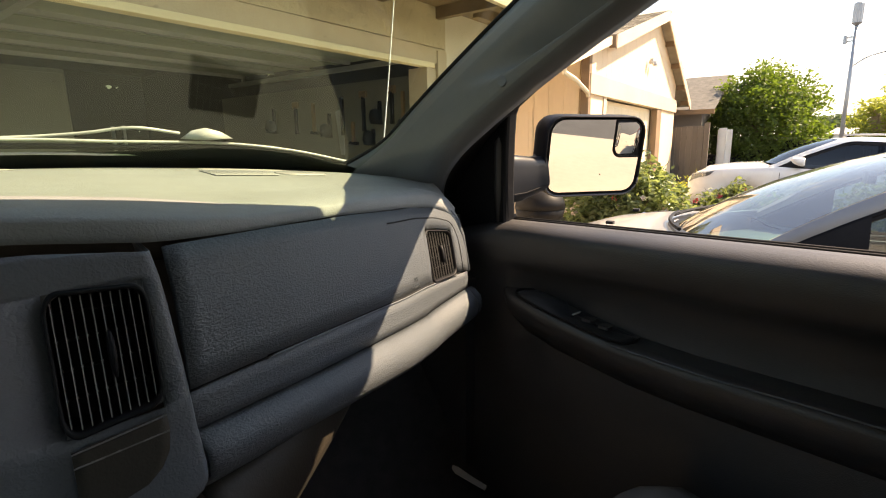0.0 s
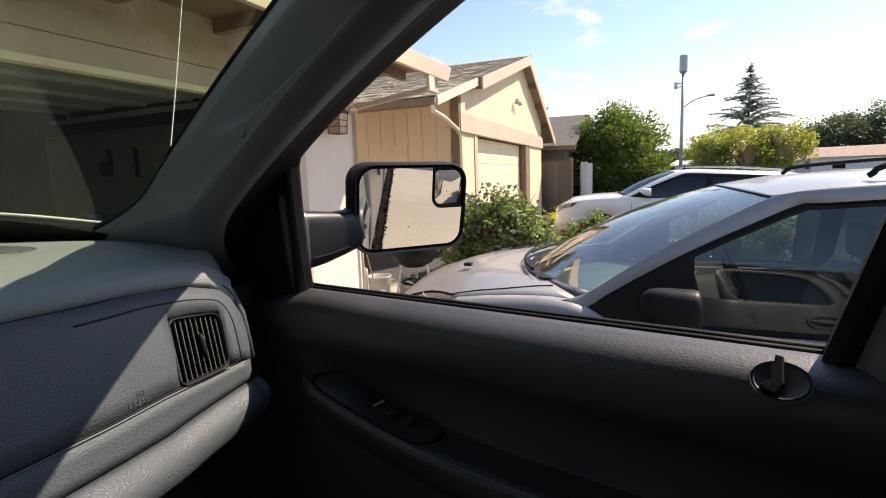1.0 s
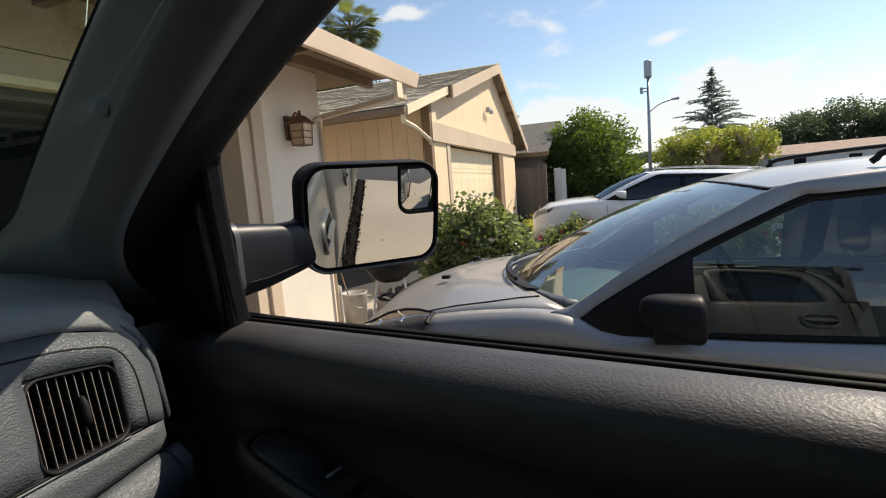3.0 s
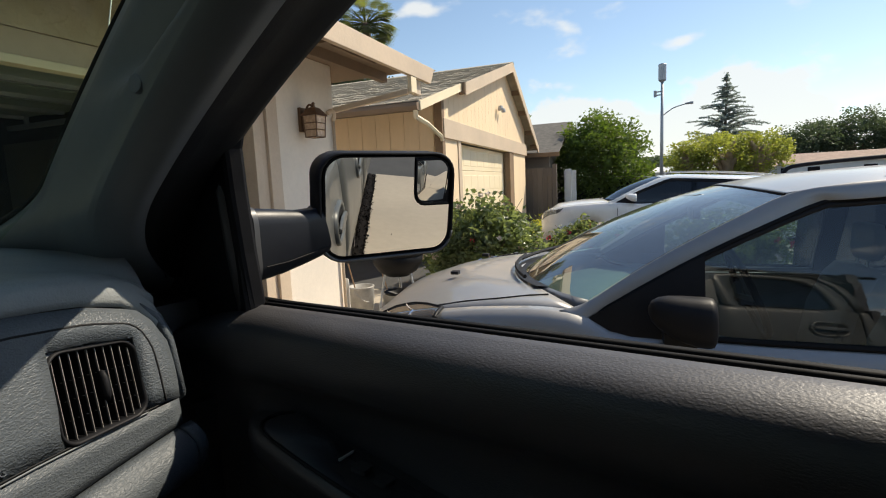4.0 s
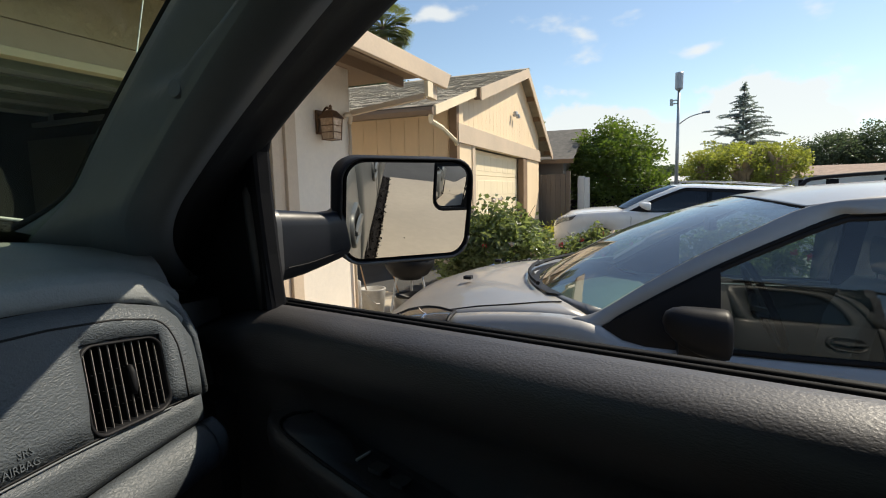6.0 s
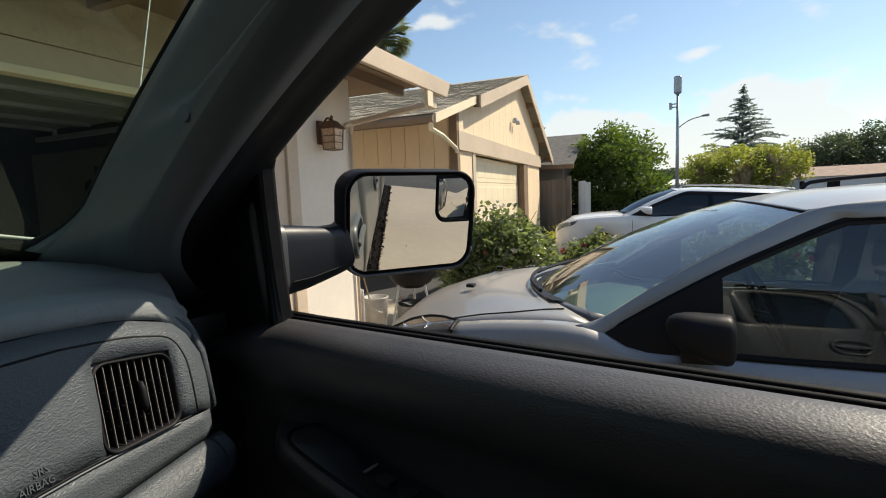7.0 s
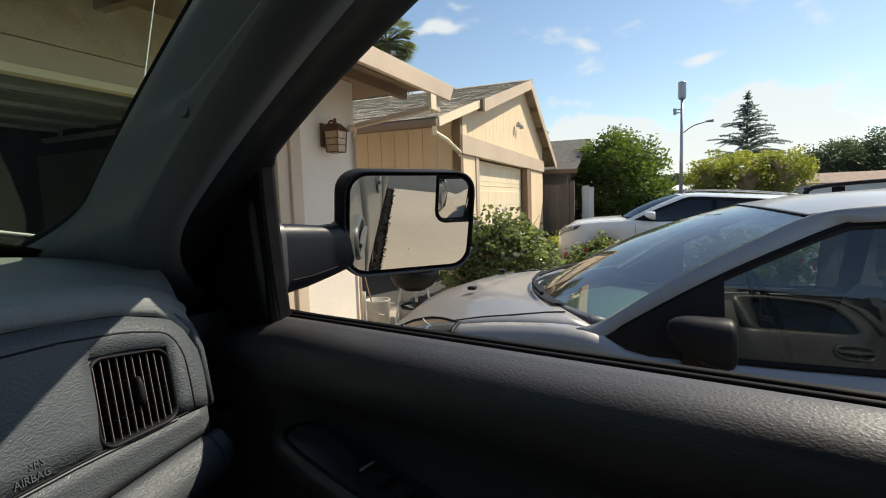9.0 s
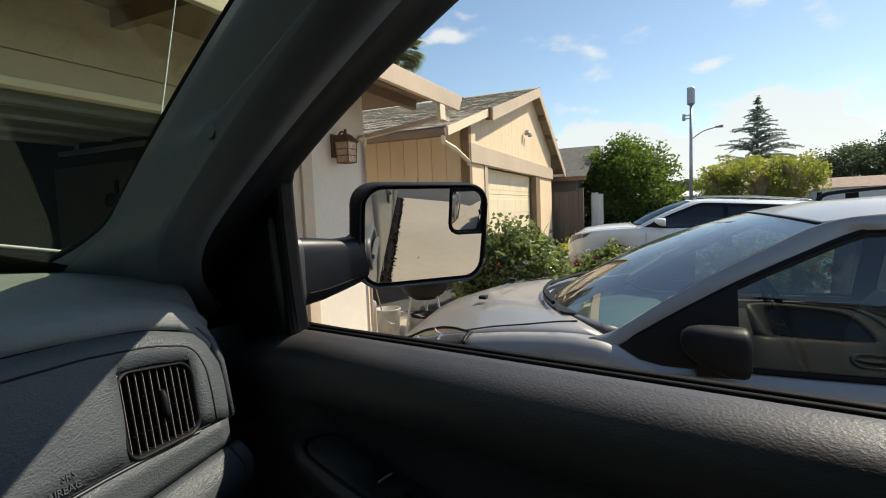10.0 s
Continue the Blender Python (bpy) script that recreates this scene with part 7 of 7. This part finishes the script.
conifer(100, 12.4, 18.0, 8.3, 6.0, 74)
palm = thing("palm_tree", "fan palm with a shaggy green crown behind the roof", "tree", Matrix.Translation((18.75, 17.5, 0.15)))
part("trunk", tube([(0, 0, -0.7), (0.1, 0, 4.5), (0, 0, 9.2)], [0.3, 0.22, 0.2], sides=10), "bark", palm, smooth=True)
g = np.random.default_rng(81)
for k in range(70):
    a, e = g.uniform(0, math.tau), g.uniform(-0.7, 1.2)
    d = Vector((math.cos(a) * math.cos(e), math.sin(a) * math.cos(e), math.sin(e)))
    hub = Vector((0, 0, 9.3)) + d * 0.8
    side = d.cross(Vector((0, 0, 1))).normalized()
    vts, fcs = [], []
    for j in range(-7, 8):
        fan = (d * math.cos(j * 0.16) + side * math.sin(j * 0.16)).normalized()
        L = 0.85 * (1 - 0.02 * abs(j))
        i0 = len(vts)
        vts += [tuple(hub), tuple(hub + fan * L * 0.6 + side * 0.035), tuple(hub + fan * L + Vector((0, 0, -0.12))), tuple(hub + fan * L * 0.6 - side * 0.035)]
        fcs.append((i0, i0 + 1, i0 + 2, i0 + 3))
    from_arrays("frond", vts, fcs, "palm", palm)
    part("stalk", tube([(0, 0, 9.2), tuple(hub)], 0.02, sides=4), "palm", palm)

# ---- street lamp pole, far buildings ----
pole = thing("street_pole", "tall grey street pole with an antenna canister and lamp arm", "street lamp", Matrix.Translation((44.46, 10.08, 0)))
part("mast", tube([(0, 0, 0), (0, 0, 9.2)], [0.16, 0.10], sides=10), "galv", pole, smooth=True)
part("antenna_canister", tube([(0, 0, 9.0), (0, 0, 9.15), (0, 0, 10.35), (0, 0, 10.4)], [0.14, 0.3, 0.3, 0.26], sides=14), "galv", pole)
part("lamp_arm", tube(curve([(0, 0, 6.35), (0.15, -0.8, 6.9), (0.35, -1.7, 7.15)], 4), 0.045, sides=6), "galv", pole, smooth=True)
part("lamp_head", tube([(0.35, -1.65, 7.16), (0.4, -2.2, 7.18)], [0.07, 0.11], sides=8), "galv", pole)
for z in (8.35, 8.6):
    part("bracket_box", boxes(((-0.1, 0.1, z - 0.35), (0.1, 0.45, z - 0.28)), ((-0.12, 0.42, z - 0.45), (0.12, 0.62, z - 0.2))), "galv", pole)


def far_house(label, x, y, w, d, eave, ridge, roof_mat, wall_mat, turn=0.0):
    h = thing("distant_house", label, "house", pose(x, y, 0, 0, 0, turn))
    part("wall", boxes(((-d / 2, -w / 2, 0), (d / 2, w / 2, eave))), wall_mat, h)
    part("roof", loft([[(a, b, z) for a, z in ((-d / 2 - 0.5, eave - 0.1), (0, ridge), (d / 2 + 0.5, eave - 0.1), (0, ridge - 0.2))] for b in (-w / 2 - 0.5, w / 2 + 0.5)]), roof_mat, h)
    for k in range(3):
        b = -w / 2 + w * (k + 0.5) / 3
        win = part("window", boxes(((-d / 2 - 0.05, b - 0.7, 0.95), (-d / 2 + 0.01, b + 0.7, 2.0))), "white_wall", h)
        part("pane", boxes(((-d / 2 - 0.06, b - 0.62, 1.03), (-d / 2 - 0.045, b + 0.62, 1.92))), "enamel", win)
    return h


far_house("low distant house with a clay tile roof", 82, -5.0, 16, 9, 2.5, 3.7, "clay", "white_wall", 4)
far_house("low distant house with a tan tile roof", 86, 2.5, 9, 8, 2.3, 3.3, "clay", "white_wall", -6)
far_house("small white distant building", 60, 9.5, 8, 6, 2.1, 2.6, "white_wall", "white_wall", 0)
far_house("small grey distant building", 78, 16.5, 10, 7, 2.4, 3.2, "grey_wall", "white_wall", 0)
gh = thing("grey_house", "low grey house with a dark shingle roof beyond the gable house", "house", nxt)
part("wall", boxes(((18.6, 2.6, 0), (25, 9.0, 2.5))), "grey_wall", gh)
part("roof", loft([[(a, b, z) for a, z in ((18.0, 2.48), (21.8, 3.9), (25.6, 2.48), (21.8, 3.6))] for b in (2.2, 9.2)]), "shingle_dark", gh)
part("fascia", boxes(((17.95, 2.18, 2.38), (18.02, 9.2, 2.52))), "brown", gh)
part("porch_post", boxes(((18.4, 1.85, 0.2), (18.6, 2.05, 1.95))), "white_wall", gh)
part("porch_wall", boxes(((18.55, 1.7, 0.2), (18.7, 2.1, 1.9))), "white_wall", gh)
fence = thing("board_fence", "weathered grey board fence between the houses", "fence", nxt)
for k in range(12):
    part("board", boxes(((17.35, 2.35 + 0.155 * k, 0.25), (17.38, 2.35 + 0.155 * k + 0.145, 2.0 + 0.03 * math.sin(k * 3.1)))), "fence", fence)
part("rail", boxes(((17.38, 2.35, 0.7), (17.44, 4.2, 0.79)), ((17.38, 2.35, 1.6), (17.44, 4.2, 1.69))), "fence", fence)
part("post", boxes(((17.36, 2.2, 0.2), (17.48, 2.34, 2.1))), "fence", fence)
